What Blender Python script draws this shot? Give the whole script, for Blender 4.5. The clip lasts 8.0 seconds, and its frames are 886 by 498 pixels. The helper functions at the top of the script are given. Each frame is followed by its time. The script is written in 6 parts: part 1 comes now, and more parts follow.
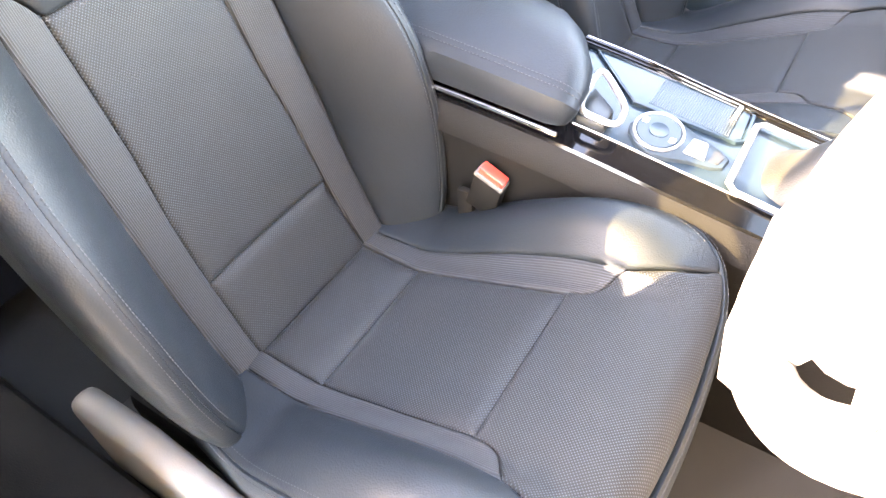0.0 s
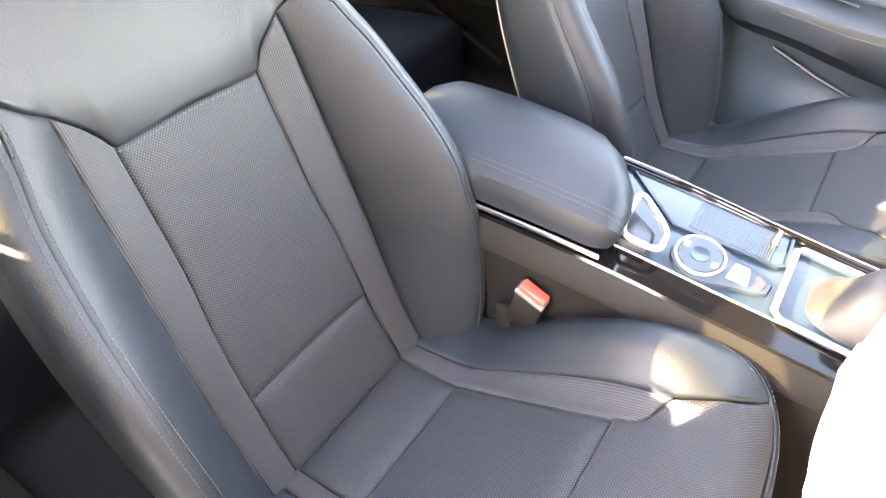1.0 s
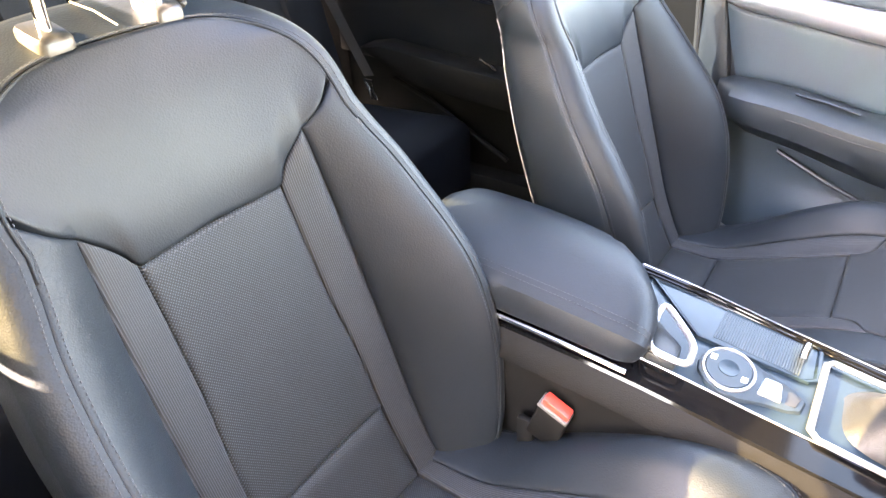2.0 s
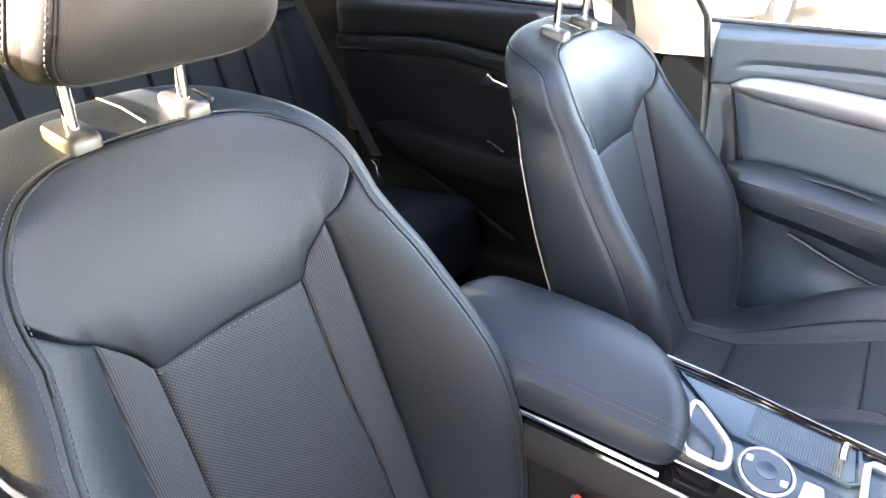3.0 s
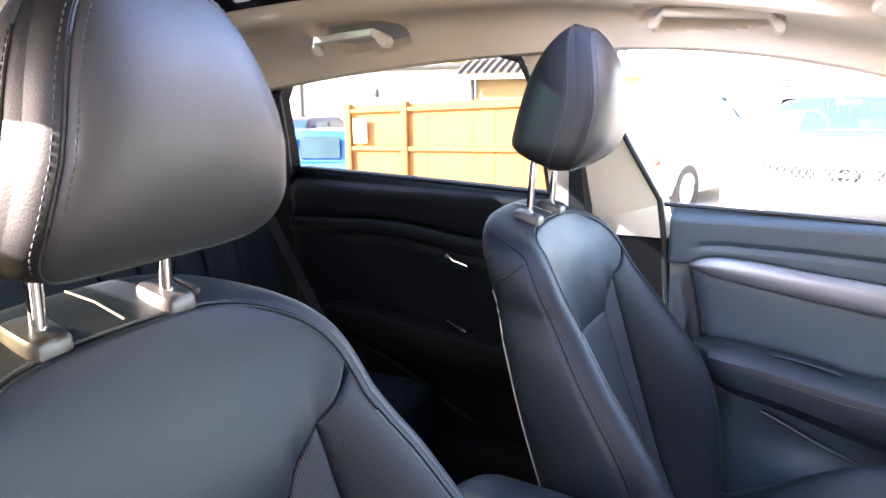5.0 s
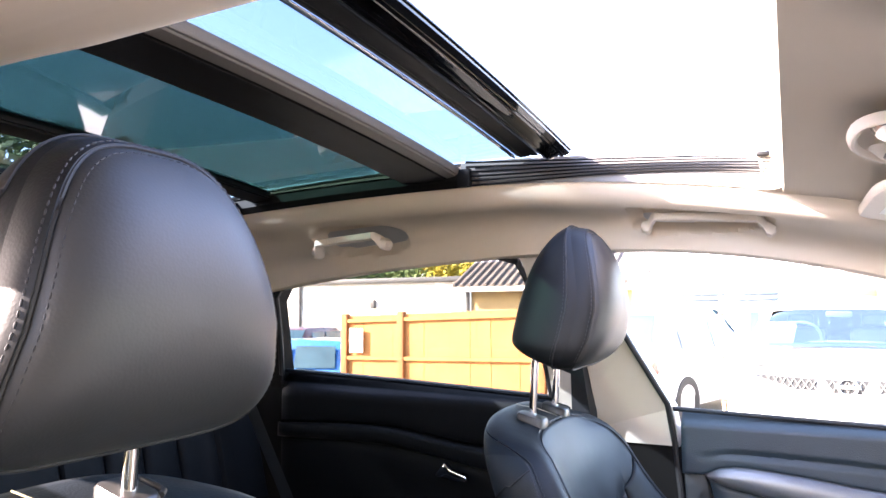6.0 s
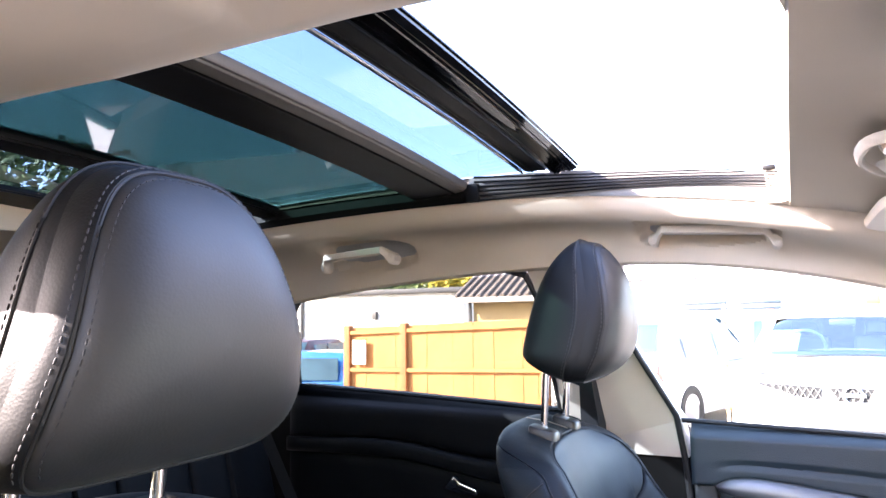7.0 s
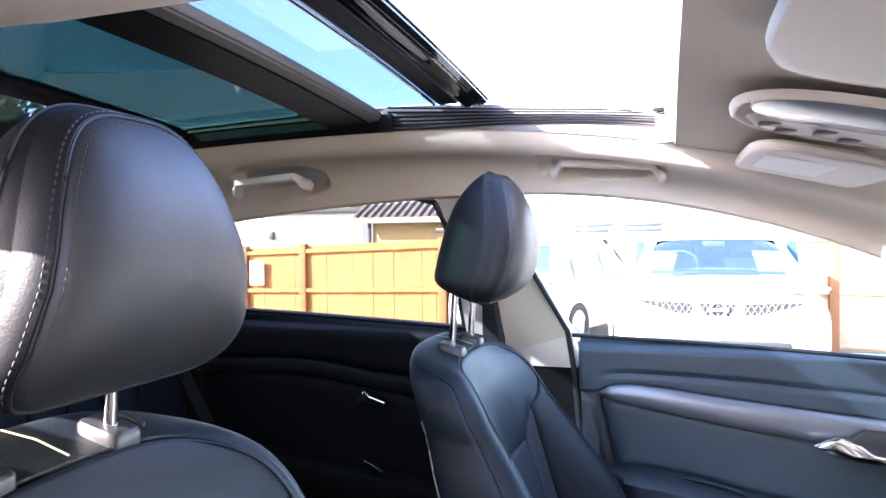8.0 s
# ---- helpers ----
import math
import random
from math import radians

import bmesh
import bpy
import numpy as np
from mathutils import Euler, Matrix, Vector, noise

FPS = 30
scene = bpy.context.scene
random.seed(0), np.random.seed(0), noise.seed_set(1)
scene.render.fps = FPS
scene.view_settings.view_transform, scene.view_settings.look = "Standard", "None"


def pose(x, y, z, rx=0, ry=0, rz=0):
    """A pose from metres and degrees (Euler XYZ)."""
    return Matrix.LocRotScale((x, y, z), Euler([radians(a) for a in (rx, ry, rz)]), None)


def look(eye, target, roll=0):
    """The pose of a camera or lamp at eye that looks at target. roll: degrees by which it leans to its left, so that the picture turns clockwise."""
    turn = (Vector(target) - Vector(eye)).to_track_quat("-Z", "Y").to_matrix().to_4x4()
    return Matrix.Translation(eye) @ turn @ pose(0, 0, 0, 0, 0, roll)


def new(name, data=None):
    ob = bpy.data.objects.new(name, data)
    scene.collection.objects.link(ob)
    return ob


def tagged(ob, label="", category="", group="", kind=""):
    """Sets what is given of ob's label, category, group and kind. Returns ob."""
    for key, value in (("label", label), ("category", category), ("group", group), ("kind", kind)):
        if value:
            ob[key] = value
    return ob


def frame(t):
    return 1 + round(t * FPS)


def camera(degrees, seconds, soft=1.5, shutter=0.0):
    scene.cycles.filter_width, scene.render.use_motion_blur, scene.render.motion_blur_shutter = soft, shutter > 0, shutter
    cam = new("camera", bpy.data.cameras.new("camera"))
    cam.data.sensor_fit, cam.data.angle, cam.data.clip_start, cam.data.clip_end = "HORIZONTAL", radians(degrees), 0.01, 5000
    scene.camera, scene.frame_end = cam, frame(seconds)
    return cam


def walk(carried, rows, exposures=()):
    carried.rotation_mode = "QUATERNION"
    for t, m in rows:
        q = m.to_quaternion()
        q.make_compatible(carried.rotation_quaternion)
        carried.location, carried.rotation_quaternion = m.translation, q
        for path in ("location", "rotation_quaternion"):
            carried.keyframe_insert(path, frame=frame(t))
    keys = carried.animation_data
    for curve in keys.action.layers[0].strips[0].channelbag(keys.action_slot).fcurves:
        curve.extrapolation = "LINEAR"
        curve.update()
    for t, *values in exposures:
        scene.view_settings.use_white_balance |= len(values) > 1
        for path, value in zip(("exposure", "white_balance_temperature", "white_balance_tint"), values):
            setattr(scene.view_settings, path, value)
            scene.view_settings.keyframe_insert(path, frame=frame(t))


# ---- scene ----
cam = camera(66.5, 8.0)
PATH = [
    (0, (0.502, -0.738, 1.128), (-0.288, 0.372, -0.335), -4.0),
    (0.5, (0.488, -0.736, 1.153), (-0.358, 0.401, -0.258), -3.9),
    (1, (0.458, -0.735, 1.164), (-0.445, 0.501, -0.123), -3.3),
    (1.5, (0.441, -0.73, 1.172), (-0.499, 0.581, -0.01), -2.9),
    (1.7, (0.431, -0.728, 1.177), (-0.521, 0.608, 0.033), -2.8),
    (2.8, (0.379, -0.72, 1.197), (-0.616, 0.727, 0.24), -2.0),
    (3, (0.371, -0.717, 1.199), (-0.632, 0.75, 0.281), -2.0),
    (3.5, (0.353, -0.705, 1.201), (-0.662, 0.805, 0.371), -2.0),
    (4, (0.328, -0.695, 1.203), (-0.668, 0.871, 0.458), -1.8),
    (5.3, (0.259, -0.706, 1.191), (-0.621, 1.063, 0.881), -0.3),
    (5.5, (0.253, -0.7, 1.185), (-0.633, 1.082, 0.993), -0.4),
    (6, (0.255, -0.678, 1.174), (-0.65, 1.098, 1.346), -0.3),
    (6.5, (0.255, -0.677, 1.174), (-0.647, 1.096, 1.377), -0.6),
    (7, (0.248, -0.695, 1.18), (-0.658, 1.076, 1.383), -0.8),
    (7.5, (0.25, -0.729, 1.197), (-0.609, 1.066, 1.396), -0.9),
    (8, (0.248, -0.76, 1.191), (-0.39, 1.136, 1.155), -0.6),
]
EXPOSURES = [(0.0, 7.25, 9300, 25), (1.0, 7.08, 9200, 26), (1.7, 6.88, 8900, 26), (3.0, 6.18, 7850, 24), (4.2, 5.58, 7050, 24), (5.5, 4.74, 6800, 28), (6.5, 4.50, 6750, 28), (8.0, 4.30, 6000, 26)]
walk(cam, [(t, look(eye, target, roll)) for t, eye, target, roll in PATH], EXPOSURES)

# ---- light: low sun from behind the car, driver's side ----
SUN_WAY = Vector((1.42, 1.28, -1.0)).normalized()
sun = new("sun", bpy.data.lights.new("sun", "SUN"))
sun.data.energy, sun.data.angle, sun.data.color = 3.5, radians(0.5), (1.0, 0.93, 0.82)
sun.matrix_world = look((-8, -7, 6), Vector((-8, -7, 6)) + SUN_WAY)
world = bpy.data.worlds.new("world")
scene.world = world
world.use_nodes = True
sky = world.node_tree.nodes.new("ShaderNodeTexSky")
sky.sky_type, sky.sun_disc = "NISHITA", False
sky.sun_elevation = math.asin(-SUN_WAY.z)
sky.sun_rotation = math.atan2(-SUN_WAY.x, -SUN_WAY.y)
world.node_tree.links.new(sky.outputs[0], world.node_tree.nodes["Background"].inputs[0])
world.node_tree.nodes["Background"].inputs[1].default_value = 0.15


# ---- materials ----
def node_mat(name, base, rough=0.5, metal=0.0, coat=0.0, vary=0.12, vary_scale=6.0, bump=0.0, bump_scale=300.0, spec=0.5, rough_vary=0.08, wear=None):
    """A surface with colour varied at two scales and a fine relief."""
    m = bpy.data.materials.new(name)
    m.use_nodes = True
    n, l = m.node_tree.nodes, m.node_tree.links
    b = n["Principled BSDF"]
    tc = n.new("ShaderNodeTexCoord")
    big, fine = n.new("ShaderNodeTexNoise"), n.new("ShaderNodeTexNoise")
    big.inputs["Scale"].default_value, big.inputs["Detail"].default_value = vary_scale, 6
    fine.inputs["Scale"].default_value, fine.inputs["Detail"].default_value = bump_scale, 3
    l.new(tc.outputs["Object"], big.inputs["Vector"])
    l.new(tc.outputs["Object"], fine.inputs["Vector"])
    ramp = n.new("ShaderNodeValToRGB")
    ramp.color_ramp.elements[0].position, ramp.color_ramp.elements[1].position = 0.3, 0.72
    lo, hi = [max(0, c * (1 - vary)) for c in base], [min(1, c * (1 + vary)) for c in (wear or base)]
    ramp.color_ramp.elements[0].color, ramp.color_ramp.elements[1].color = (*lo, 1), (*hi, 1)
    mixed = n.new("ShaderNodeMath")
    mixed.operation = "MULTIPLY_ADD"
    mixed.inputs[1].default_value, mixed.inputs[2].default_value = 0.3, 0.0
    l.new(fine.outputs["Fac"], mixed.inputs[0])
    total = n.new("ShaderNodeMath")
    total.operation = "MULTIPLY_ADD"
    total.inputs[1].default_value = 0.7
    l.new(big.outputs["Fac"], total.inputs[0])
    l.new(mixed.outputs[0], total.inputs[2])
    l.new(total.outputs[0], ramp.inputs["Fac"])
    l.new(ramp.outputs["Color"], b.inputs["Base Color"])
    b.inputs["Metallic"].default_value = metal
    b.inputs["Coat Weight"].default_value = coat
    b.inputs["Specular IOR Level"].default_value = spec
    rr = n.new("ShaderNodeMapRange")
    rr.inputs["To Min"].default_value, rr.inputs["To Max"].default_value = max(0.02, rough - rough_vary), min(1, rough + rough_vary)
    l.new(big.outputs["Fac"], rr.inputs["Value"])
    l.new(rr.outputs[0], b.inputs["Roughness"])
    if bump:
        bp = n.new("ShaderNodeBump")
        bp.inputs["Strength"].default_value, bp.inputs["Distance"].default_value = bump, 0.0012
        l.new(fine.outputs["Fac"], bp.inputs["Height"])
        l.new(bp.outputs[0], b.inputs["Normal"])
    return m


def leather_mat(name, base, rough=0.42, spec=0.42, grain=0.30):
    """Pebbled leather: small cells as relief, soft broad creases, slight polish."""
    m = node_mat(name, base, rough, vary=0.14, vary_scale=9, bump=0.0, bump_scale=420, spec=spec, rough_vary=0.05)
    n, l = m.node_tree.nodes, m.node_tree.links
    tc, cells, folds = n.new("ShaderNodeTexCoord"), n.new("ShaderNodeTexVoronoi"), n.new("ShaderNodeTexNoise")
    cells.inputs["Scale"].default_value = 520
    cells.feature = "F1"
    folds.inputs["Scale"].default_value, folds.inputs["Detail"].default_value, folds.inputs["Distortion"].default_value = 28, 4, 0.6
    l.new(tc.outputs["Object"], cells.inputs["Vector"])
    l.new(tc.outputs["Object"], folds.inputs["Vector"])
    b1, b2 = n.new("ShaderNodeBump"), n.new("ShaderNodeBump")
    b1.inputs["Strength"].default_value, b1.inputs["Distance"].default_value = grain, 0.0007
    b2.inputs["Strength"].default_value, b2.inputs["Distance"].default_value = 0.06, 0.003
    l.new(cells.outputs["Distance"], b1.inputs["Height"])
    l.new(folds.outputs["Fac"], b2.inputs["Height"])
    l.new(b2.outputs[0], b1.inputs["Normal"])
    l.new(b1.outputs[0], n["Principled BSDF"].inputs["Normal"])
    return m


def fabric_mat(name, base, dot, pitch, stripe=False):
    """Woven seat cloth with rows of small light dots (or fine ribs), laid out in metres over the panel."""
    m = bpy.data.materials.new(name)
    m.use_nodes = True
    n, l = m.node_tree.nodes, m.node_tree.links
    b = n["Principled BSDF"]
    uv, sep = n.new("ShaderNodeUVMap"), n.new("ShaderNodeSeparateXYZ")
    l.new(uv.outputs[0], sep.inputs[0])

    def sine(sock, k):
        a, s_ = n.new("ShaderNodeMath"), n.new("ShaderNodeMath")
        a.operation, a.inputs[1].default_value, s_.operation = "MULTIPLY", 2 * math.pi / k, "SINE"
        l.new(sock, a.inputs[0])
        l.new(a.outputs[0], s_.inputs[0])
        return s_.outputs[0]

    u, v = sine(sep.outputs[0], pitch), sine(sep.outputs[1], pitch * (0.9 if stripe else 1.0))
    mul = n.new("ShaderNodeMath")
    mul.operation = "MULTIPLY"
    l.new(u, mul.inputs[0])
    l.new(v, mul.inputs[1])
    rng = n.new("ShaderNodeMapRange")
    rng.inputs["From Min"].default_value, rng.inputs["From Max"].default_value = (-0.2, 0.9) if stripe else (0.25, 0.80)
    l.new(u if stripe else mul.outputs[0], rng.inputs["Value"])
    noise_, tc = n.new("ShaderNodeTexNoise"), n.new("ShaderNodeTexCoord")
    noise_.inputs["Scale"].default_value, noise_.inputs["Detail"].default_value = 14, 5
    l.new(tc.outputs["Object"], noise_.inputs["Vector"])
    fade = n.new("ShaderNodeMapRange")
    fade.inputs["To Min"].default_value, fade.inputs["To Max"].default_value = 0.6, 1.1
    l.new(noise_.outputs["Fac"], fade.inputs["Value"])
    amount = n.new("ShaderNodeMath")
    amount.operation = "MULTIPLY"
    l.new(rng.outputs[0], amount.inputs[0])
    l.new(fade.outputs[0], amount.inputs[1])
    mix = n.new("ShaderNodeMix")
    mix.data_type = "RGBA"
    mix.inputs["A"].default_value, mix.inputs["B"].default_value = (*base, 1), (*dot, 1)
    l.new(amount.outputs[0], mix.inputs["Factor"])
    l.new(mix.outputs["Result"], b.inputs["Base Color"])
    b.inputs["Roughness"].default_value = 0.62
    b.inputs["Sheen Weight"].default_value = 0.03
    b.inputs["Specular IOR Level"].default_value = 0.26
    bp = n.new("ShaderNodeBump")
    bp.inputs["Strength"].default_value, bp.inputs["Distance"].default_value = 0.5, 0.0008
    l.new(rng.outputs[0], bp.inputs["Height"])
    l.new(bp.outputs[0], b.inputs["Normal"])
    return m


def pane_mat(name, tint, gloss=0.02, mirror=0.04):
    """Window glass: lets tinted light through, mirrors by Fresnel."""
    m = bpy.data.materials.new(name)
    m.use_nodes = True
    n, l = m.node_tree.nodes, m.node_tree.links
    n.remove(n["Principled BSDF"])
    clear, shine, mix = n.new("ShaderNodeBsdfTransparent"), n.new("ShaderNodeBsdfGlossy"), n.new("ShaderNodeMixShader")
    facing, power, fres = n.new("ShaderNodeLayerWeight"), n.new("ShaderNodeMath"), n.new("ShaderNodeMath")
    power.operation, power.inputs[1].default_value = "POWER", 5.0
    fres.operation, fres.inputs[1].default_value, fres.inputs[2].default_value = "MULTIPLY_ADD", 0.70, mirror
    facing.inputs[0].default_value = 0.5
    l.new(facing.outputs["Facing"], power.inputs[0])
    l.new(power.outputs[0], fres.inputs[0])
    clear.inputs[0].default_value = (*tint, 1)
    shine.inputs["Roughness"].default_value = gloss
    l.new(fres.outputs[0], mix.inputs[0])
    l.new(clear.outputs[0], mix.inputs[1])
    l.new(shine.outputs[0], mix.inputs[2])
    l.new(mix.outputs[0], n["Material Output"].inputs[0])
    return m


LEATHER = leather_mat("black_leather", (0.0088, 0.0118, 0.0152), 0.46, 0.20, 0.25)
# one headrest leather twice: face lightened for front light, sides darkened for shade
HEADLIT = leather_mat("lit_headrest_leather", (0.0230, 0.0237, 0.0252), 0.52, 0.52, 0.10)
HEADSHADE = leather_mat("headrest_side_leather", (0.0085, 0.0090, 0.0100), 0.48, 0.24, 0.12)
LEATHER_SIDE = leather_mat("black_side_leather", (0.0098, 0.0145, 0.0190), 0.48, 0.28)
CLOTH = fabric_mat("dotted_cloth", (0.0034, 0.0042, 0.0055), (0.033, 0.044, 0.055), 0.0036)
RIB = fabric_mat("ribbed_cloth", (0.0056, 0.0066, 0.0082), (0.030, 0.034, 0.041), 0.0024, True)
THREAD = node_mat("grey_thread", (0.028, 0.029, 0.033), 0.7, bump_scale=900)
PIPING = node_mat("pale_piping", (0.36, 0.33, 0.28), 0.5)
PLASTIC = node_mat("black_plastic", (0.0105, 0.0150, 0.0195), 0.45, bump=0.3, bump_scale=700)
# base cut to near black, taking in the deep shade beside the console
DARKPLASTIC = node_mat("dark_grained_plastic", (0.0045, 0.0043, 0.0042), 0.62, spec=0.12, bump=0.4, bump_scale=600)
GUIDEPLASTIC = node_mat("satin_dark_plastic", (0.026, 0.025, 0.024), 0.35)
GREYPLASTIC = node_mat("grey_plastic", (0.10, 0.095, 0.09), 0.5, bump=0.3, bump_scale=600)
GLOSS = node_mat("piano_black", (0.003, 0.003, 0.0035), 0.08, coat=0.0, spec=0.22, vary=0.05, rough_vary=0.03)
SILVER = node_mat("satin_silver_trim", (0.34, 0.34, 0.35), 0.32, metal=0.75, vary=0.05)
CHROME = node_mat("chrome", (0.85, 0.85, 0.86), 0.10, metal=1.0, vary=0.03, rough_vary=0.03)
DOORTRIM = node_mat("dark_silver_trim", (0.17, 0.176, 0.195), 0.36, metal=0.55, vary=0.08)
# front door vinyl, base raised for light through the windscreen
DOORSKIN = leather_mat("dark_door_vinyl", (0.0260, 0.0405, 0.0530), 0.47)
# rear copies of vinyl and leather, darkened to carry the rear cabin's shade
SHADEVINYL = leather_mat("shade_darkened_door_vinyl", (0.0042, 0.0050, 0.0064), 0.52, 0.16)
SHADEHIDE = leather_mat("shade_darkened_rear_leather", (0.0045, 0.0054, 0.0075), 0.58, 0.12)
LINER = node_mat("beige_headliner", (0.71, 0.625, 0.515), 0.9, vary=0.05, vary_scale=5, bump=0.10, bump_scale=1600, spec=0.2)
BEIGEPLASTIC = node_mat("beige_plastic", (0.66, 0.59, 0.495), 0.5, vary=0.04, bump=0.2, bump_scale=700)
CARPET = node_mat("dark_carpet", (0.010, 0.010, 0.0105), 0.95, bump=0.8, bump_scale=900, vary=0.3)
RED = node_mat("red_plastic", (0.62, 0.045, 0.03), 0.35)
BLACKRAIL = node_mat("black_roof_rail", (0.007, 0.007, 0.0075), 0.5, vary=0.1, spec=0.16)
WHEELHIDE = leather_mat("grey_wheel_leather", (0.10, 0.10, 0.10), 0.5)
# blue of the mirrored sky is mixed into this satin grey base
SKYGREY = node_mat("sky_tinted_satin_grey", (0.012, 0.022, 0.031), 0.26, vary=0.06, rough_vary=0.04, spec=0.20)
SLATGREY = node_mat("matt_slat_grey", (0.019, 0.029, 0.037), 0.45, vary=0.06, spec=0.4)
PODBLUE = node_mat("blue_grey_switch_plastic", (0.017, 0.026, 0.034), 0.40, vary=0.05, spec=0.25)
GAITER = leather_mat("grey_gaiter_leather", (0.017, 0.018, 0.019), 0.46, 0.4)
RUBBER = node_mat("black_rubber", (0.014, 0.014, 0.015), 0.6)
BELT = fabric_mat("belt_webbing", (0.014, 0.015, 0.018), (0.034, 0.036, 0.041), 0.004, True)
ROOFGLASS = pane_mat("tinted_roof_glass", (0.33, 0.385, 0.425))
REARROOFGLASS = pane_mat("green_tinted_roof_glass", (0.250, 0.360, 0.310))
PRIVACY = pane_mat("privacy_glass", (0.05, 0.055, 0.055))
REARGLASS = pane_mat("privacy_side_glass", (0.55, 0.56, 0.53))
DARKSIDE = pane_mat("olive_privacy_glass", (0.50, 0.485, 0.38))
WINDSCREENGLASS = pane_mat("green_tinted_windscreen", (0.88, 0.91, 0.88))
SIDEGLASS = pane_mat("clear_side_glass", (0.90, 0.93, 0.91))
LAMPLENS = node_mat("smoky_lamp_lens", (0.13, 0.135, 0.145), 0.24, coat=0.0, spec=0.3, vary=0.12, vary_scale=20)
PAPER = node_mat("white_sticker", (0.85, 0.84, 0.80), 0.6, vary=0.02)
# paint lightened so that the unseen bonnet bounces more light inside
PAINT = node_mat("pale_silver_car_paint", (0.48, 0.49, 0.50), 0.3, metal=0.2, coat=0.5)


# ---- mesh helpers ----
def part(name, bm, material, parent=None, label="", smooth=True):
    """Links a bmesh as one mesh object, under a thing or a part."""
    bmesh.ops.recalc_face_normals(bm, faces=bm.faces)
    me = bpy.data.meshes.new(name)
    bm.to_mesh(me)
    bm.free()
    me.materials.append(material)
    if smooth:
        me.shade_smooth()
        me.set_sharp_from_angle(angle=radians(38))
    ob = new(name, me)
    if parent is not None:
        ob.parent = parent
        if parent.type == "EMPTY":
            ob.matrix_parent_inverse = DESIGN.get(parent.name, Matrix())
    if label:
        ob["label"] = label
    return ob


DESIGN = {}


def thing(name, label, category, group="", kind="", at=(0, 0, 0), base=None):
    """An Empty at a thing's base. Its parts are drawn round the origin at; base is where the Empty stands (world)."""
    ob = new(name)
    ob.empty_display_size = 0.05
    base = at if base is None else base
    ob.location = base
    DESIGN[ob.name] = Matrix.Translation(Vector(at) - Vector(base))
    return tagged(ob, label, category, group, kind)


def grid(rows, closed_u=False, uv=None):
    """A bmesh from rows of points; uv: the same shape of (u, v) in metres."""
    bm = bmesh.new()
    vs = [[bm.verts.new(p) for p in row] for row in rows]
    layer = bm.loops.layers.uv.new("UVMap") if uv is not None else None
    for j in range(len(vs) - 1):
        w = len(vs[j])
        for i in range(w if closed_u else w - 1):
            k = (i + 1) % w
            f = bm.faces.new((vs[j][i], vs[j][k], vs[j + 1][k], vs[j + 1][i]))
            if layer is not None:
                for loop, (a, c) in zip(f.loops, ((j, i), (j, k), (j + 1, k), (j + 1, i))):
                    loop[layer].uv = uv[a][c]
    return bm


def box(x0, x1, y0, y1, z0, z1, bevel=0.004, bm=None, segs=2):
    own = bmesh.new()
    bmesh.ops.create_cube(own, size=1, matrix=Matrix.Translation(((x0 + x1) / 2, (y0 + y1) / 2, (z0 + z1) / 2)) @ Matrix.Diagonal((x1 - x0, y1 - y0, z1 - z0, 1)))
    if bevel:
        bmesh.ops.bevel(own, geom=own.edges[:], offset=min(bevel, 0.45 * min(x1 - x0, y1 - y0, z1 - z0)), segments=segs, affect="EDGES", profile=0.5)
    return merged(bm, own)


def merged(into, own):
    if into is None:
        return own
    me = bpy.data.meshes.new("tmp")
    own.to_mesh(me)
    own.free()
    into.from_mesh(me)
    bpy.data.meshes.remove(me)
    return into


def tube(points, r, segs=8, bm=None, flat=1.0):
    """A rod along points, round or flattened, with closed ends."""
    pts = [Vector(p) for p in points]
    own, rings = bm or bmesh.new(), []
    rad = r if callable(r) else (lambda k: r)
    up0 = None
    for i, p in enumerate(pts):
        way = (pts[min(i + 1, len(pts) - 1)] - pts[max(i - 1, 0)]).normalized()
        ref = Vector((0, 0, 1)) if abs(way.z) < 0.9 else Vector((0, 1, 0))
        side = way.cross(ref).normalized()
        up0 = side.cross(way)
        k = rad(i / max(1, len(pts) - 1))
        rings.append([own.verts.new(p + side * math.cos(a) * k + up0 * math.sin(a) * k * flat) for a in (2 * math.pi * q / segs for q in range(segs))])
    for a, b in zip(rings, rings[1:]):
        for q in range(segs):
            own.faces.new((a[q], a[(q + 1) % segs], b[(q + 1) % segs], b[q]))
    own.faces.new(rings[0]), own.faces.new(list(reversed(rings[-1])))
    return own


def prism(outline, axis, lo, hi, bevel=0.0, bm=None, segs=2):
    """An outline of 2D points drawn out along an axis (x: points are y,z; y: x,z; z: x,y)."""
    def place(p, w):
        return {"x": (w, p[0], p[1]), "y": (p[0], w, p[1]), "z": (p[0], p[1], w)}[axis]
    own = bmesh.new()
    a, b = [own.verts.new(place(p, lo)) for p in outline], [own.verts.new(place(p, hi)) for p in outline]
    own.faces.new(a), own.faces.new(list(reversed(b)))
    for i in range(len(a)):
        j = (i + 1) % len(a)
        own.faces.new((a[j], a[i], b[i], b[j]))
    if bevel:
        bmesh.ops.recalc_face_normals(own, faces=own.faces)
        sharp = [e for e in own.edges if e.calc_face_angle(0) > radians(30)]
        bmesh.ops.bevel(own, geom=sharp, offset=bevel, segments=segs, affect="EDGES", profile=0.5)
    return merged(bm, own)


def lerp(a, b, t):
    return a + (b - a) * t


def ease(t):
    t = min(1, max(0, t))
    return t * t * (3 - 2 * t)


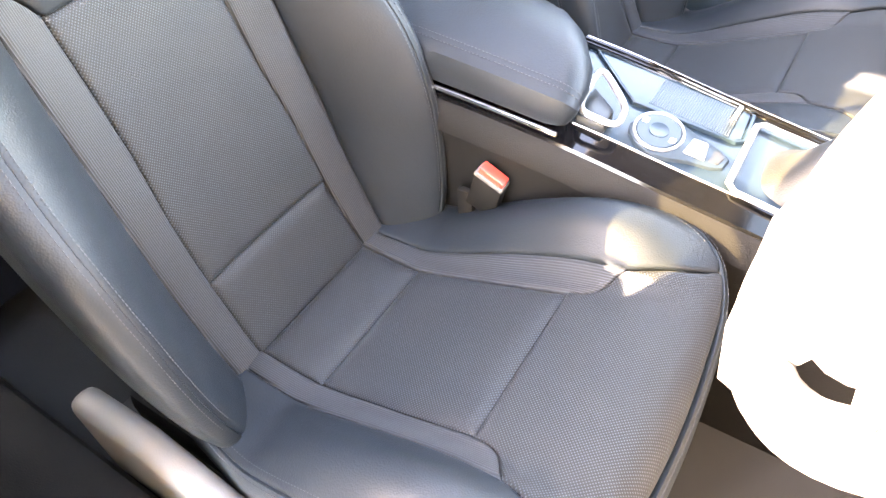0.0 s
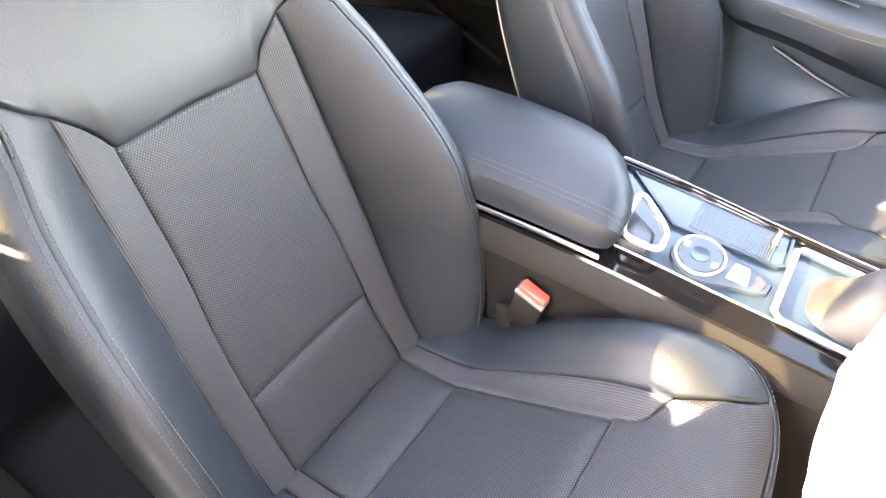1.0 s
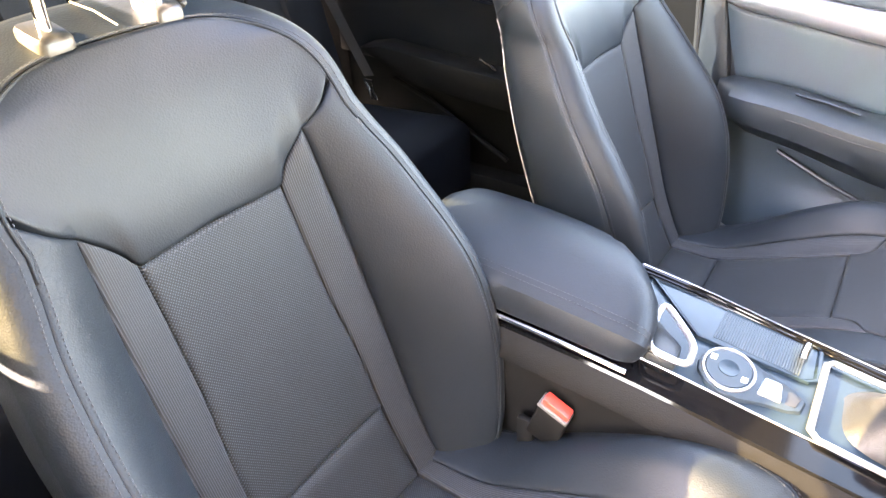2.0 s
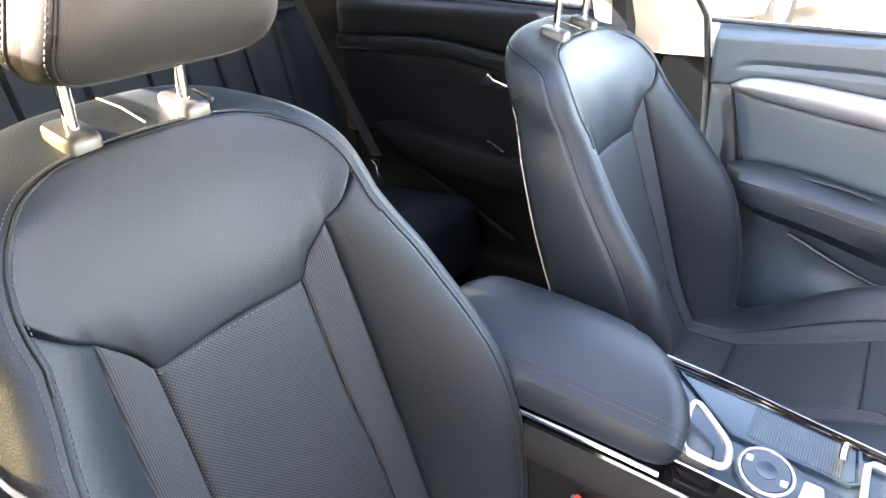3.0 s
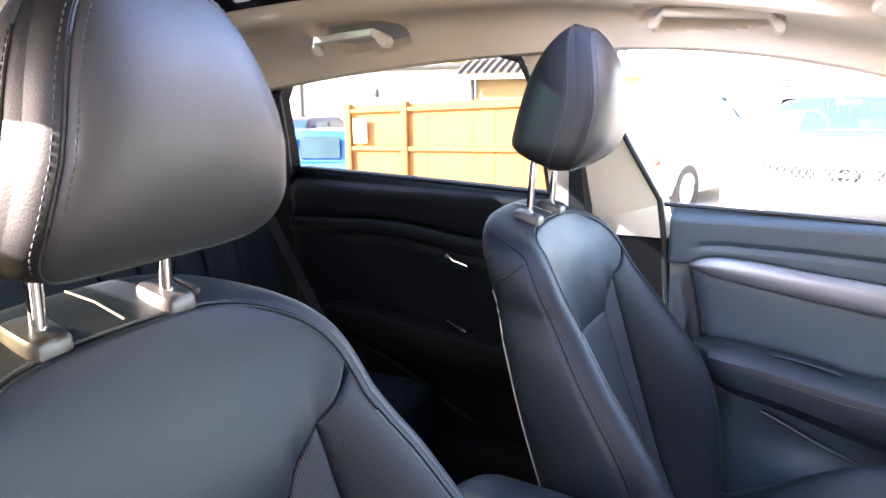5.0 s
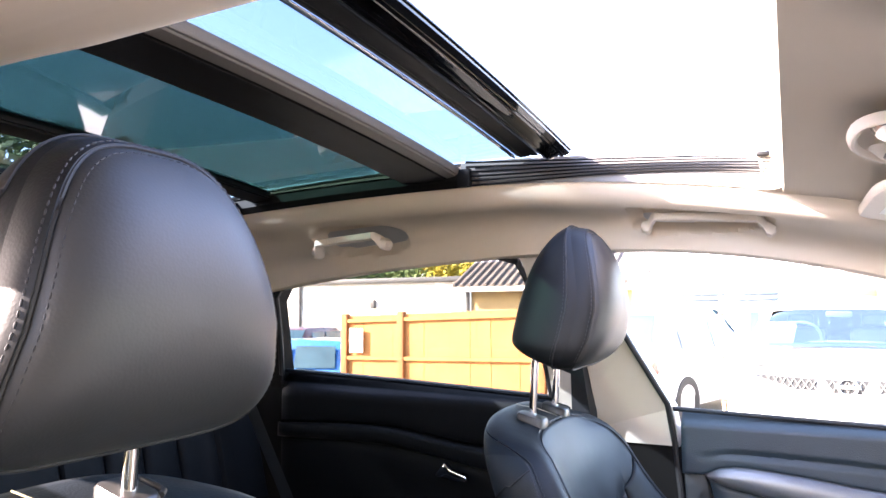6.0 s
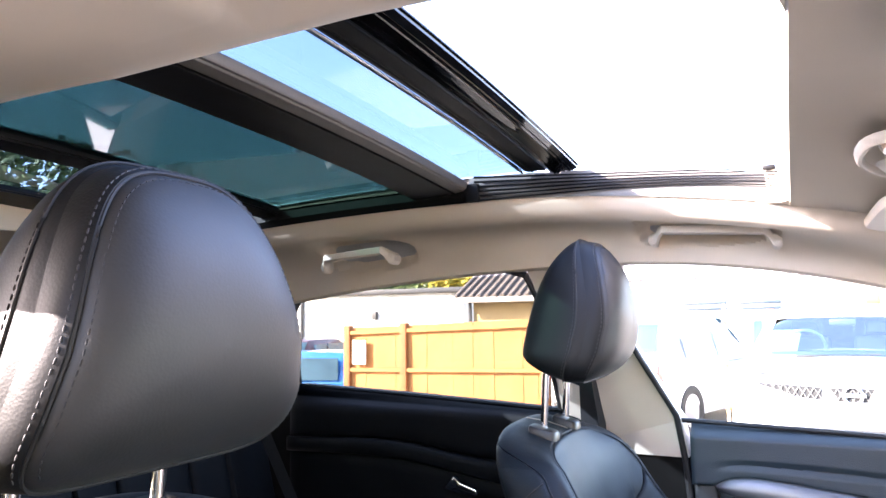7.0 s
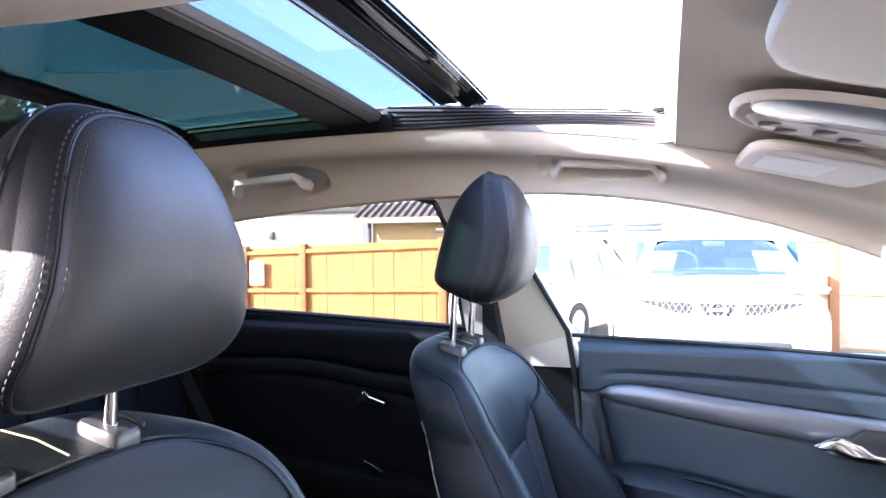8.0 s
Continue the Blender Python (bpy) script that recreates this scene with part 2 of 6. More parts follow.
def table(pairs):
    """A smooth function through pairs (at, value)."""
    xs, ys = [p[0] for p in pairs], [p[1] for p in pairs]

    def f(x):
        if x <= xs[0]:
            return ys[0]
        if x >= xs[-1]:
            return ys[-1]
        i = max(k for k in range(len(xs) - 1) if xs[k] <= x)
        t = (x - xs[i]) / (xs[i + 1] - xs[i])
        m0 = (ys[i + 1] - ys[max(i - 1, 0)]) / (xs[i + 1] - xs[max(i - 1, 0)])
        m1 = (ys[min(i + 2, len(xs) - 1)] - ys[i]) / (xs[min(i + 2, len(xs) - 1)] - xs[i])
        d = xs[i + 1] - xs[i]
        return (2 * t**3 - 3 * t**2 + 1) * ys[i] + (t**3 - 2 * t**2 + t) * d * m0 + (-2 * t**3 + 3 * t**2) * ys[i + 1] + (t**3 - t**2) * d * m1
    return f


def clustered(n):
    """0 to 1 in n steps, closer together near both ends."""
    return [0.5 * (t + 0.5 - 0.5 * math.cos(math.pi * t)) if 0 < t < 1 else t for t in (i / n for i in range(n + 1))] if n < 6 else [lerp(t, 0.5 - 0.5 * math.cos(math.pi * t), 0.75) for t in (i / n for i in range(n + 1))]


def pad(surface, left, right, low, high, na=18, nb=28, sink=0.005, edge=0.010, skirt=0.014, crown=0.0):
    """An upholstered panel on surface(p, q) -> (point, normal): p from left(q) to right(q), q from low(a) to high(a).
    Its rim sinks into the seam; crown puffs its middle."""
    A, B = clustered(na), clustered(nb)
    rows, uvs = [], []
    for ib, b in enumerate(B):
        row, uv = [], []
        for ia, a in enumerate(A):
            q = lerp(low(a), high(a), b)
            l, r = left(q), right(q)
            p = lerp(l, r, a)
            dp, dq = min(a, 1 - a) * abs(r - l), min(b, 1 - b) * abs(high(a) - low(a))
            k = min(1, min(dp, dq) / edge)
            point, nor = surface(p, q)
            drop = -sink * (1 - math.sqrt(max(0, 1 - (1 - k) ** 2))) + crown * (16 * a * (1 - a) * b * (1 - b)) ** 0.6
            row.append(point + nor * drop)
            uv.append((p, q))
        rows.append(row)
        uvs.append(uv)
    # a rim that goes down into the seam
    def down(p, q):
        point, nor = surface(p, q)
        return point - nor * (sink + skirt)
    ring_rows = [[down(lerp(left(low(a)), right(low(a)), a), low(a)) for a in A]] + rows + [[down(lerp(left(high(a)), right(high(a)), a), high(a)) for a in A]]
    ring_uv = [uvs[0]] + uvs + [uvs[-1]]
    full, full_uv = [], []
    for j, (row, uv) in enumerate(zip(ring_rows, ring_uv)):
        jj = min(max(j - 1, 0), len(B) - 1)
        b = B[jj]
        ql, qr = lerp(low(0), high(0), b), lerp(low(1), high(1), b)
        full.append([down(left(ql), ql)] + row + [down(right(qr), qr)])
        full_uv.append([uv[0]] + uv + [uv[-1]])
    return grid(full, uv=full_uv)


def stitches(points, length, gap, r, bm=None, lift=Vector((0, 0, 0))):
    """A row of thread stitches along a run of points."""
    own = bmesh.new() if bm is None else bm
    pts = [Vector(p) + lift for p in points]
    run, at = [0.0], 0.0
    for a, b in zip(pts, pts[1:]):
        run.append(run[-1] + (b - a).length)

    def here(d):
        for i in range(len(run) - 1):
            if run[i + 1] >= d:
                t = (d - run[i]) / max(1e-9, run[i + 1] - run[i])
                return pts[i].lerp(pts[i + 1], t)
        return pts[-1]
    while at + length < run[-1]:
        a, b = here(at), here(at + length)
        tube([a, a.lerp(b, 0.5), b], lambda k: r * (0.55 + 0.9 * k * (1 - k) * 2), 5, own)
        at += length + gap
    return own

# ---- front seats ----
X_BACK = table([(0.44, 0.062), (0.47, 0.046), (0.50, 0.030), (0.562, 0.002), (0.68, -0.037), (0.854, -0.094), (0.96, -0.132), (1.03, -0.166)])
H_STRIP = table([(0.46, 0.003), (0.60, 0.005), (0.72, 0.008), (0.84, 0.0125), (0.90, 0.016), (0.95, 0.012), (1.00, 0.005), (1.03, 0.0)])
H_BOLSTER = table([(0.44, 0.045), (0.50, 0.080), (0.57, 0.105), (0.64, 0.117), (0.70, 0.118), (0.74, 0.112), (0.78, 0.098), (0.82, 0.081), (0.86, 0.066), (0.90, 0.051), (0.94, 0.039), (0.98, 0.030), (1.00, 0.021), (1.015, 0.009), (1.03, 0.0)])
SEAM_LOW = table([(0.44, 0.185), (0.50, 0.203), (0.58, 0.215), (0.68, 0.220), (0.74, 0.219), (0.78, 0.215), (0.82, 0.208), (0.86, 0.199), (0.89, 0.188), (0.92, 0.179)])
INSERT = table([(0.46, 0.103), (0.562, 0.100), (0.64, 0.098), (0.72, 0.091), (0.854, 0.088)])
STRIP = table([(0.46, 0.140), (0.60, 0.144), (0.72, 0.140), (0.80, 0.1365), (0.88, 0.1315), (0.904, 0.129), (0.98, 0.110), (1.03, 0.100)])
YOKE_HALF = table([(0.0, 0.855), (0.078, 0.852), (0.088, 0.854), (0.096, 0.868), (0.108, 0.884), (0.129, 0.904), (0.150, 0.923), (0.171, 0.946), (0.18, 0.955)])
YOKE = lambda y: YOKE_HALF(abs(y))
LEAN = Vector((0.93, 0, 0.36)).normalized()


def seam_half(z):
    if z < 0.92:
        return SEAM_LOW(z)
    return 0.179 * max(0.0, 1 - ((z - 0.92) / 0.107) ** 2.9) ** (1 / 2.9)


def arch(y):
    """Height of the top seam at y."""
    return 0.92 + 0.107 * max(0.0, 1 - (abs(y) / 0.179) ** 2.9) ** (1 / 2.9)


def raised(surface, d=0.002):
    """A surface with its normal, from a function of points."""
    def f(p, q):
        c = surface(p, q)
        n = (surface(p + d, q) - surface(p - d, q)).cross(surface(p, q + d) - surface(p, q - d)).normalized()
        return c, n
    return f


def back_at(y, z):
    """The face of the backrest: a hollow middle, strips that rise a little, and deep side bolsters."""
    a, e = abs(y), STRIP(z)
    h = H_STRIP(z) * ease((a - 0.085) / (e - 0.085)) - 0.004 * max(0, 1 - (y / 0.11) ** 2)
    if a > e:
        u = min(1.15, (a - e) / max(0.02, seam_half(min(z, 1.0)) - e))
        h += (H_BOLSTER(z) - H_STRIP(z)) * (0.45 * u + 0.55 * math.sin(min(u, 1.0) * math.pi / 2))
    return Vector((X_BACK(z) + h, y, z))


def yoke_at(y, z):
    """The upper panel: one smooth dish between the side seams, let down to the panels below along its lower seam."""
    def dish(h):
        u = min(1.0, max(0.0, (abs(y) - 0.015) / max(0.03, seam_half(min(h, 0.995)) - 0.015)))
        return X_BACK(h) + H_BOLSTER(h) * u ** 2.1
    foot = YOKE(y)
    fall = max(0.0, 1 - max(0.0, z - foot) / 0.05) ** 2
    return Vector((dish(z) + (back_at(y, foot).x - dish(foot)) * fall, y, z))


def outward(pts, face, centre):
    """At each point of a run, the direction that leads out of it within the face."""
    out = []
    for i in range(len(pts)):
        t = pts[min(i + 1, len(pts) - 1)] - pts[max(i - 1, 0)]
        o = t.cross(face).normalized()
        out.append(o if o.dot(pts[i] - centre) > 0 else -o)
    return out


Z_CUSH = table([(0.03, 0.470), (0.08, 0.468), (0.135, 0.470), (0.24, 0.508), (0.341, 0.548), (0.42, 0.571), (0.455, 0.574), (0.48, 0.566), (0.497, 0.548), (0.506, 0.522)])
H_CUSH = table([(0.05, 0.0), (0.12, 0.010), (0.182, 0.030), (0.253, 0.050), (0.328, 0.058), (0.387, 0.045), (0.431, 0.024), (0.462, 0.010), (0.485, 0.004), (0.50, 0.0)])
W_CUSH = table([(0.03, 0.205), (0.15, 0.226), (0.30, 0.232), (0.40, 0.230), (0.45, 0.214), (0.48, 0.182), (0.498, 0.130), (0.506, 0.05)])
W_FRONT = table([(0.341, 0.101), (0.360, 0.104), (0.374, 0.112), (0.387, 0.131), (0.400, 0.1355), (0.425, 0.145), (0.45, 0.158), (0.465, 0.170), (0.478, 0.184), (0.488, 0.163), (0.498, 0.130)])
BOLSTER_IN = table([(0.05, 0.128), (0.20, 0.133), (0.385, 0.1345), (0.400, 0.1375), (0.425, 0.147), (0.45, 0.160), (0.465, 0.172), (0.477, 0.184)])


def cushion_point(y, x, rise=1.0):
    a = abs(y)
    bump = ease((a - 0.105) / 0.075) * (1 - 0.45 * ease((a - 0.19) / 0.05))
    return Vector((x, y, Z_CUSH(x) + H_CUSH(x) * bump * rise))


def build_headrest(seat):
    """Headrest: puffed face, a band that runs round it, side and back cover, two posts."""
    mid = Vector((-0.088, 0, 1.163))
    N = 72

    def rim(k):
        c, s_ = math.cos(k), math.sin(k)
        if s_ >= 0:
            y, z = 0.078 * math.copysign(abs(c) ** (2 / 2.9), c), 1.163 + 0.111 * s_ ** (2 / 3.0)
        else:
            y, z = 0.078 * math.copysign(abs(c) ** (2 / 6.5), c), 1.163 - 0.076 * (-s_) ** (2 / 6.0)
        y *= 0.93 + 0.38 * ease((1.27 - z) / 0.19)
        return y, z
    lean_x = table([(1.08, -0.124), (1.10, -0.103), (1.13, -0.085), (1.17, -0.077), (1.22, -0.084), (1.26, -0.096), (1.285, -0.106)])
    ring = [rim(2 * math.pi * i / N) for i in range(N)]
    face = [[] for _ in range(12)]
    for y, z in ring:
        for j, k in enumerate((0.0, 0.15, 0.3, 0.45, 0.6, 0.72, 0.82, 0.90, 0.955, 0.985, 1.0, 1.0)):
            yy, zz = y * k, mid.z + (z - mid.z) * k
            x = lean_x(zz) + 0.020 * (1 - k**4.5) - (0.002 if j == 9 else 0) - (0.005 if j == 10 else 0.0) - (0.02 if j == 11 else 0)
            face[j].append(Vector((x, yy, zz)))
    rest = part("headrest", grid(face, closed_u=True), HEADLIT, seat, "black leather headrest with stitched seams")
    edge = [Vector((lean_x(z), y, z)) for y, z in ring]
    outs = []
    for i in range(N):
        t = edge[(i + 1) % N] - edge[i - 1]
        o = t.cross(Vector((1, 0, 0))).normalized()
        outs.append(o if o.dot(edge[i] - mid) > 0 else -o)

    rear_x = table([(1.09, -0.190), (1.105, -0.204), (1.13, -0.209), (1.19, -0.196), (1.24, -0.178), (1.265, -0.163), (1.28, -0.148)])
    girth = lambda o: 0.62 + 0.38 * abs(o.y) - 0.55 * max(0.0, -o.z)
    band, cover = [], []
    for w, d in ((-0.004, 0.014), (-0.0018, 0.006), (0.0, 0.0025), (0.0026, 0.0022), (0.0055, 0.0055), (0.0082, 0.012), (0.0094, 0.019), (0.0098, 0.0225), (0.0100, 0.0245)):
        band.append([e + o * w * girth(o) + Vector((-d, 0, 0)) for e, o in zip(edge, outs)])
    part("side_band", grid(band, closed_u=True), HEADSHADE, rest)
    for f, w, sc in ((0.0, 0.0100, 1.0), (0.012, 0.0103, 1.0), (0.05, 0.0116, 1.0), (0.15, 0.0135, 1.0), (0.3, 0.0135, 0.995), (0.5, 0.012, 0.985), (0.68, 0.009, 0.965), (0.82, 0.004, 0.935), (0.92, 0.0, 0.89), (0.975, 0.0, 0.83), (1.0, 0.0, 0.74), (1.0, 0.0, 0.4), (1.0, 0.0, 0.0)):
        row = []
        for e, o in zip(edge, outs):
            p = Vector((0, e.y * sc, mid.z + (e.z - mid.z) * sc)) + o * w * girth(o)
            p.z += 0.016 * f * ease((1.14 - p.z) / 0.05)
            row.append(Vector((lerp(e.x - 0.0245, min(rear_x(p.z), e.x - 0.034), f), p.y, p.z)))
        cover.append(row)
    part("back_cover", grid(cover, closed_u=True), HEADSHADE, rest)
    part("seam", tube([band[2][i % N] + outs[i % N] * 0.0004 for i in range(N + 1)], 0.0013, 6), RUBBER, rest, "dark sewn seam")
    part("side_seam", tube([cover[3][i % N] + outs[i % N] * 0.0002 for i in range(N + 1)], 0.0012, 6), RUBBER, rest, "dark sewn seam")
    thread = bmesh.new()
    upper = range(-8, 45)
    stitches([cover[3][i % N].lerp(cover[4][i % N], 0.3) + outs[i % N] * 0.0004 for i in upper], 0.0034, 0.0020, 0.0006, thread)
    stitches([band[3][i % N].lerp(band[4][i % N], 0.75) + outs[i % N] * 0.0003 for i in upper], 0.0036, 0.0020, 0.0007, thread)
    stitches([face[8][i % N].lerp(face[9][i % N], 0.2) + Vector((0.0006, 0, 0)) for i in upper], 0.0034, 0.0020, 0.0006, thread)
    tagged(part("stitching", thread, THREAD, rest, "grey seam stitching"), kind="stuff")
    for s_ in (-1, 1):
        part("post", tube([(-0.187, 0.055 * s_, 0.96), (-0.185, 0.055 * s_, 1.03), (-0.181, 0.055 * s_, 1.09), (-0.172, 0.055 * s_, 1.14)], 0.0058, 12), CHROME, rest, "chrome headrest post")
    return rest


def build_seat(label, inner, rise=1.0):
    """inner: the side of the seat that lies beside the console; rise: how high the cushion's bolster stands there."""
    cush_at = lambda y, x: cushion_point(y, x, rise if y * inner > 0 else 1.0)
    seat = thing("front_seat", label, "car seat", "front seats", at=(0, 0, 0), base=(0.12, 0, 0.24))
    surf = raised(lambda p, q: back_at(p, q))
    # backrest
    core = grid([[back_at(y * seam_half(z) / 10, z) - LEAN * 0.022 for y in range(-10, 11)] for z in (0.45 + 0.572 * k / 24 for k in range(25))])
    backrest = part("backrest", core, LEATHER_SIDE, seat)
    part("lower_insert", pad(surf, lambda q: -INSERT(q), INSERT, lambda a: 0.455, lambda a: 0.562, 24, 20, sink=0.009, edge=0.018), CLOTH, backrest, "dotted dark cloth insert")
    part("back_insert", pad(surf, lambda q: -INSERT(q), INSERT, lambda a: 0.562, lambda a: 0.8535, 24, 34), CLOTH, backrest, "dotted dark cloth insert")
    part("yoke_panel", pad(raised(yoke_at), lambda q: -0.1768, lambda q: 0.1768, lambda a: YOKE(lerp(-0.1768, 0.1768, a)), lambda a: max(arch(lerp(-0.1768, 0.1768, a)), YOKE(lerp(-0.1768, 0.1768, a)) + 0.004), 120, 30, sink=0.0018, edge=0.0036, crown=0.002), LEATHER, backrest, "smooth black leather upper panel")
    for s_ in (-1, 1):
        top = lambda a, lo, hi: YOKE(s_ * lerp(lo, hi, a))
        part("side_strip", pad(surf, lambda q: s_ * INSERT(q), lambda q: s_ * STRIP(q), lambda a: 0.455, lambda a: top(a, 0.088, 0.129), 12, 60, sink=0.004, edge=0.007), RIB, backrest, "ribbed cloth strip")
        part("bolster", pad(surf, lambda q: s_ * STRIP(q), lambda q: s_ * seam_half(q), lambda a: 0.455, lambda a: top(a, 0.129, 0.171), 26, 130, sink=0.004, edge=0.007, crown=0.003), LEATHER, backrest, "smooth black leather bolster")
    # cover that runs round the outside: an edge band up to a second seam, then a flat side back to the piping
    zs = [0.45 + 0.47 * k / 60 for k in range(60)]
    ang = [math.pi / 2 * k / 48 for k in range(49)]
    right = [(SEAM_LOW(z), z) for z in zs] + [(0.179 * math.cos(t) ** (2 / 2.9), 0.92 + 0.107 * math.sin(t) ** (2 / 2.9)) for t in ang]
    runs = right + [(-y, z) for y, z in reversed(right[:-1])]
    line = [back_at(y, z) for y, z in runs]
    outs = outward(line, LEAN, Vector((-0.06, 0, 0.72)))
    back = Vector((-1, 0, 0.06))
    W_SIDE = table([(0, 0.0), (0.06, 0.006), (0.12, 0.013), (0.18, 0.019), (0.24, 0.023), (0.30, 0.025), (0.36, 0.026), (0.50, 0.0245), (0.70, 0.017), (0.85, 0.006), (0.95, -0.006), (1, -0.016)])
    W_TOP = table([(0, 0.0), (0.05, 0.001), (0.12, 0.002), (0.27, 0.0045), (0.42, 0.008), (0.60, 0.013), (0.80, 0.0165), (0.93, 0.013), (1, 0.004)])
    D_SIDE = table([(0, 0.0), (0.06, -0.003), (0.12, 0.010), (0.18, 0.040), (0.24, 0.090), (0.30, 0.15), (0.36, 0.23), (0.50, 0.42), (0.70, 0.68), (0.85, 0.87), (0.95, 0.97), (1, 1.0)])
    D_TOP = table([(0, 0.0), (0.05, 0.05), (0.12, 0.12), (0.27, 0.27), (0.42, 0.42), (0.60, 0.60), (0.80, 0.83), (0.93, 0.97), (1, 1.0)])

    def wrap_at(i, t):
        """A point of the cover at run i, t from the face seam (0) to the back edge (1)."""
        p, o = line[i], outs[i]
        k = abs(o.y) ** 1.5
        depth = p.x - X_BACK(min(runs[i][1], 1.03)) + 0.078
        return p + o * lerp(W_TOP(t), W_SIDE(t), k) + back * depth * lerp(D_TOP(t), D_SIDE(t), k)
    n = len(line)
    second = [0.36 + 0.60 * ease((z - 0.985) / 0.036) for y, z in runs]
    groove = [0.0022 if y * inner > 0 else 0.0 for y, z in runs]
    steps = (0.0, 0.06, 0.14, 0.24, 0.36, 0.5, 0.64, 0.78, 0.9, 0.97)
    band = [[line[i] - outs[i] * 0.005 + back * 0.012, line[i] - outs[i] * 0.0015 + back * 0.004] + [wrap_at(i, second[i] * t) for t in steps] + [wrap_at(i, second[i]) - outs[i] * groove[i]] for i in range(n)]
    part("edge_band", grid(band), LEATHER, backrest, "black leather edge band and top")
    rows = [[wrap_at(i, second[i]) - outs[i] * groove[i]] + [wrap_at(i, lerp(second[i], 1.0, t)) for t in (0.04, 0.10, 0.2, 0.35, 0.5, 0.65, 0.8, 0.9, 0.96, 1.0)] for i in range(n)]
    cut = 78
    for a, b in ((0, cut), (n - 1 - cut, n - 1)):
        part("side_cover", grid(rows[a:b + 1]), LEATHER_SIDE, backrest, "black leather side cover")
    part("top_back", grid(rows[cut:n - cut]), LEATHER, backrest, "black leather top edge")
    part("back_panel", grid([[lerp(a, b, k / 8) + Vector((0.004, 0, 0)) for k in range(9)] for a, b in zip([r[-1] for r in rows[:n // 2]], [r[-1] for r in reversed(rows[n // 2 + 1:])])]), PLASTIC, backrest)
    for a, b in ((0, 62), (n - 63, n - 1)):
        part("piping", tube([r[-2] + Vector((-0.002, 0, 0)) for r in rows[a:b + 1]], 0.0012, 6), PIPING, backrest, "pale piping")
    for a, b in ((3, n - 3),):
        part("face_seam", tube([p + o * 0.0004 + back * 0.0030 for p, o in zip(line[a:b], outs[a:b])], 0.0011, 6), RUBBER, backrest, "dark sewn seam")
    part("welt", tube([p - o * 0.0026 + LEAN * 0.0002 for p, o in zip(line[58:n - 58], outs[58:n - 58])], 0.0017, 8), LEATHER, backrest, "rolled leather welt beside the seam")
    k0, k1 = (74, 63) if inner > 0 else (n - 75, n - 64)
    run = [wrap_at(round(lerp(k0, k1, q / 12)), lerp(0.38, 0.93, q / 12)) + Vector((0, inner * 0.0006, 0)) for q in range(13)]
    part("side_seam", tube(run, 0.0010, 6), RUBBER, backrest, "dark sewn seam")
    thread = bmesh.new()
    for lo, hi in ((8, n - 8),):
        stitches([wrap_at(i, 0.05) + outs[i] * 0.0004 + LEAN * 0.0006 for i in range(lo, hi)], 0.0031, 0.0017, 0.00052, thread)
        stitches([line[i] - outs[i] * 0.0065 - LEAN * 0.0002 for i in range(lo, hi)], 0.0031, 0.0017, 0.00052, thread)
    for shift in (-0.025, 0.025):
        stitches([wrap_at(i, second[i] + shift) + outs[i] * 0.0004 for i in (range(8, 84) if inner > 0 else range(n - 85, n - 9))], 0.0031, 0.0017, 0.00052, thread)
    for s_ in (-1, 1):
        stitches([surf(s_ * (INSERT(z) + 0.003), z)[0] + surf(s_ * INSERT(z), z)[1] * -0.002 for z in (0.48 + 0.37 * k / 30 for k in range(31))], 0.004, 0.003, 0.0008, thread)
    stitches([surf(y, YOKE(y) - 0.005)[0] + LEAN * -0.001 for y in (-0.088 + 0.176 * k / 20 for k in range(21))], 0.004, 0.003, 0.0008, thread)
    tagged(part("stitching", thread, THREAD, backrest, "grey seam stitching"), kind="stuff")
    part("centre_seam", tube([Vector((-0.168, 0, 1.0345)), Vector((-0.20, 0, 1.0435)), Vector((-0.235, 0, 1.0475))], 0.0009, 6), PIPING, backrest, "pale centre seam")
    for s_ in (-1, 1):
        g = bmesh.new()
        for (hx, hy), z in (((0.0215, 0.0165), -0.009), ((0.0215, 0.0165), 0.001), ((0.0195, 0.0145), 0.0042), ((0.014, 0.009), 0.0052)):
            for k in range(20):
                t = 2 * math.pi * k / 20
                dx = hx * math.copysign(abs(math.cos(t)) ** 0.42, math.cos(t))
                g.verts.new((-0.187 + dx, 0.056 * s_ + hy * math.copysign(abs(math.sin(t)) ** 0.42, math.sin(t)), 1.0376 - 0.24 * dx + z))
        g.verts.ensure_lookup_table()
        for j in range(3):
            for k in range(20):
                g.faces.new((g.verts[j * 20 + k], g.verts[j * 20 + (k + 1) % 20], g.verts[(j + 1) * 20 + (k + 1) % 20], g.verts[(j + 1) * 20 + k]))
        g.faces.new(g.verts[60:80])
        guide = part("headrest_guide", g, GUIDEPLASTIC, backrest, "plastic headrest guide")
        if s_ > 0:
            part("release_tab", tube([(-0.203, 0.072, 1.0425), (-0.199, 0.078, 1.0425), (-0.182, 0.079, 1.0385), (-0.173, 0.077, 1.0365), (-0.169, 0.071, 1.0355)], 0.0026, 8), RUBBER, guide, "black release tab")
    build_headrest(seat)
    # cushion
    csurf = raised(lambda p, q: cush_at(p, q))
    csurf_up = lambda p, q: (csurf(p, q)[0], csurf(p, q)[1] if csurf(p, q)[1].z > 0 else -csurf(p, q)[1])
    body = grid([[cush_at(k / 10 * (W_CUSH(x) - 0.004), x) - Vector((0, 0, 0.024)) for k in range(-10, 11)] for x in (0.03 + 0.465 * j / 20 for j in range(21))])
    cushion = part("cushion", body, LEATHER_SIDE, seat)
    flat = lambda v: (lambda q: v)
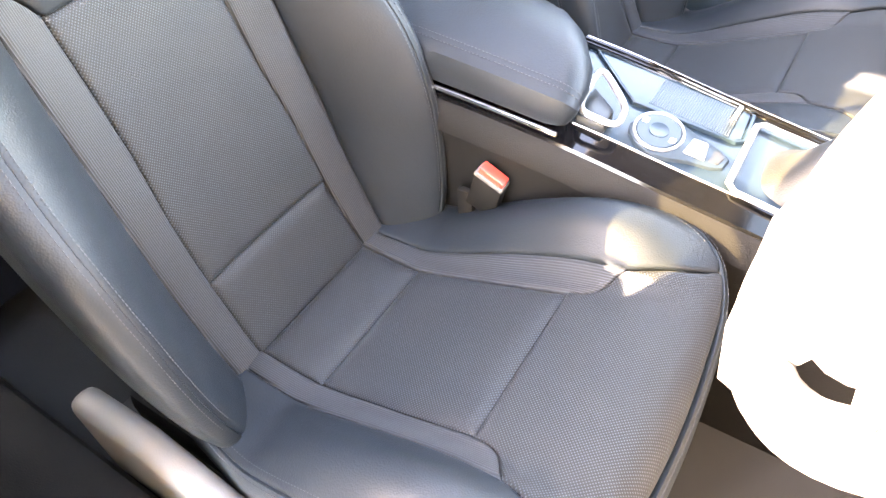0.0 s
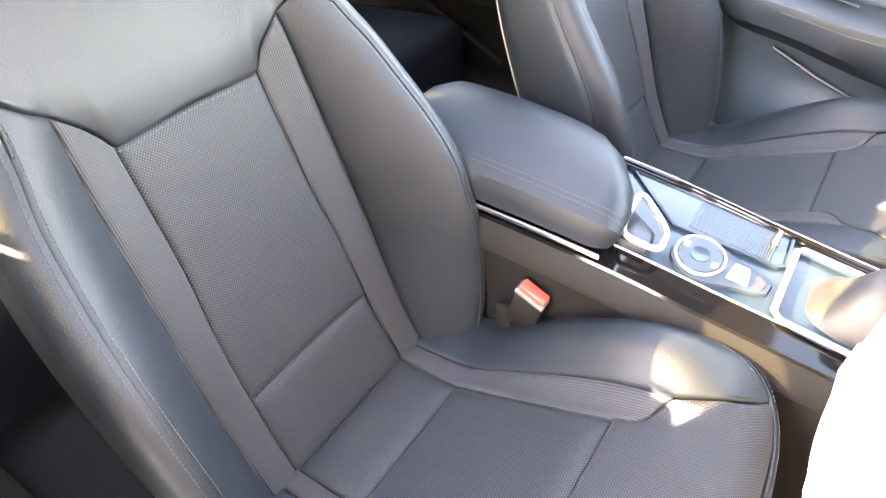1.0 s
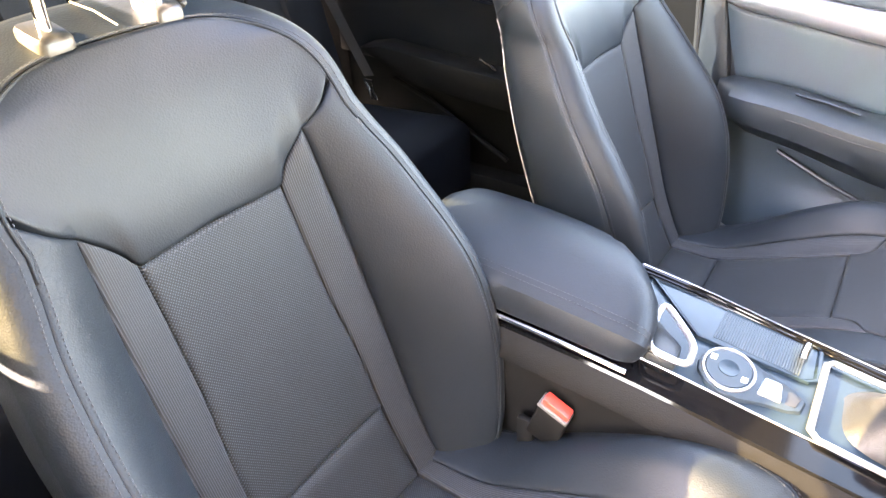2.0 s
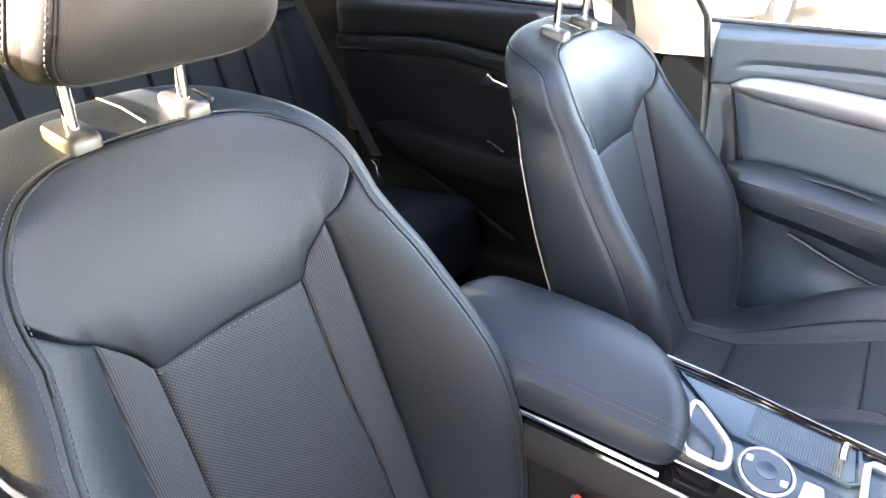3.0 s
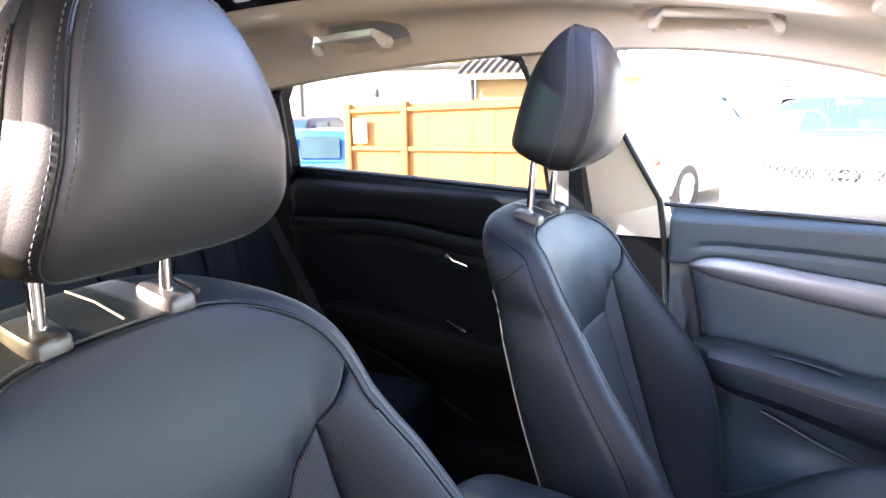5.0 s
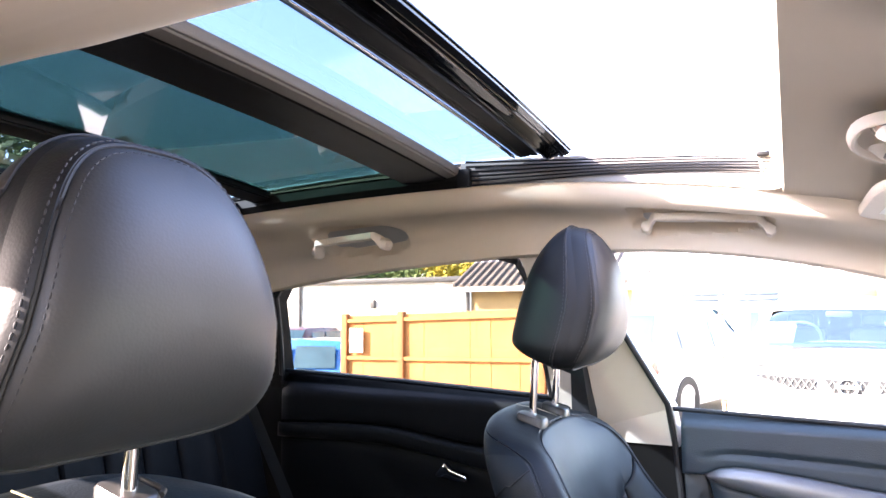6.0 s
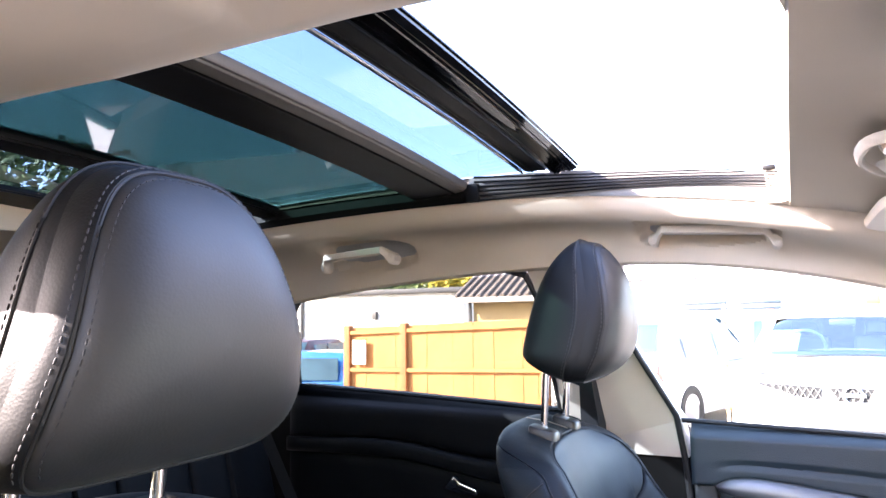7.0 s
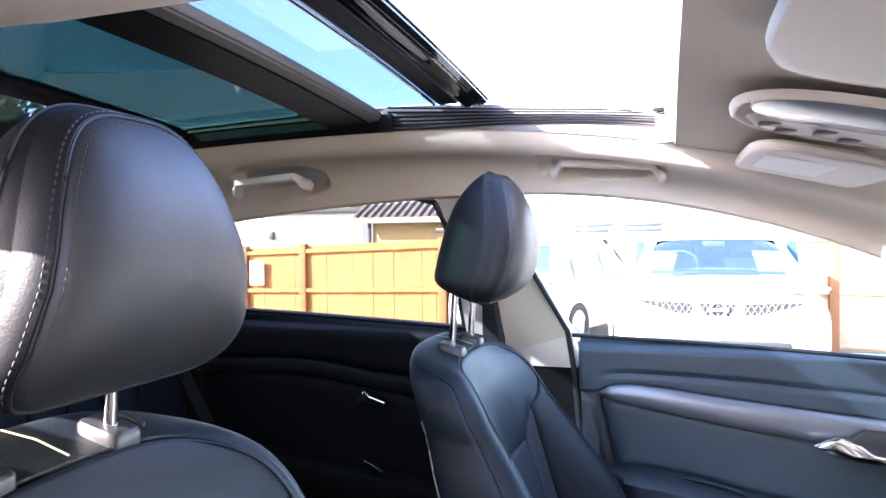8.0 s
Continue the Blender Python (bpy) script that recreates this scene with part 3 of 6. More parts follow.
    part("rear_insert", pad(csurf_up, flat(-0.101), flat(0.101), lambda a: 0.045, lambda a: 0.135, 22, 18, sink=0.010, edge=0.022), CLOTH, cushion, "dotted dark cloth insert")
    part("seat_insert", pad(csurf_up, flat(-0.101), flat(0.101), lambda a: 0.135, lambda a: 0.341, 22, 30, sink=0.010, edge=0.022), CLOTH, cushion, "dotted dark cloth insert")
    part("front_panel", pad(csurf_up, lambda q: -W_FRONT(q), W_FRONT, lambda a: 0.341, lambda a: 0.496 + 0.009 * (1 - (2 * a - 1) ** 2), 44, 60, sink=0.004, edge=0.007), CLOTH, cushion, "dotted dark cloth front panel")
    for s_ in (-1, 1):
        part("side_strip", pad(csurf_up, lambda q: s_ * 0.101 if q < 0.341 else s_ * W_FRONT(q), lambda q: s_ * BOLSTER_IN(q), lambda a: 0.045, lambda a: 0.389, 10, 60, sink=0.004, edge=0.007), RIB, cushion, "ribbed cloth strip")
        part("bolster", pad(csurf_up, lambda q: s_ * BOLSTER_IN(q), lambda q: s_ * W_CUSH(q), lambda a: 0.045, lambda a: 0.476, 22, 100, sink=0.004, edge=0.007), LEATHER, cushion, "smooth black leather bolster")
    xs = [0.03 + 0.43 * k / 24 for k in range(25)] + [0.47, 0.48, 0.488, 0.494]
    half = [cush_at(W_CUSH(x), x) for x in xs]
    nose = [cush_at(y, 0.496 + 0.009 * (1 - (y / 0.14) ** 2)) for y in (0.12, 0.09, 0.06, 0.03, 0)]
    round_ = half + nose + [Vector((p.x, -p.y, p.z)) for p in reversed((half + nose)[:-1])]
    cout = []
    for i in range(len(round_)):
        t = round_[min(i + 1, len(round_) - 1)] - round_[max(i - 1, 0)]
        o = Vector((t.y, -t.x, 0)).normalized()
        cout.append(o if o.dot(round_[i] - Vector((0.2, 0, 0.5))) > 0 else -o)
    skirt = [[Vector((p.x, p.y, max(p.z + d, 0.36))) + o * w for w, d in ((-0.012, -0.016), (-0.002, -0.004), (0.002, -0.003), (0.007, -0.010), (0.010, -0.030), (0.010, -0.07), (0.004, -0.12), (-0.004, -0.19))] for p, o in zip(round_, cout)]
    part("skirt", grid(skirt), LEATHER_SIDE, cushion, "black leather cushion side")
    thread = bmesh.new()
    stitches([p + o * 0.0055 + Vector((0, 0, -0.0045)) for p, o in zip(round_[2:-2], cout[2:-2])], 0.0034, 0.0019, 0.0005, thread)
    for s_ in (-1, 1):
        stitches([cush_at(s_ * (W_CUSH(x) - 0.009), x) for x in (0.06 + 0.39 * k / 30 for k in range(31))], 0.0034, 0.0019, 0.0005, thread)
    tagged(part("stitching", thread, THREAD, cushion, "grey seam stitching"), kind="stuff")
    for s_ in (-1, 1):
        part("side_shield", prism([(-0.12, 0.29), (0.44, 0.29), (0.48, 0.35), (0.43, 0.415), (0.15, 0.435), (0.02, 0.485), (-0.10, 0.47)], "y", *sorted((s_ * 0.236, s_ * 0.272)), bevel=0.014, segs=3), GREYPLASTIC, seat, "grey plastic seat side shield")
        part("rail", box(-0.18, 0.46, s_ * 0.19 - 0.02, s_ * 0.19 + 0.02, 0.24, 0.30), RUBBER, seat)
    part("base", box(-0.14, 0.45, -0.21, 0.21, 0.295, 0.37, 0.02), DARKPLASTIC, seat)
    for s_ in (-1, 1):
        part("recliner_bolt", tube([(0.055, 0.196 * s_, 0.505), (0.074, 0.194 * s_, 0.488), (0.095, 0.192 * s_, 0.470)], 0.007, 10), CHROME, seat, "bright metal recliner bracket")
    return seat


driver_seat = build_seat("black leather and dotted cloth driver's seat with headrest", 1)
driver_seat.matrix_basis = Matrix.Translation((0.12, -0.383, 0.24))
passenger_seat = build_seat("black leather and dotted cloth passenger seat slid further forward", -1, 0.08)
passenger_seat.matrix_basis = Matrix.Translation((0.12 + 0.095, 0.350, 0.212))
for o in passenger_seat.children:
    if o.name.startswith("headrest"):
        o.matrix_basis = Matrix.Translation((-0.006, 0.012, 0.044)) @ Matrix.Translation((0, 0, 1.275)) @ Matrix.Diagonal((1, 1, 1.11, 1)) @ Matrix.Translation((0, 0, -1.275))

# ---- car shell: floor, side walls, headliner ----
Z_LINER = lambda x: 1.384 - (0.17 * (x + 0.28) ** 2 if x > -0.28 else 0.06 * (x + 0.28) ** 2)
Z_WINTOP = lambda x: 1.283 - (0.32 * (x + 0.03) ** 2 if x > -0.03 else 0.088 * (x + 0.03) ** 2)
rail_out = lambda s_: 0.0 if s_ > 0 else 0.055
# driver's rail is raised so that sun gets in below the roof edge
rail_up = lambda s_: 0.0 if s_ > 0 else 0.03
side_y = lambda z: 0.71 - max(0, z - 0.97) * 0.5
LIP_Y, OPEN_FRONT, OPEN_BACK = 0.405, 0.256, -1.04
near_z = lambda x: max(1.362 - 0.045 * max(0.0, min(x, 0.26) - 0.06) - Z_LINER(min(max(x, -0.28), 0.26)), -0.018)
tilt_z = lambda y, x: (near_z(x) - 0.022) * (1 - y / 0.405) / 2

floor = part("floor", box(-1.3, 1.3, -0.72, 0.72, 0.18, 0.24, 0.01), CARPET)
tagged(floor, "dark carpeted car floor", "floor", kind="structure")


# shallow recesses in the headliner behind the grab handles: from, to, height
RECESS = ((0.010, 0.268, 1.324), (-0.677, -0.438, 1.316))


def liner_row(x, s_):
    """Headliner section on one side, from the window top up to the lip of the roof opening."""
    zt, zl = Z_WINTOP(x) + rail_up(s_), Z_LINER(x) + tilt_z(s_ * LIP_Y, x)
    y0 = side_y(zt) + 0.002 + rail_out(s_)
    pts = [(y0 + 0.03, zt - 0.006), (y0, zt - 0.012), (y0 - 0.010, zt - 0.007), (y0 - 0.014, zt + 0.004)]
    # a cove runs up from the window, then a roll turns up to the lip
    flat = 1.0 if s_ > 0 else 0.42
    a, c = Vector((y0 - 0.014, zt + 0.004)), Vector((LIP_Y + 0.055, zl - 0.034 * flat))
    p, q = Vector((y0 - 0.026, lerp(zt, zl, 0.55))), Vector((LIP_Y + 0.095, zl - (0.037 if s_ > 0 else 0.027)))
    for k in range(1, 21):
        t = k / 20
        v = a * (1 - t) ** 3 + p * 3 * t * (1 - t) ** 2 + q * 3 * t * t * (1 - t) + c * t**3
        for xa, xb, zc in RECESS:
            deep = 0.034 * ease((1 - abs((2 * x - xa - xb) / (xb - xa)) ** 3 - abs((v.y - zc) / 0.028) ** 3) / 0.45)
            v += Vector((0.8, 0.6)) * deep
        pts.append(tuple(v))
    pts += [(LIP_Y + d, zl - e * flat) for d, e in ((0.040, 0.0315), (0.030, 0.0275), (0.021, 0.021), (0.013, 0.013), (0.008, 0.006), (0.005, 0.002))]
    return [Vector((x, s_ * y, z)) for y, z in pts]


XS = [0.60 - 1.95 * k / 240 for k in range(241)]
headliner = bmesh.new()
for s_ in (-1, 1):
    side = [liner_row(x, s_) + [Vector((x, s_ * (LIP_Y + 0.002), Z_LINER(x) + 0.004 + tilt_z(s_ * LIP_Y, x))), Vector((x, s_ * (LIP_Y + 0.001), Z_LINER(x) + 0.016 + tilt_z(s_ * LIP_Y, x)))] for x in XS]
    merged(headliner, grid(side))

CORNER, SWEEP = {1: 0.045, -1: 0.07}, {1: 0.045, -1: 0.14}


def across(x, s_=1):
    """Half width of the roof opening at x, with rounded front and back corners."""
    for edge_, sgn in ((OPEN_FRONT, 1), (OPEN_BACK, -1)):
        d = (edge_ - x) * sgn
        if 0 <= d < CORNER[s_]:
            return LIP_Y - SWEEP[s_] + SWEEP[s_] * math.sqrt(max(0, 1 - (1 - d / CORNER[s_]) ** 2))
    return LIP_Y


def cross_rows(xs, inner=None):
    rows = []
    for x in xs:
        h = LIP_Y + 0.012
        rows.append([Vector((x, y, Z_LINER(x) + tilt_z(y, x) + 0.022 * (1 - (y / h) ** 2))) for y in (h * k / 16 for k in range(-16, 17))])
    return rows


merged(headliner, grid(cross_rows([0.60 - (0.60 - OPEN_FRONT) * k / 16 for k in range(17)])))
merged(headliner, grid(cross_rows([OPEN_BACK - (1.35 + OPEN_BACK) * k / 8 for k in range(9)])))
for edge_, sgn in ((OPEN_FRONT, 1), (OPEN_BACK, -1)):
    rim = [Vector((edge_, y, Z_LINER(edge_) + tilt_z(y, edge_) + 0.022 * (1 - (y / LIP_Y) ** 2))) for y in (LIP_Y * k / 16 for k in range(-16, 17))]
    merged(headliner, grid([rim, [p + Vector((sgn * -0.003, 0, 0.004)) for p in rim], [p + Vector((sgn * -0.003, 0, 0.05)) for p in rim]]))
    for s_ in (-1, 1):
        fill = []
        for k in range(19):
            x = edge_ - sgn * CORNER[s_] * (k / 18) ** 2
            z = Z_LINER(x)
            fill.append([Vector((x, s_ * q, z + 0.001 + tilt_z(s_ * q, x) + 0.022 * (1 - (q / 0.417) ** 2))) for q in (lerp(across(x, s_), LIP_Y + 0.012, t) for t in (0, 0.3, 0.6, 1))])
        merged(headliner, grid(fill))
        merged(headliner, grid([[r[0], r[0] + Vector((0, s_ * 0.002, 0.005)), r[0] + Vector((0, s_ * 0.002, 0.05))] for r in fill]))
headliner = part("headliner", headliner, LINER)
tagged(headliner, "beige cloth headliner round the open glass roof", "headliner", kind="structure")

# outer roof skin closes the place above
skin = bmesh.new()
for s_ in (-1, 1):
    merged(skin, grid([[Vector((x, s_ * (LIP_Y + 0.03), Z_LINER(x) + 0.055)), Vector((x, s_ * 0.50, Z_LINER(x) + 0.045)), Vector((x, s_ * (side_y(Z_WINTOP(x)) + 0.005 + rail_out(s_)), Z_WINTOP(x) + 0.04 + rail_up(s_) * 0.7)), Vector((x, s_ * (side_y(Z_WINTOP(x)) + 0.025 + rail_out(s_) * 0.8), Z_WINTOP(x) - 0.01 + rail_up(s_) * 1.6))] for x in XS]))
merged(skin, grid([[Vector((x, y, Z_LINER(x) + 0.055)) for y in (-0.435, -0.2, 0.0, 0.2, 0.435)] for x in (0.62, 0.5, 0.4, 0.285)]))
merged(skin, grid([[Vector((x, y, Z_LINER(x) + 0.045)) for y in (-0.435, -0.2, 0.0, 0.2, 0.435)] for x in (OPEN_BACK - 0.03, -1.15, -1.36)]))
outer_roof = part("car_roof", skin, PAINT)
tagged(outer_roof, "silver painted metal car roof", "car roof", kind="structure")

# ---- glass roof ----
roof = thing("glass_roof", "panoramic glass roof with its front pane slid back", "sunroof", at=(0, 0, 0), base=(-0.3, 0, 1.42))
CROWN, HALF = 0.010, 0.405
crown = lambda y: CROWN * (1 - (y / HALF) ** 2) + 0.034 * (HALF - y) / (2 * HALF)
Z_REAR = lambda x: 1.412 - 0.055 * (x + 0.30) ** 2
Z_FRONT = lambda x: 1.428 - 0.045 * (x + 0.25) ** 2


def pane(x0, x1, half, z_of, thick=0.005):
    n = 10
    rows = [[Vector((lerp(x0, x1, i / n), y, z_of(lerp(x0, x1, i / n)) + crown(y))) for y in (half * k / 10 for k in range(-10, 11))] for i in range(n + 1)]
    bm = grid(rows)
    return merged(bm, grid([list(reversed([p + Vector((0, 0, thick)) for p in r])) for r in rows]))


part("end_pane", pane(-0.715, -1.06, 0.425, lambda x: Z_REAR(x) + 0.004), ROOFGLASS, roof, "lightly tinted end roof glass")
part("rear_pane", pane(-0.33, -0.715, 0.425, lambda x: Z_REAR(x) + 0.004), REARROOFGLASS, roof, "green tinted rear roof glass")
part("front_pane", pane(-0.13, -0.735, 0.415, lambda x: Z_FRONT(x) + 0.004), ROOFGLASS, roof, "tinted sliding roof glass")


def cross_bar(x0, x1, sect, zf, mat, name, label, bevel=0.003, half=0.392):
    """A bar across the roof; sect: its section as (share of the width, height) steps, bottom first."""
    ys = [half * k / 16 for k in range(-16, 17)]
    rows = [[Vector((lerp(x0, x1, t), y, zf(lerp(x0, x1, t)) + dz + crown(y))) for t, dz in sect] for y in ys]
    bm = grid(rows, closed_u=True)
    for end in (rows[0], rows[-1]):
        bm.faces.new([bm.verts.new(p) for p in end])
    bmesh.ops.remove_doubles(bm, verts=bm.verts, dist=1e-5)
    bmesh.ops.bevel(bm, geom=[e for e in bm.edges if abs(e.verts[0].co.y - e.verts[1].co.y) > 0.01], offset=bevel, segments=2, affect="EDGES")
    return part(name, bm, mat, roof, label)


flat_bar = lambda lo, hi: ((0, lo), (0.5, lo - 0.002), (1, lo), (1, hi), (0, hi))
cross_bar(-0.376, -0.284, flat_bar(-0.010, 0.010), Z_REAR, BLACKRAIL, "cross_bar", "black cross bar of the roof frame")
cross_bar(-0.284, -0.256, ((0, -0.010), (0.8, -0.006), (1, 0.002), (1, 0.010), (0, 0.010)), Z_REAR, GREYPLASTIC, "bar_facing", "grey plastic bar facing")
cross_bar(-0.150, -0.106, ((0, 0.002), (0.3, -0.003), (0.55, 0.001), (0.8, -0.002), (1, 0.001), (1, 0.008), (0, 0.008)), Z_FRONT, BLACKRAIL, "pane_frame", "black ribbed front frame of the sliding glass")
cross_bar(-0.104, -0.052, ((0, -0.004), (0.25, -0.010), (0.5, -0.004), (0.75, -0.007), (1, 0.0), (1, 0.008), (0, 0.008)), Z_FRONT, GLOSS, "wind_deflector", "black glossy leading edge")
cross_bar(-0.156, -0.150, flat_bar(-0.001, 0.004), Z_FRONT, CHROME, "pane_trim", "thin bright trim line")
cross_bar(-0.745, -0.722, flat_bar(-0.002, 0.008), Z_FRONT, BLACKRAIL, "rear_frame", "black rear frame of the sliding glass")
cross_bar(-0.745, -0.690, flat_bar(-0.006, 0.010), Z_REAR, BLACKRAIL, "rear_bar", "black bar between the roof panes")
part("blind_cassette", grid([[Vector((lerp(-1.04, -0.78, i / 8), y, Z_REAR(lerp(-1.04, -0.78, i / 8)) + crown(y) - 0.006 - 0.004 * (1 if 0 < k < 8 else -1))) for k, y in enumerate(lerp(0.16, 0.395, q / 8) for q in range(9))] for i in range(9)]), BLACKRAIL, roof, "black roof blind cassette")
cross_bar(-1.10, -0.955, flat_bar(-0.006, 0.006), Z_REAR, BLACKRAIL, "end_frame", "black end frame")
# far strip is the border; near strip is widened to block a sun patch
for lo, hi in ((0.388, 0.424), (-0.424, -0.355)):
    strip_ = [[Vector((x, y, Z_REAR(x) + crown(y) + 0.0025)) for y in (lerp(lo, hi, k / 4) for k in range(5))] for x in (-0.36 - 0.70 * i / 16 for i in range(17))]
    part("glass_border", grid(strip_), BLACKRAIL, roof, "black printed border of the roof glass")
RIB_TOP = lambda x: 1.430 - 0.078 * (x + 0.25)
RIB_LOW = lambda x: Z_LINER(x) + 0.005 + 0.024 * ease((x + 0.25) / 0.5)
for s_ in (-1, 1):
    dz = -0.018 if s_ < 0 else 0.0
    for k in range(6):
        pts = [Vector((x, s_ * (0.400 - 0.0015 * k), dz + lerp(RIB_LOW(x), RIB_TOP(x), k / 5))) for x in (0.250 - 0.494 * i / 20 for i in range(21))]
        part("guide_rail", tube(pts, lambda q: 0.0011 + 0.0016 * q, 6, flat=0.8), BLACKRAIL, roof, "black ribbed guide rail")
    part("channel", grid([[Vector((x, s_ * 0.4035, max(Z_LINER(x) + dz, Z_LINER(x) + tilt_z(s_ * LIP_Y, x)) + 0.004)), Vector((x, s_ * 0.405, Z_LINER(x) + 0.048)), Vector((x, s_ * 0.43, Z_LINER(x) + 0.05))] for x in (0.25 - 0.51 * i / 20 for i in range(21))]), GREYPLASTIC, roof, "grey roof channel")
    part("rear_channel", grid([[Vector((x, s_ * 0.400, Z_LINER(x) + 0.002 + dz)), Vector((x, s_ * 0.390, Z_LINER(x) + 0.014 + dz * 0.5)), Vector((x, s_ * 0.392, Z_REAR(x) + 0.001 + crown(s_ * 0.392))), Vector((x, s_ * 0.43, Z_REAR(x) + 0.001 + crown(s_ * 0.43))), Vector((x, s_ * 0.44, Z_LINER(x) + 0.05))] for x in (-0.26 - 0.80 * i / 20 for i in range(21))]), BLACKRAIL, roof, "black roof channel")
    part("rail_stop", box(0.222, 0.240, min(s_ * 0.390, s_ * 0.402), max(s_ * 0.390, s_ * 0.402), RIB_TOP(0.23) - 0.002 + dz, RIB_TOP(0.23) + 0.005 + dz, 0.002), BLACKRAIL, roof)
    part("bracket", box(-0.262, -0.236, min(s_ * 0.39, s_ * 0.403), max(s_ * 0.39, s_ * 0.403), Z_LINER(-0.25) + 0.002, Z_LINER(-0.25) + 0.035, 0.003), BLACKRAIL, roof)


# ---- side walls ----
def plate(outline, y_of, thick, s_=1, bm=None):
    """A panel of (x, z) points laid on a side wall, with thickness outwards."""
    own = bm or bmesh.new()
    a = [own.verts.new((x, s_ * (y_of(z) + rail_out(s_)), z)) for x, z in outline]
    b = [own.verts.new((x, s_ * (y_of(z) + rail_out(s_) + thick), z)) for x, z in outline]
    own.faces.new(a), own.faces.new(list(reversed(b)))
    for i in range(len(a)):
        j = (i + 1) % len(a)
        own.faces.new((a[j], a[i], b[i], b[j]))
    return own


for s_, nm in ((1, "left"), (-1, "right")):
    pillar = thing("b_pillar", "beige and black trim on the pillar between the doors", "pillar", "door pillars", "structure", at=(0, 0, 0), base=(-0.08, s_ * 0.72, 0.3))
    up = [(0.056, 0.905), (0.046, 0.977), (-0.023, 1.105), (-0.061, 1.189), (-0.080, 1.29)]
    # driver's pillar, out of view, is cut to let sun onto the seat bolster
    up += [(-0.215, 1.285), (-0.203, 1.25), (-0.193, 1.175), (-0.185, 0.988), (-0.18, 0.905)] if s_ > 0 else [(-0.205, 1.285), (-0.20, 1.20), (-0.190, 1.07), (-0.158, 1.035), (-0.140, 1.0), (-0.135, 0.905)]
    part("upper_trim", plate(up, lambda z: side_y(z) + 0.0, 0.06, s_), BEIGEPLASTIC, pillar, "beige plastic pillar trim", smooth=False)
    low = [(0.095, 0.30), (0.085, 0.60), (0.060, 0.905), (-0.18, 0.905), (-0.20, 0.30)] if s_ > 0 else [(0.095, 0.30), (0.07, 0.60), (0.11, 0.905), (-0.165, 0.905), (-0.20, 0.30)]
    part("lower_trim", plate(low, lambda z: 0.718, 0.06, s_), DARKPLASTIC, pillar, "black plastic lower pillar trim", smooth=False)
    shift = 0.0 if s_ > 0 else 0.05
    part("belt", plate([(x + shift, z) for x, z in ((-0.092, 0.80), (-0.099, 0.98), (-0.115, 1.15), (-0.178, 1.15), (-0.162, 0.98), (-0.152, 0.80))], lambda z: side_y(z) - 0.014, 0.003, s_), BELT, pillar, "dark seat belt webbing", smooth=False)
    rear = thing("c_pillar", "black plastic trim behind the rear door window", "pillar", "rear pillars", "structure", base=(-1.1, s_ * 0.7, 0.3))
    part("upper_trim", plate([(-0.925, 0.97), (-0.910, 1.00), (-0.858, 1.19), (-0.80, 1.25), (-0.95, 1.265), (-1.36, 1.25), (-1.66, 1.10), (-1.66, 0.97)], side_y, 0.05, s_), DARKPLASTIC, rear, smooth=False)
    # unseen plate, added to keep a sun patch off the passenger seat's flank
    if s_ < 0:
        part("sun_stop_plate", plate([(-0.60, 1.29), (-0.60, 1.238), (-0.86, 1.222), (-0.90, 1.28)], side_y, 0.05, s_), DARKPLASTIC, rear, smooth=False)
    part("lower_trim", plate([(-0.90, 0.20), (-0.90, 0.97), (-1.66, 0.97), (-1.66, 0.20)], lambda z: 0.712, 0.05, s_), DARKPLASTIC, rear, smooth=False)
    front = thing("a_pillar", "beige trim beside the windscreen", "pillar", "front pillars", "structure", base=(0.8, s_ * 0.7, 0.9))
    part("trim", plate([(0.52, 1.205), (0.61, 1.165), (0.80, 1.06), (0.95, 0.96), (1.10, 0.96), (0.80, 1.16), (0.585, 1.292)], lambda z: side_y(z) - 0.004, 0.05, s_), BEIGEPLASTIC, front, smooth=False)

# windscreen, tailgate and dash close the front and back
def quad_pane(name, pts, mat, label, kind="structure"):
    a, b, c, d = (Vector(p) for p in pts)
    rows = [[a.lerp(b, i / 8).lerp(d.lerp(c, i / 8), j / 8) for i in range(9)] for j in range(9)]
    n = (b - a).cross(d - a).normalized() * 0.005
    bm = grid(rows)
    merged(bm, grid([[p + n for p in reversed(r)] for r in rows]))
    ob = part(name, bm, mat)
    return tagged(ob, label, "window", kind=kind)


quad_pane("windscreen", [(0.61, -0.56, 1.285), (0.61, 0.56, 1.285), (1.32, 0.66, 0.92), (1.32, -0.66, 0.92)], WINDSCREENGLASS, "clear windscreen glass")
quad_pane("rear_window", [(-1.34, -0.58, 1.355), (-1.34, 0.58, 1.355), (-1.62, 0.58, 0.98), (-1.62, -0.58, 0.98)], PRIVACY, "tinted rear window glass")
for s_ in (-1, 1):
    # driver's pane, out of view, stops short in front so sun reaches the headrest
    quad_pane("rear_door_window", [(-0.905, s_ * (0.70 + rail_out(s_)), 0.99), (-0.14, s_ * (0.70 + rail_out(s_)), 0.975), *(((-0.16, 0.575, 1.27), (-0.84, 0.585, 1.245)) if s_ > 0 else ((-0.16, -0.650, 1.222), (-0.84, -0.622, 1.288)))], REARGLASS if s_ > 0 else DARKSIDE, "tinted rear door window glass")
quad_pane("front_door_window", [(0.04, 0.72, 0.96), (0.93, 0.72, 0.94), (0.62, 0.625, 1.155), (-0.07, 0.57, 1.28)], SIDEGLASS, "clear passenger door window glass")
dash = thing("dashboard", "grey grained plastic dashboard", "dashboard", base=(0.95, 0, 0.5))
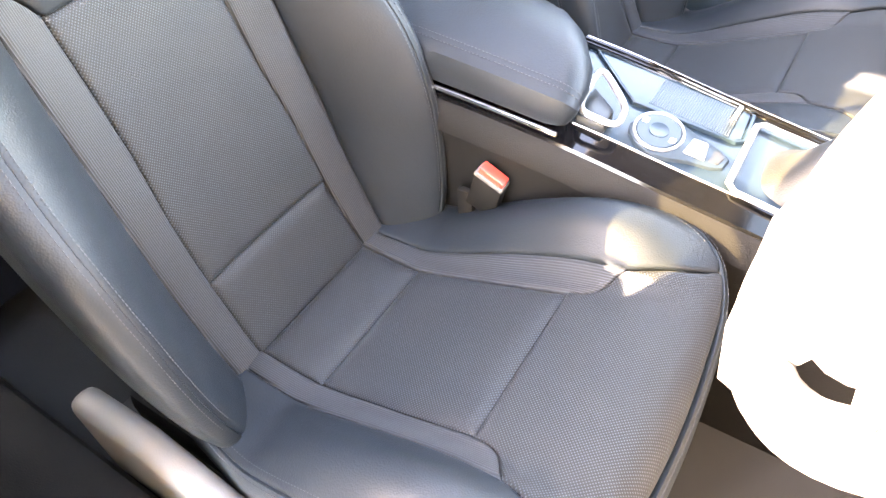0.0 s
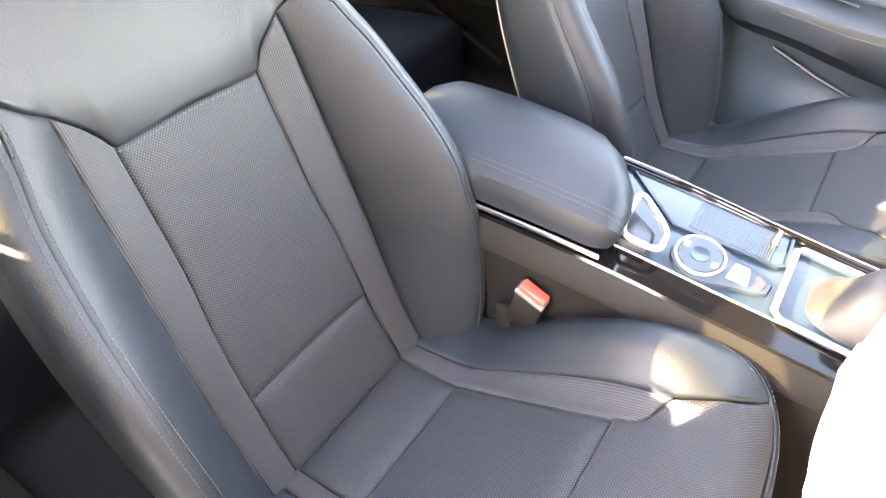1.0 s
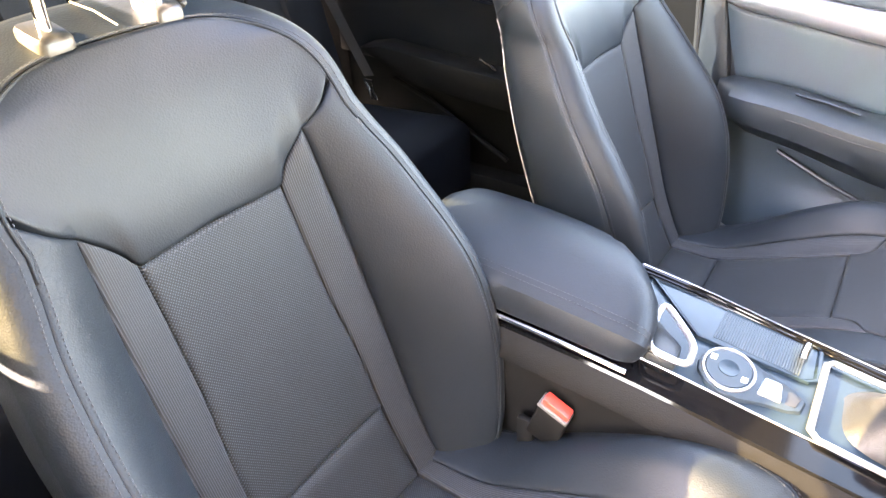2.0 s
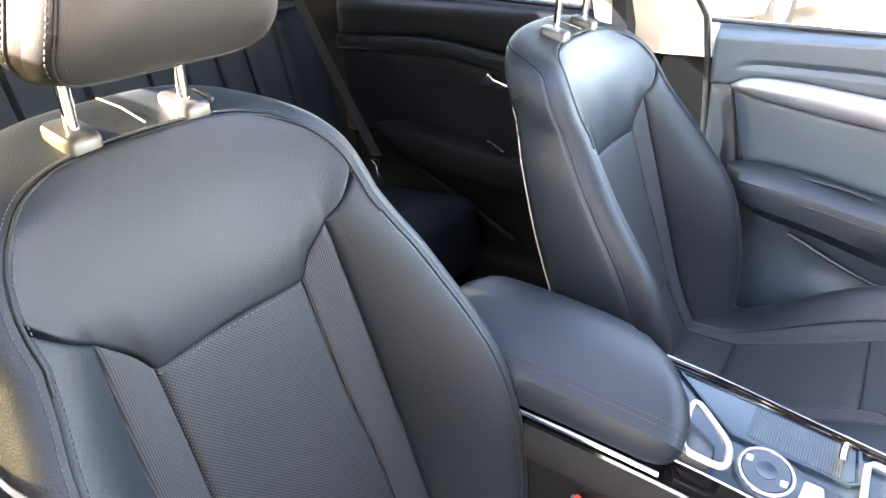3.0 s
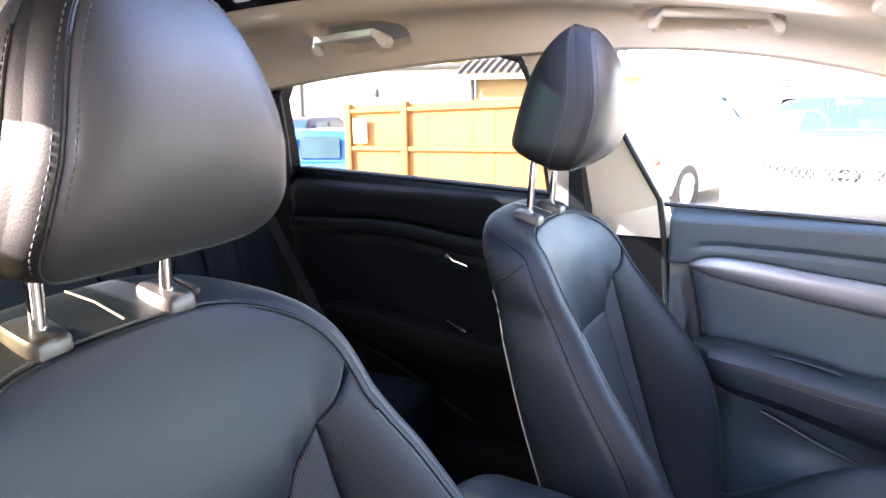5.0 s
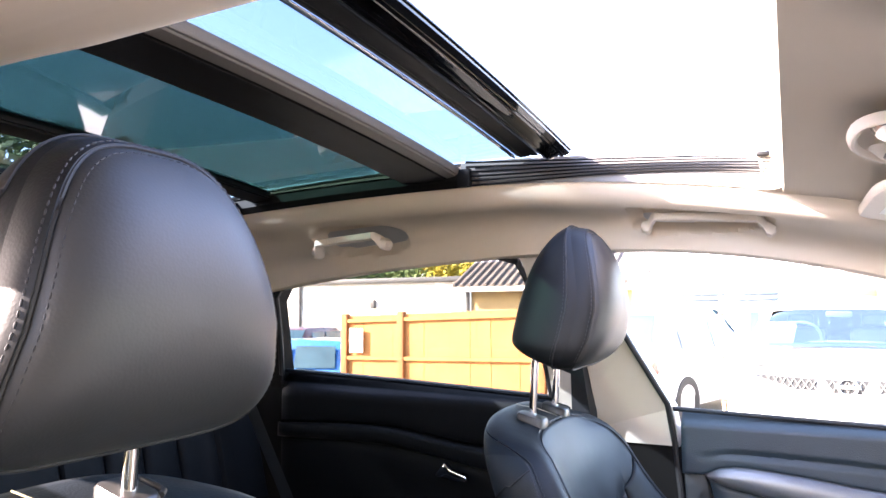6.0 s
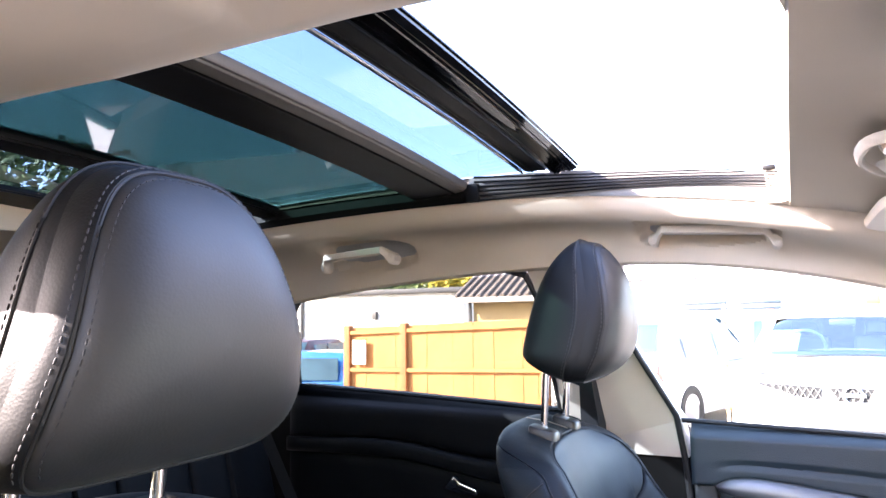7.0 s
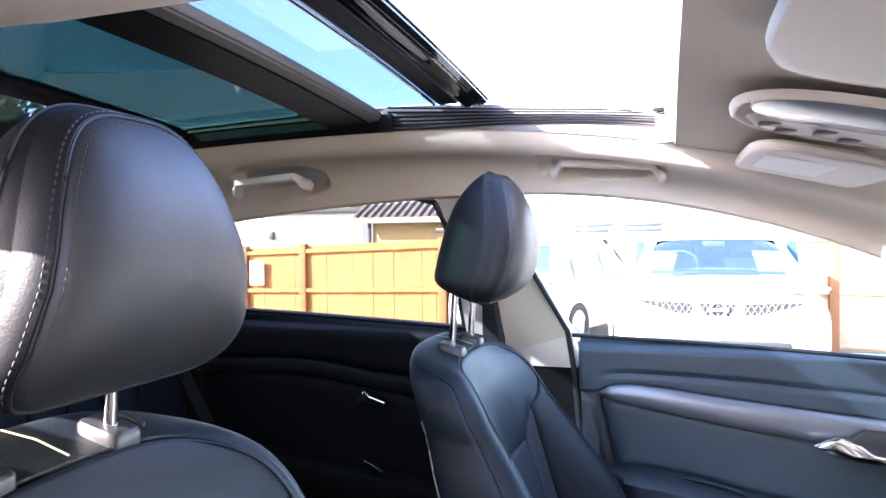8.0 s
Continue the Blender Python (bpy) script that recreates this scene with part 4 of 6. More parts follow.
# grey base picked so that the dash bounces light up to the headliner
part("top_pad", prism([(0.74, 0.72), (0.72, 0.86), (0.80, 0.93), (1.34, 0.91), (1.36, 0.25), (0.80, 0.40)], "y", -0.70, 0.70, 0.03, segs=3), GREYPLASTIC, dash)
tail = thing("tailgate", "dark trimmed tailgate and parcel shelf", "tailgate", kind="structure", base=(-1.5, 0, 0.3))
part("shelf", box(-1.62, -1.0, -0.66, 0.66, 0.94, 0.97, 0.006), CARPET, tail)
part("lower_panel", box(-1.66, -1.60, -0.70, 0.70, 0.18, 0.98, 0.02), DARKPLASTIC, tail)
for s_ in (-1, 1):
    sill = part("sill", box(-1.3, 1.3, min(s_ * 0.66, s_ * 0.78), max(s_ * 0.66, s_ * 0.78), 0.15, 0.36, 0.02), DARKPLASTIC)
    tagged(sill, "black plastic door sill trim", "sill", kind="structure")

# bonnet in front of the windscreen, unseen, added to bounce light onto the headliner
bonnet = thing("bonnet", "silver painted car bonnet", "car bonnet", kind="structure", base=(1.8, 0, 0.6))
part("panel", grid([[Vector((x, y, lerp(0.93, 0.74, ((x - 1.30) / 1.05) ** 1.6) - 0.10 * (abs(y) / 0.80) ** 3)) for y in (0.80 * k / 12 for k in range(-12, 13))] for x in (1.30 + 1.05 * i / 14 for i in range(15))]), PAINT, bonnet)
part("nose", grid([[Vector((2.35 + d, y, z - 0.10 * (abs(y) / 0.80) ** 3)) for y in (0.80 * k / 12 for k in range(-12, 13))] for d, z in ((0.0, 0.74), (0.05, 0.70), (0.08, 0.60), (0.08, 0.36), (0.02, 0.28))]), PAINT, bonnet)
for s_ in (-1, 1):
    part("wing", grid([[Vector((x, s_ * (0.80 + b), lerp(0.83, 0.64, ((x - 1.30) / 1.05) ** 1.6) + c)) for b, c in ((0.0, 0.0), (0.03, -0.03), (0.05, -0.12), (0.05, -0.34))] for x in (1.30 + 1.05 * i / 14 for i in range(15))]), PAINT, bonnet)

# ---- doors ----
def wall_surface(y_of, s_=1):
    return lambda p, q: (Vector((q, s_ * y_of(q, p), p)), Vector((0, -s_, 0)))


def build_front_door():
    door = thing("door_1", "closed passenger door with dark vinyl panel and silver trim strip", "car door", kind="structure", base=(0.5, 0.72, 0.3))
    belt = table([(0.04, 0.972), (0.37, 0.962), (0.64, 0.948), (1.05, 0.925)])
    crease = table([(0.05, 0.890), (0.10, 0.898), (0.16, 0.904), (0.37, 0.900), (0.64, 0.884), (1.05, 0.86)])
    top = table([(0.10, 0.860), (0.13, 0.876), (0.19, 0.880), (0.37, 0.862), (0.60, 0.842), (1.05, 0.80)])
    low = table([(0.10, 0.858), (0.13, 0.845), (0.20, 0.832), (0.37, 0.806), (0.50, 0.79), (0.64, 0.772), (1.05, 0.72)])
    arm = table([(0.10, 0.690), (0.16, 0.708), (0.28, 0.698), (0.40, 0.676), (0.60, 0.66), (0.90, 0.66)])
    under = table([(0.10, 0.670), (0.14, 0.640), (0.20, 0.612), (0.28, 0.596), (0.43, 0.556), (0.60, 0.53), (0.90, 0.53)])
    x0, x1 = lambda a: 0.062, lambda a: 1.05
    part("core", box(0.06, 1.05, 0.735, 0.80, 0.30, 0.95, 0.02), PLASTIC, door)
    fold = lambda x, z: ease((x - 0.09) / 0.08) * (0.0065 * max(0.0, 1 - abs(z - crease(x) + 0.002) / 0.011) ** 1.3)
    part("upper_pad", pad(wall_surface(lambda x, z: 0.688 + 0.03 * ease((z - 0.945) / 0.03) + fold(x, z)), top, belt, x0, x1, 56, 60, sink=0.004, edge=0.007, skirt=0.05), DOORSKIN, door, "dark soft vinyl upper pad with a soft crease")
    part("trim_strip", pad(wall_surface(lambda x, z: 0.678), low, top, lambda a: 0.103, x1, 12, 40, sink=0.014, edge=0.022, skirt=0.04), DOORTRIM, door, "dark silver trim strip")
    part("insert", pad(wall_surface(lambda x, z: 0.700), arm, low, lambda a: lerp(0.150, 0.106, a), x1, 12, 24, sink=0.006, edge=0.014, skirt=0.05), DOORSKIN, door, "dark vinyl door insert")
    part("rear_edge", pad(wall_surface(lambda x, z: 0.704), lambda q: 0.45, lambda q: 0.862, lambda a: lerp(0.07, 0.064, a), lambda a: lerp(0.160, 0.103, a ** 1.5), 14, 6, sink=0.004, edge=0.006, skirt=0.05), PLASTIC, door)
    # armrest stands out into the cabin
    sect = []
    for k in range(26):
        x = 0.122 + 0.90 * k / 25
        reach = 0.075 * ease((x - 0.115) / 0.06) + 0.012
        zt, zb = arm(x), under(x)
        pts = [(0.715, zt + 0.002), (0.70 - reach * 0.35, zt + 0.004), (0.70 - reach * 0.8, zt - 0.002), (0.70 - reach, zt - 0.014), (0.70 - reach * 1.02, zt - 0.03), (0.70 - reach * 0.95, lerp(zt, zb, 0.65)), (0.70 - reach * 0.55, zb + 0.006), (0.715, zb)]
        sect.append([Vector((x, y, z)) for y, z in pts])
    rest = grid(sect, closed_u=True)
    rest.faces.new([v for v in list(rest.verts)[:8]])
    armrest = part("armrest", rest, PLASTIC, door, "dark padded door armrest")
    part("pull_pocket", tube([(0.27, 0.668, 0.7045), (0.33, 0.662, 0.699), (0.385, 0.658, 0.688)], 0.006, 8, flat=0.4), PLASTIC, armrest, "dark pocket rim")
    part("seam", tube([(0.150 + 0.8 * k / 20, 0.612 + 0.05 * max(0, 1 - k / 3), arm(0.150 + 0.8 * k / 20) - 0.028) for k in range(21)], 0.0015, 6), RUBBER, armrest)
    part("lower_panel", pad(wall_surface(lambda x, z: 0.712 - 0.03 * ease((0.50 - z) / 0.05) * ease((x - 0.2) / 0.2)), lambda q: 0.33, lambda q: under(q) + 0.01, lambda a: 0.10, x1, 14, 24, sink=0.008, edge=0.015, skirt=0.05), DOORSKIN, door, "dark lower door panel")
    part("pocket_rim", tube([(0.26, 0.690, 0.575), (0.36, 0.676, 0.535), (0.50, 0.668, 0.485), (0.70, 0.668, 0.45), (1.0, 0.668, 0.43)], 0.005, 8), PLASTIC, door, "dark pocket rim")
    # raised black block stands in for the shade inside the handle pocket
    part("recess_shade_block", prism([(0.545, 0.792), (0.585, 0.826), (0.74, 0.818), (0.76, 0.785), (0.62, 0.770)], "y", 0.656, 0.672, 0.004), RUBBER, door)
    part("handle", prism([(0.500, 0.792), (0.545, 0.812), (0.58, 0.800), (0.60, 0.785), (0.72, 0.772), (0.72, 0.760), (0.58, 0.768), (0.53, 0.776)], "y", 0.646, 0.664, 0.005), CHROME, door, "chrome inner door handle")
    part("belt_seal", tube([(x, 0.712, belt(x) + 0.004) for x in (0.04 + 0.09 * k for k in range(11))], 0.005, 6), RUBBER, door)
    part("rear_seal", tube([(0.078, 0.712, 0.45), (0.066, 0.710, 0.70), (0.050, 0.706, 0.90), (0.038, 0.700, 0.985), (-0.018, 0.636, 1.105), (-0.056, 0.596, 1.19), (-0.075, 0.556, 1.28)], 0.006, 8), RUBBER, door, "black rubber door seal")
    return door


build_front_door()


def build_rear_door(s_, name, label):
    door = thing(name, label, "car door", kind="structure", base=(-0.5, s_ * 0.72, 0.3))
    belt = table([(-0.92, 1.012), (-0.60, 1.000), (-0.19, 0.980), (-0.16, 0.978)])
    mid = table([(-0.92, 0.885), (-0.60, 0.895), (-0.40, 0.872), (-0.16, 0.86)])
    strip = table([(-0.92, 0.85), (-0.60, 0.855), (-0.40, 0.83), (-0.16, 0.80)])
    x0, x1 = lambda a: -0.92, lambda a: -0.185
    part("core", box(-0.92, -0.185, min(s_ * 0.735, s_ * 0.80), max(s_ * 0.735, s_ * 0.80), 0.30, 0.96, 0.02), DARKPLASTIC, door)
    part("upper_pad", pad(wall_surface(lambda x, z: 0.698 + 0.02 * ease((z - 0.96) / 0.03), s_), mid, belt, x0, x1, 12, 20, sink=0.01, edge=0.02, skirt=0.05), SHADEVINYL, door, "vinyl upper pad darkened for rear cabin shade")
    part("trim_strip", pad(wall_surface(lambda x, z: 0.684, s_), strip, mid, x0, x1, 8, 20, sink=0.010, edge=0.016, skirt=0.05), SHADEVINYL, door, "trim strip darkened for rear cabin shade")
    part("insert", pad(wall_surface(lambda x, z: 0.702, s_), lambda q: lerp(0.62, 0.56, (q + 0.92) / 0.73), strip, x0, x1, 10, 20, sink=0.006, edge=0.014, skirt=0.05), SHADEVINYL, door)
    part("armrest", prism([(-0.80, 0.66), (-0.72, 0.675), (-0.36, 0.645), (-0.20, 0.63), (-0.20, 0.55), (-0.60, 0.58)], "y", *sorted((s_ * 0.63, s_ * 0.72)), bevel=0.015), DARKPLASTIC, door, "dark padded door armrest")
    part("lower_panel", pad(wall_surface(lambda x, z: 0.715, s_), lambda q: 0.33, lambda q: lerp(0.62, 0.56, (q + 0.92) / 0.73), x0, x1, 10, 16, sink=0.006, edge=0.014, skirt=0.05), DARKPLASTIC, door)
    part("pocket_rim", tube([(-0.72, s_ * 0.69, 0.57), (-0.60, s_ * 0.685, 0.53), (-0.36, s_ * 0.68, 0.41)], 0.007, 8), DARKPLASTIC, door)
    part("handle", prism([(-0.455, 0.806), (-0.428, 0.838), (-0.412, 0.824), (-0.375, 0.814), (-0.372, 0.800), (-0.42, 0.802)], "y", *sorted((s_ * 0.660, s_ * 0.678)), bevel=0.004), CHROME, door, "chrome inner door handle")
    part("pocket_chrome", tube([(-0.425, s_ * 0.655, 0.675), (-0.375, s_ * 0.648, 0.655)], 0.004, 8), CHROME, door, "bright pull handle edge")
    part("belt_seal", tube([(x, s_ * 0.706, belt(x) + 0.003) for x in (-0.92 + 0.0735 * k for k in range(11))], 0.005, 6), RUBBER, door)
    seal = [(-0.908, 0.694, 1.005), (-0.878, 0.65, 1.10), (-0.848, 0.597, 1.20), (-0.81, 0.582, 1.235), (-0.70, 0.572, 1.248), (-0.42, 0.561, 1.268), (-0.26, 0.558, 1.275), (-0.215, 0.565, 1.262), (-0.198, 0.59, 1.21)] + ([(-0.19, 0.69, 0.99)] if s_ > 0 else [(-0.185, 0.655, 1.075), (-0.153, 0.68, 1.035), (-0.135, 0.70, 0.992)])
    part("window_seal", tube([(x, s_ * y, z + rail_up(s_) * ease((z - 1.1) / 0.15)) for x, y, z in seal], 0.007, 8), RUBBER, door, "black window seal")
    return door


build_rear_door(1, "door_2", "closed rear door with dark vinyl panel")
door_3 = build_rear_door(-1, "door_3", "closed rear door behind the driver's seat")
door_3.location.y -= rail_out(-1)


# ---- grab handles, visors, roof lamp ----
def grab_handle(x0, x1, y, z, dz, s_):
    """Straight grip between two feet that turn down and back to the headliner."""
    h = thing("grab_handle", "beige plastic grab handle on the headliner", "grab handle", "grab handles", base=((x0 + x1) / 2, s_ * y, z))
    rows = []
    for k in range(33):
        t = k / 32
        e = min(t, 1 - t)
        up = ease((e - 0.05) / 0.07)
        cap = math.sqrt(max(0.0, 1 - (1 - min(1, (e + 0.002) / 0.05)) ** 2))
        c = Vector((lerp(x0, x1, t), s_ * (y - 0.010 - 0.024 * up), z + dz * (t - 0.5) - 0.011 + 0.017 * up))
        w, hgt = lerp(0.019, 0.010, up) * lerp(0.6, 1, cap), lerp(0.0135, 0.0082, up) * lerp(0.25, 1, cap)
        rows.append([c + Vector((0, s_ * w * math.copysign(abs(math.cos(a)) ** 0.6, math.cos(a)), hgt * math.copysign(abs(math.sin(a)) ** 0.6, math.sin(a)))) for a in (2 * math.pi * q / 12 for q in range(12))])
    for name, lo, hi in (("foot", 0, 4), ("grip", 4, 28), ("foot", 28, 32)):
        bm = grid(rows[lo:hi + 1], closed_u=True)
        bm.verts.ensure_lookup_table()
        bm.faces.new(bm.verts[:12]), bm.faces.new(bm.verts[-12:])
        part(name, bm, BEIGEPLASTIC, h)
    return h


for s_ in (-1, 1):
    grab_handle(0.035, 0.242, 0.526 + rail_out(s_), 1.313, -0.016, s_)
    grab_handle(-0.650, -0.465, 0.504 + rail_out(s_), 1.308, 0.012, s_)


def visor(y0, y1, label, sticker, cx=0.43):
    v = thing("sun_visor", label, "sun visor", "sun visors", base=(0.42, (y0 + y1) / 2, 1.29))
    rows = []
    outline = []
    n = 40
    for k in range(n):
        t = 2 * math.pi * k / n
        c, s_ = math.cos(t), math.sin(t)
        outline.append((cx + 0.085 * math.copysign(abs(c) ** 0.55, c), (y0 + y1) / 2 + (y1 - y0) / 2 * math.copysign(abs(s_) ** 0.4, s_)))
    def zed(x):
        return Z_LINER(x) - 0.012
    rows = []
    for sc, dz in ((0.0, -0.008), (0.88, -0.008), (0.965, -0.0065), (0.99, -0.003), (1.0, 0.001), (0.985, 0.005), (0.95, 0.007)):
        rows.append([Vector((cx + (x - cx) * sc, (y0 + y1) / 2 + (y - (y0 + y1) / 2) * sc, zed(cx + (x - cx) * sc) + dz)) for x, y in outline])
    part("flap", grid(rows, closed_u=True), BEIGEPLASTIC, v, "beige padded visor flap")
    y_in = min(y0, y1, key=abs)
    part("pivot", tube([(cx + 0.062, y_in - 0.030 * math.copysign(1, y_in), Z_LINER(cx + 0.06) - 0.010), (cx + 0.062, y_in + 0.030 * math.copysign(1, y_in), Z_LINER(cx + 0.06) - 0.013)], 0.006, 8), GREYPLASTIC, v, "grey visor pivot")
    part("seam", tube([(cx + (x - cx) * 0.965, (y0 + y1) / 2 + (y - (y0 + y1) / 2) * 0.985, zed(x) - 0.0062) for x, y in outline + outline[:1]], 0.0008, 5), BEIGEPLASTIC, v)
    if sticker:
        st = grid([[Vector((x, y, zed(x) - 0.0088)) for y in (0.20, 0.24, 0.28, 0.32, 0.36)] for x in (0.365, 0.395, 0.425, 0.45)])
        part("sticker", st, PAPER, v, "plain pale warning sticker")
    return v


visor(0.14, 0.50, "beige passenger sun visor folded up, with pale sticker", True)
visor(-0.58, -0.22, "beige driver's sun visor folded up", False, 0.388)
lamp = thing("roof_console", "beige overhead console with grey lamp lens", "roof lamp", base=(0.40, -0.02, 1.31))


def oval(cx, cy, rx, ry, steps, zf, power=2.6, n=40):
    rows = []
    for sc, dz in steps:
        row = []
        for k in range(n):
            t = 2 * math.pi * k / n
            c, s_ = math.cos(t), math.sin(t)
            x = cx + rx * sc * math.copysign(abs(c) ** (2 / power), c)
            row.append(Vector((x, cy + ry * sc * math.copysign(abs(s_) ** (2 / power), s_), zf(x) + dz)))
        rows.append(row)
    return grid(rows, closed_u=True)


part("bezel", oval(0.416, 0.026, 0.106, 0.112, ((0.93, 0.004), (0.94, -0.0005), (0.955, -0.0022), (0.98, -0.0025), (1.0, -0.0005), (1.01, 0.006)), Z_LINER), BEIGEPLASTIC, lamp, "beige bezel")
part("lens", oval(0.412, -0.018, 0.090, 0.062, ((0.0, -0.008), (0.7, -0.0065), (0.95, -0.003), (1.0, 0.004)), Z_LINER), LAMPLENS, lamp, "smoky grey lamp lens")
part("switch_panel", oval(0.410, 0.078, 0.080, 0.042, ((0.0, -0.0035), (0.9, -0.003), (1.0, 0.004)), Z_LINER), BEIGEPLASTIC, lamp, "beige switch panel")
for x, y in ((0.352, 0.060), (0.372, 0.088), (0.408, 0.066), (0.436, 0.092)):
    part("button", box(x - 0.012, x + 0.012, y - 0.008, y + 0.008, Z_LINER(x) - 0.0065, Z_LINER(x) - 0.002, 0.002), GREYPLASTIC, lamp, "grey switch")

# ---- centre console ----
console = thing("centre_console", "black centre console with gloss deck and padded armrest", "centre console", base=(0.3, -0.05, 0.24))
CZ = table([(-0.10, 0.652), (0.07, 0.652), (0.26, 0.638), (0.40, 0.618), (0.54, 0.600), (0.75, 0.58)])
y0, y1 = -0.152, 0.045
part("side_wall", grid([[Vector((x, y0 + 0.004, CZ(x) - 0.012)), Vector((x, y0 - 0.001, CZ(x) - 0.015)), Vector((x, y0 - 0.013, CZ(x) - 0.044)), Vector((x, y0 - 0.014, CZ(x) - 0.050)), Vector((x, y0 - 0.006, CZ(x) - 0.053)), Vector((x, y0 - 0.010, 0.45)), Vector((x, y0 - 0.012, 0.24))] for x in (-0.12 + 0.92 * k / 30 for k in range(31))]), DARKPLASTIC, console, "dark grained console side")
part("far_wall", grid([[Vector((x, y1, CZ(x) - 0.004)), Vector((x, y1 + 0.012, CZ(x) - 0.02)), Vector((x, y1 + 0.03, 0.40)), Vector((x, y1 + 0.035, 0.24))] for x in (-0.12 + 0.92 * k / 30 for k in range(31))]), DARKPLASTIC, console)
part("back_wall", box(-0.13, -0.11, y0, y1, 0.24, 0.66, 0.008), DARKPLASTIC, console)
STRIP_Y = -0.115
part("gloss_strip", grid([[Vector((x, y0 + 0.001, CZ(x) - 0.014)), Vector((x, y0 + 0.003, CZ(x) - 0.010)), Vector((x, lerp(y0, STRIP_Y, 0.5), CZ(x) - 0.006)), Vector((x, STRIP_Y, CZ(x) - 0.003))] for x in (-0.12 + 0.92 * k / 40 for k in range(41))]), GLOSS, console, "glossy black strip along the console edge")
part("deck", grid([[Vector((x, lerp(STRIP_Y, y1 - 0.002, j / 10), CZ(x) - 0.003 * (1 if 0 < j < 10 else 1.6))) for j in range(11)] for x in (-0.12 + 0.92 * k / 40 for k in range(41))]), SKYGREY, console, "satin console deck with reflected sky blue in its colour")
part("strip_trim", tube([(x, STRIP_Y, CZ(x) - 0.0020) for x in (0.26 + 0.20 * k / 12 for k in range(13))], 0.0012, 6), SILVER, console, "thin silver line")
part("edge_trim", tube([(x, y0 + 0.002, CZ(x) + 0.001) for x in (0.055 + 0.20 * k / 10 for k in range(11))], 0.0032, 8), CHROME, console, "bright trim line under the armrest")
for dy, r, m in ((0.0, 0.0036, GLOSS), (0.006, 0.0016, SILVER), (-0.007, 0.0016, GLOSS)):
    part("far_trim", tube([(x, y1 + 0.008 + dy - 0.055 * (x - 0.21), CZ(x) + 0.001) for x in (0.20 + 0.5 * k / 16 for k in range(17))], r, 8), m, console, "gloss black deck rim")
part("side_trim", tube([(x, y0 - 0.002, CZ(x) - 0.050) for x in (0.07 + 0.6 * k / 16 for k in range(17))], 0.0018, 6), GREYPLASTIC, console)

# padded armrest: its front runs aslant, the passenger's corner cut back
rows = []
STEPS = [0.5 - 0.5 * math.cos(math.pi * k / 36) for k in range(37)]
for t in STEPS:
    x = lerp(-0.075, 0.262, t)
    top = lerp(0.729, 0.699, t) + 0.004 * math.sin(math.pi * t)
    tail, nose = min(1, t / 0.14), min(1, (1 - t) / 0.10)
    end = math.sqrt(max(0.0, 1 - (1 - min(tail, nose)) ** 2))
    inset = (0.040 if t < 0.5 else 0.016) * (1 - end)
    bot = CZ(x) + 0.006
    hi = lerp(bot + 0.012, top, 0.35 + 0.65 * end)
    a, b = y0 + 0.002 + inset, y1 + 0.006 - inset
    row = []
    for y, z in ((a + 0.01, bot), (a, bot + 0.004), (a - 0.002, lerp(bot, hi, 0.4)), (a + 0.003, lerp(bot, hi, 0.68)), (a + 0.015, hi - 0.011), (a + 0.036, hi - 0.001), (lerp(a, b, 0.38), hi + 0.008), (lerp(a, b, 0.62), hi + 0.008), (b - 0.038, hi - 0.003), (b - 0.016, hi - 0.015), (b - 0.003, lerp(bot, hi, 0.66)), (b, lerp(bot, hi, 0.4)), (b - 0.002, bot + 0.004), (b - 0.01, bot)):
        across = (y - y0) / (y1 - y0)
        slant = 0.020 - 0.115 * max(0.0, across) ** 1.9 - 0.022 * max(0.0, 1 - (z - bot) / 0.035)
        row.append(Vector((x + slant * t ** 2.2, y, z)))
    rows.append(row)
bm = grid(rows)
bm.verts.ensure_lookup_table()
bm.faces.new(bm.verts[:14]), bm.faces.new(bm.verts[-14:])
lid = part("armrest", bm, LEATHER, console, "padded black leather armrest lid")
thread = bmesh.new()
stitches([Vector((r[4].x, r[4].y - 0.0008, r[4].z + 0.0005)) for r in rows[3:-3]], 0.0032, 0.0018, 0.0005, thread)
stitches([r[4].lerp(r[5], 0.3) + Vector((0, -0.0005, 0.001)) for r in rows[3:-3]], 0.0032, 0.0018, 0.0005, thread)
tagged(part("stitching", thread, THREAD, lid, "grey seam stitching"), kind="stuff")

# tambour tray cover, dial, buttons, gear gaiter
TZ = lambda x: CZ(x) + 0.0005
tray_edge = [(0.226, 0.037), (0.423, 0.040), (0.436, 0.034), (0.440, -0.022), (0.430, -0.031), (0.306, -0.038), (0.292, -0.026)]
part("tray_frame", grid([[Vector((lerp(0.345, x, k), lerp(0.005, y, k), TZ(lerp(0.345, x, k)) + h)) for x, y in tray_edge] for k, h in ((1.03, -0.003), (1.02, 0.0012), (0.985, 0.0016), (0.965, 0.0002), (0.95, -0.0025))], closed_u=True), SKYGREY, console, "satin tray frame with reflected sky blue in its colour")
tray = part("tray_cover", grid([[Vector((lerp(0.345, x, k), lerp(0.005, y, k), TZ(lerp(0.345, x, k)) + h)) for x, y in tray_edge] for k, h in ((0.955, -0.003), (0.95, -0.0005), (0.6, 0.0), (0.0, 0.0))], closed_u=True), SKYGREY, console, "ribbed grey tambour cover")
for k in range(34):
    x = 0.322 + 0.098 * k / 33
    part("slat", box(x - 0.0010, x + 0.0010, -0.027, 0.031, TZ(x) - 0.001, TZ(x) + 0.0008, 0.0004, segs=1), SLATGREY, tray)
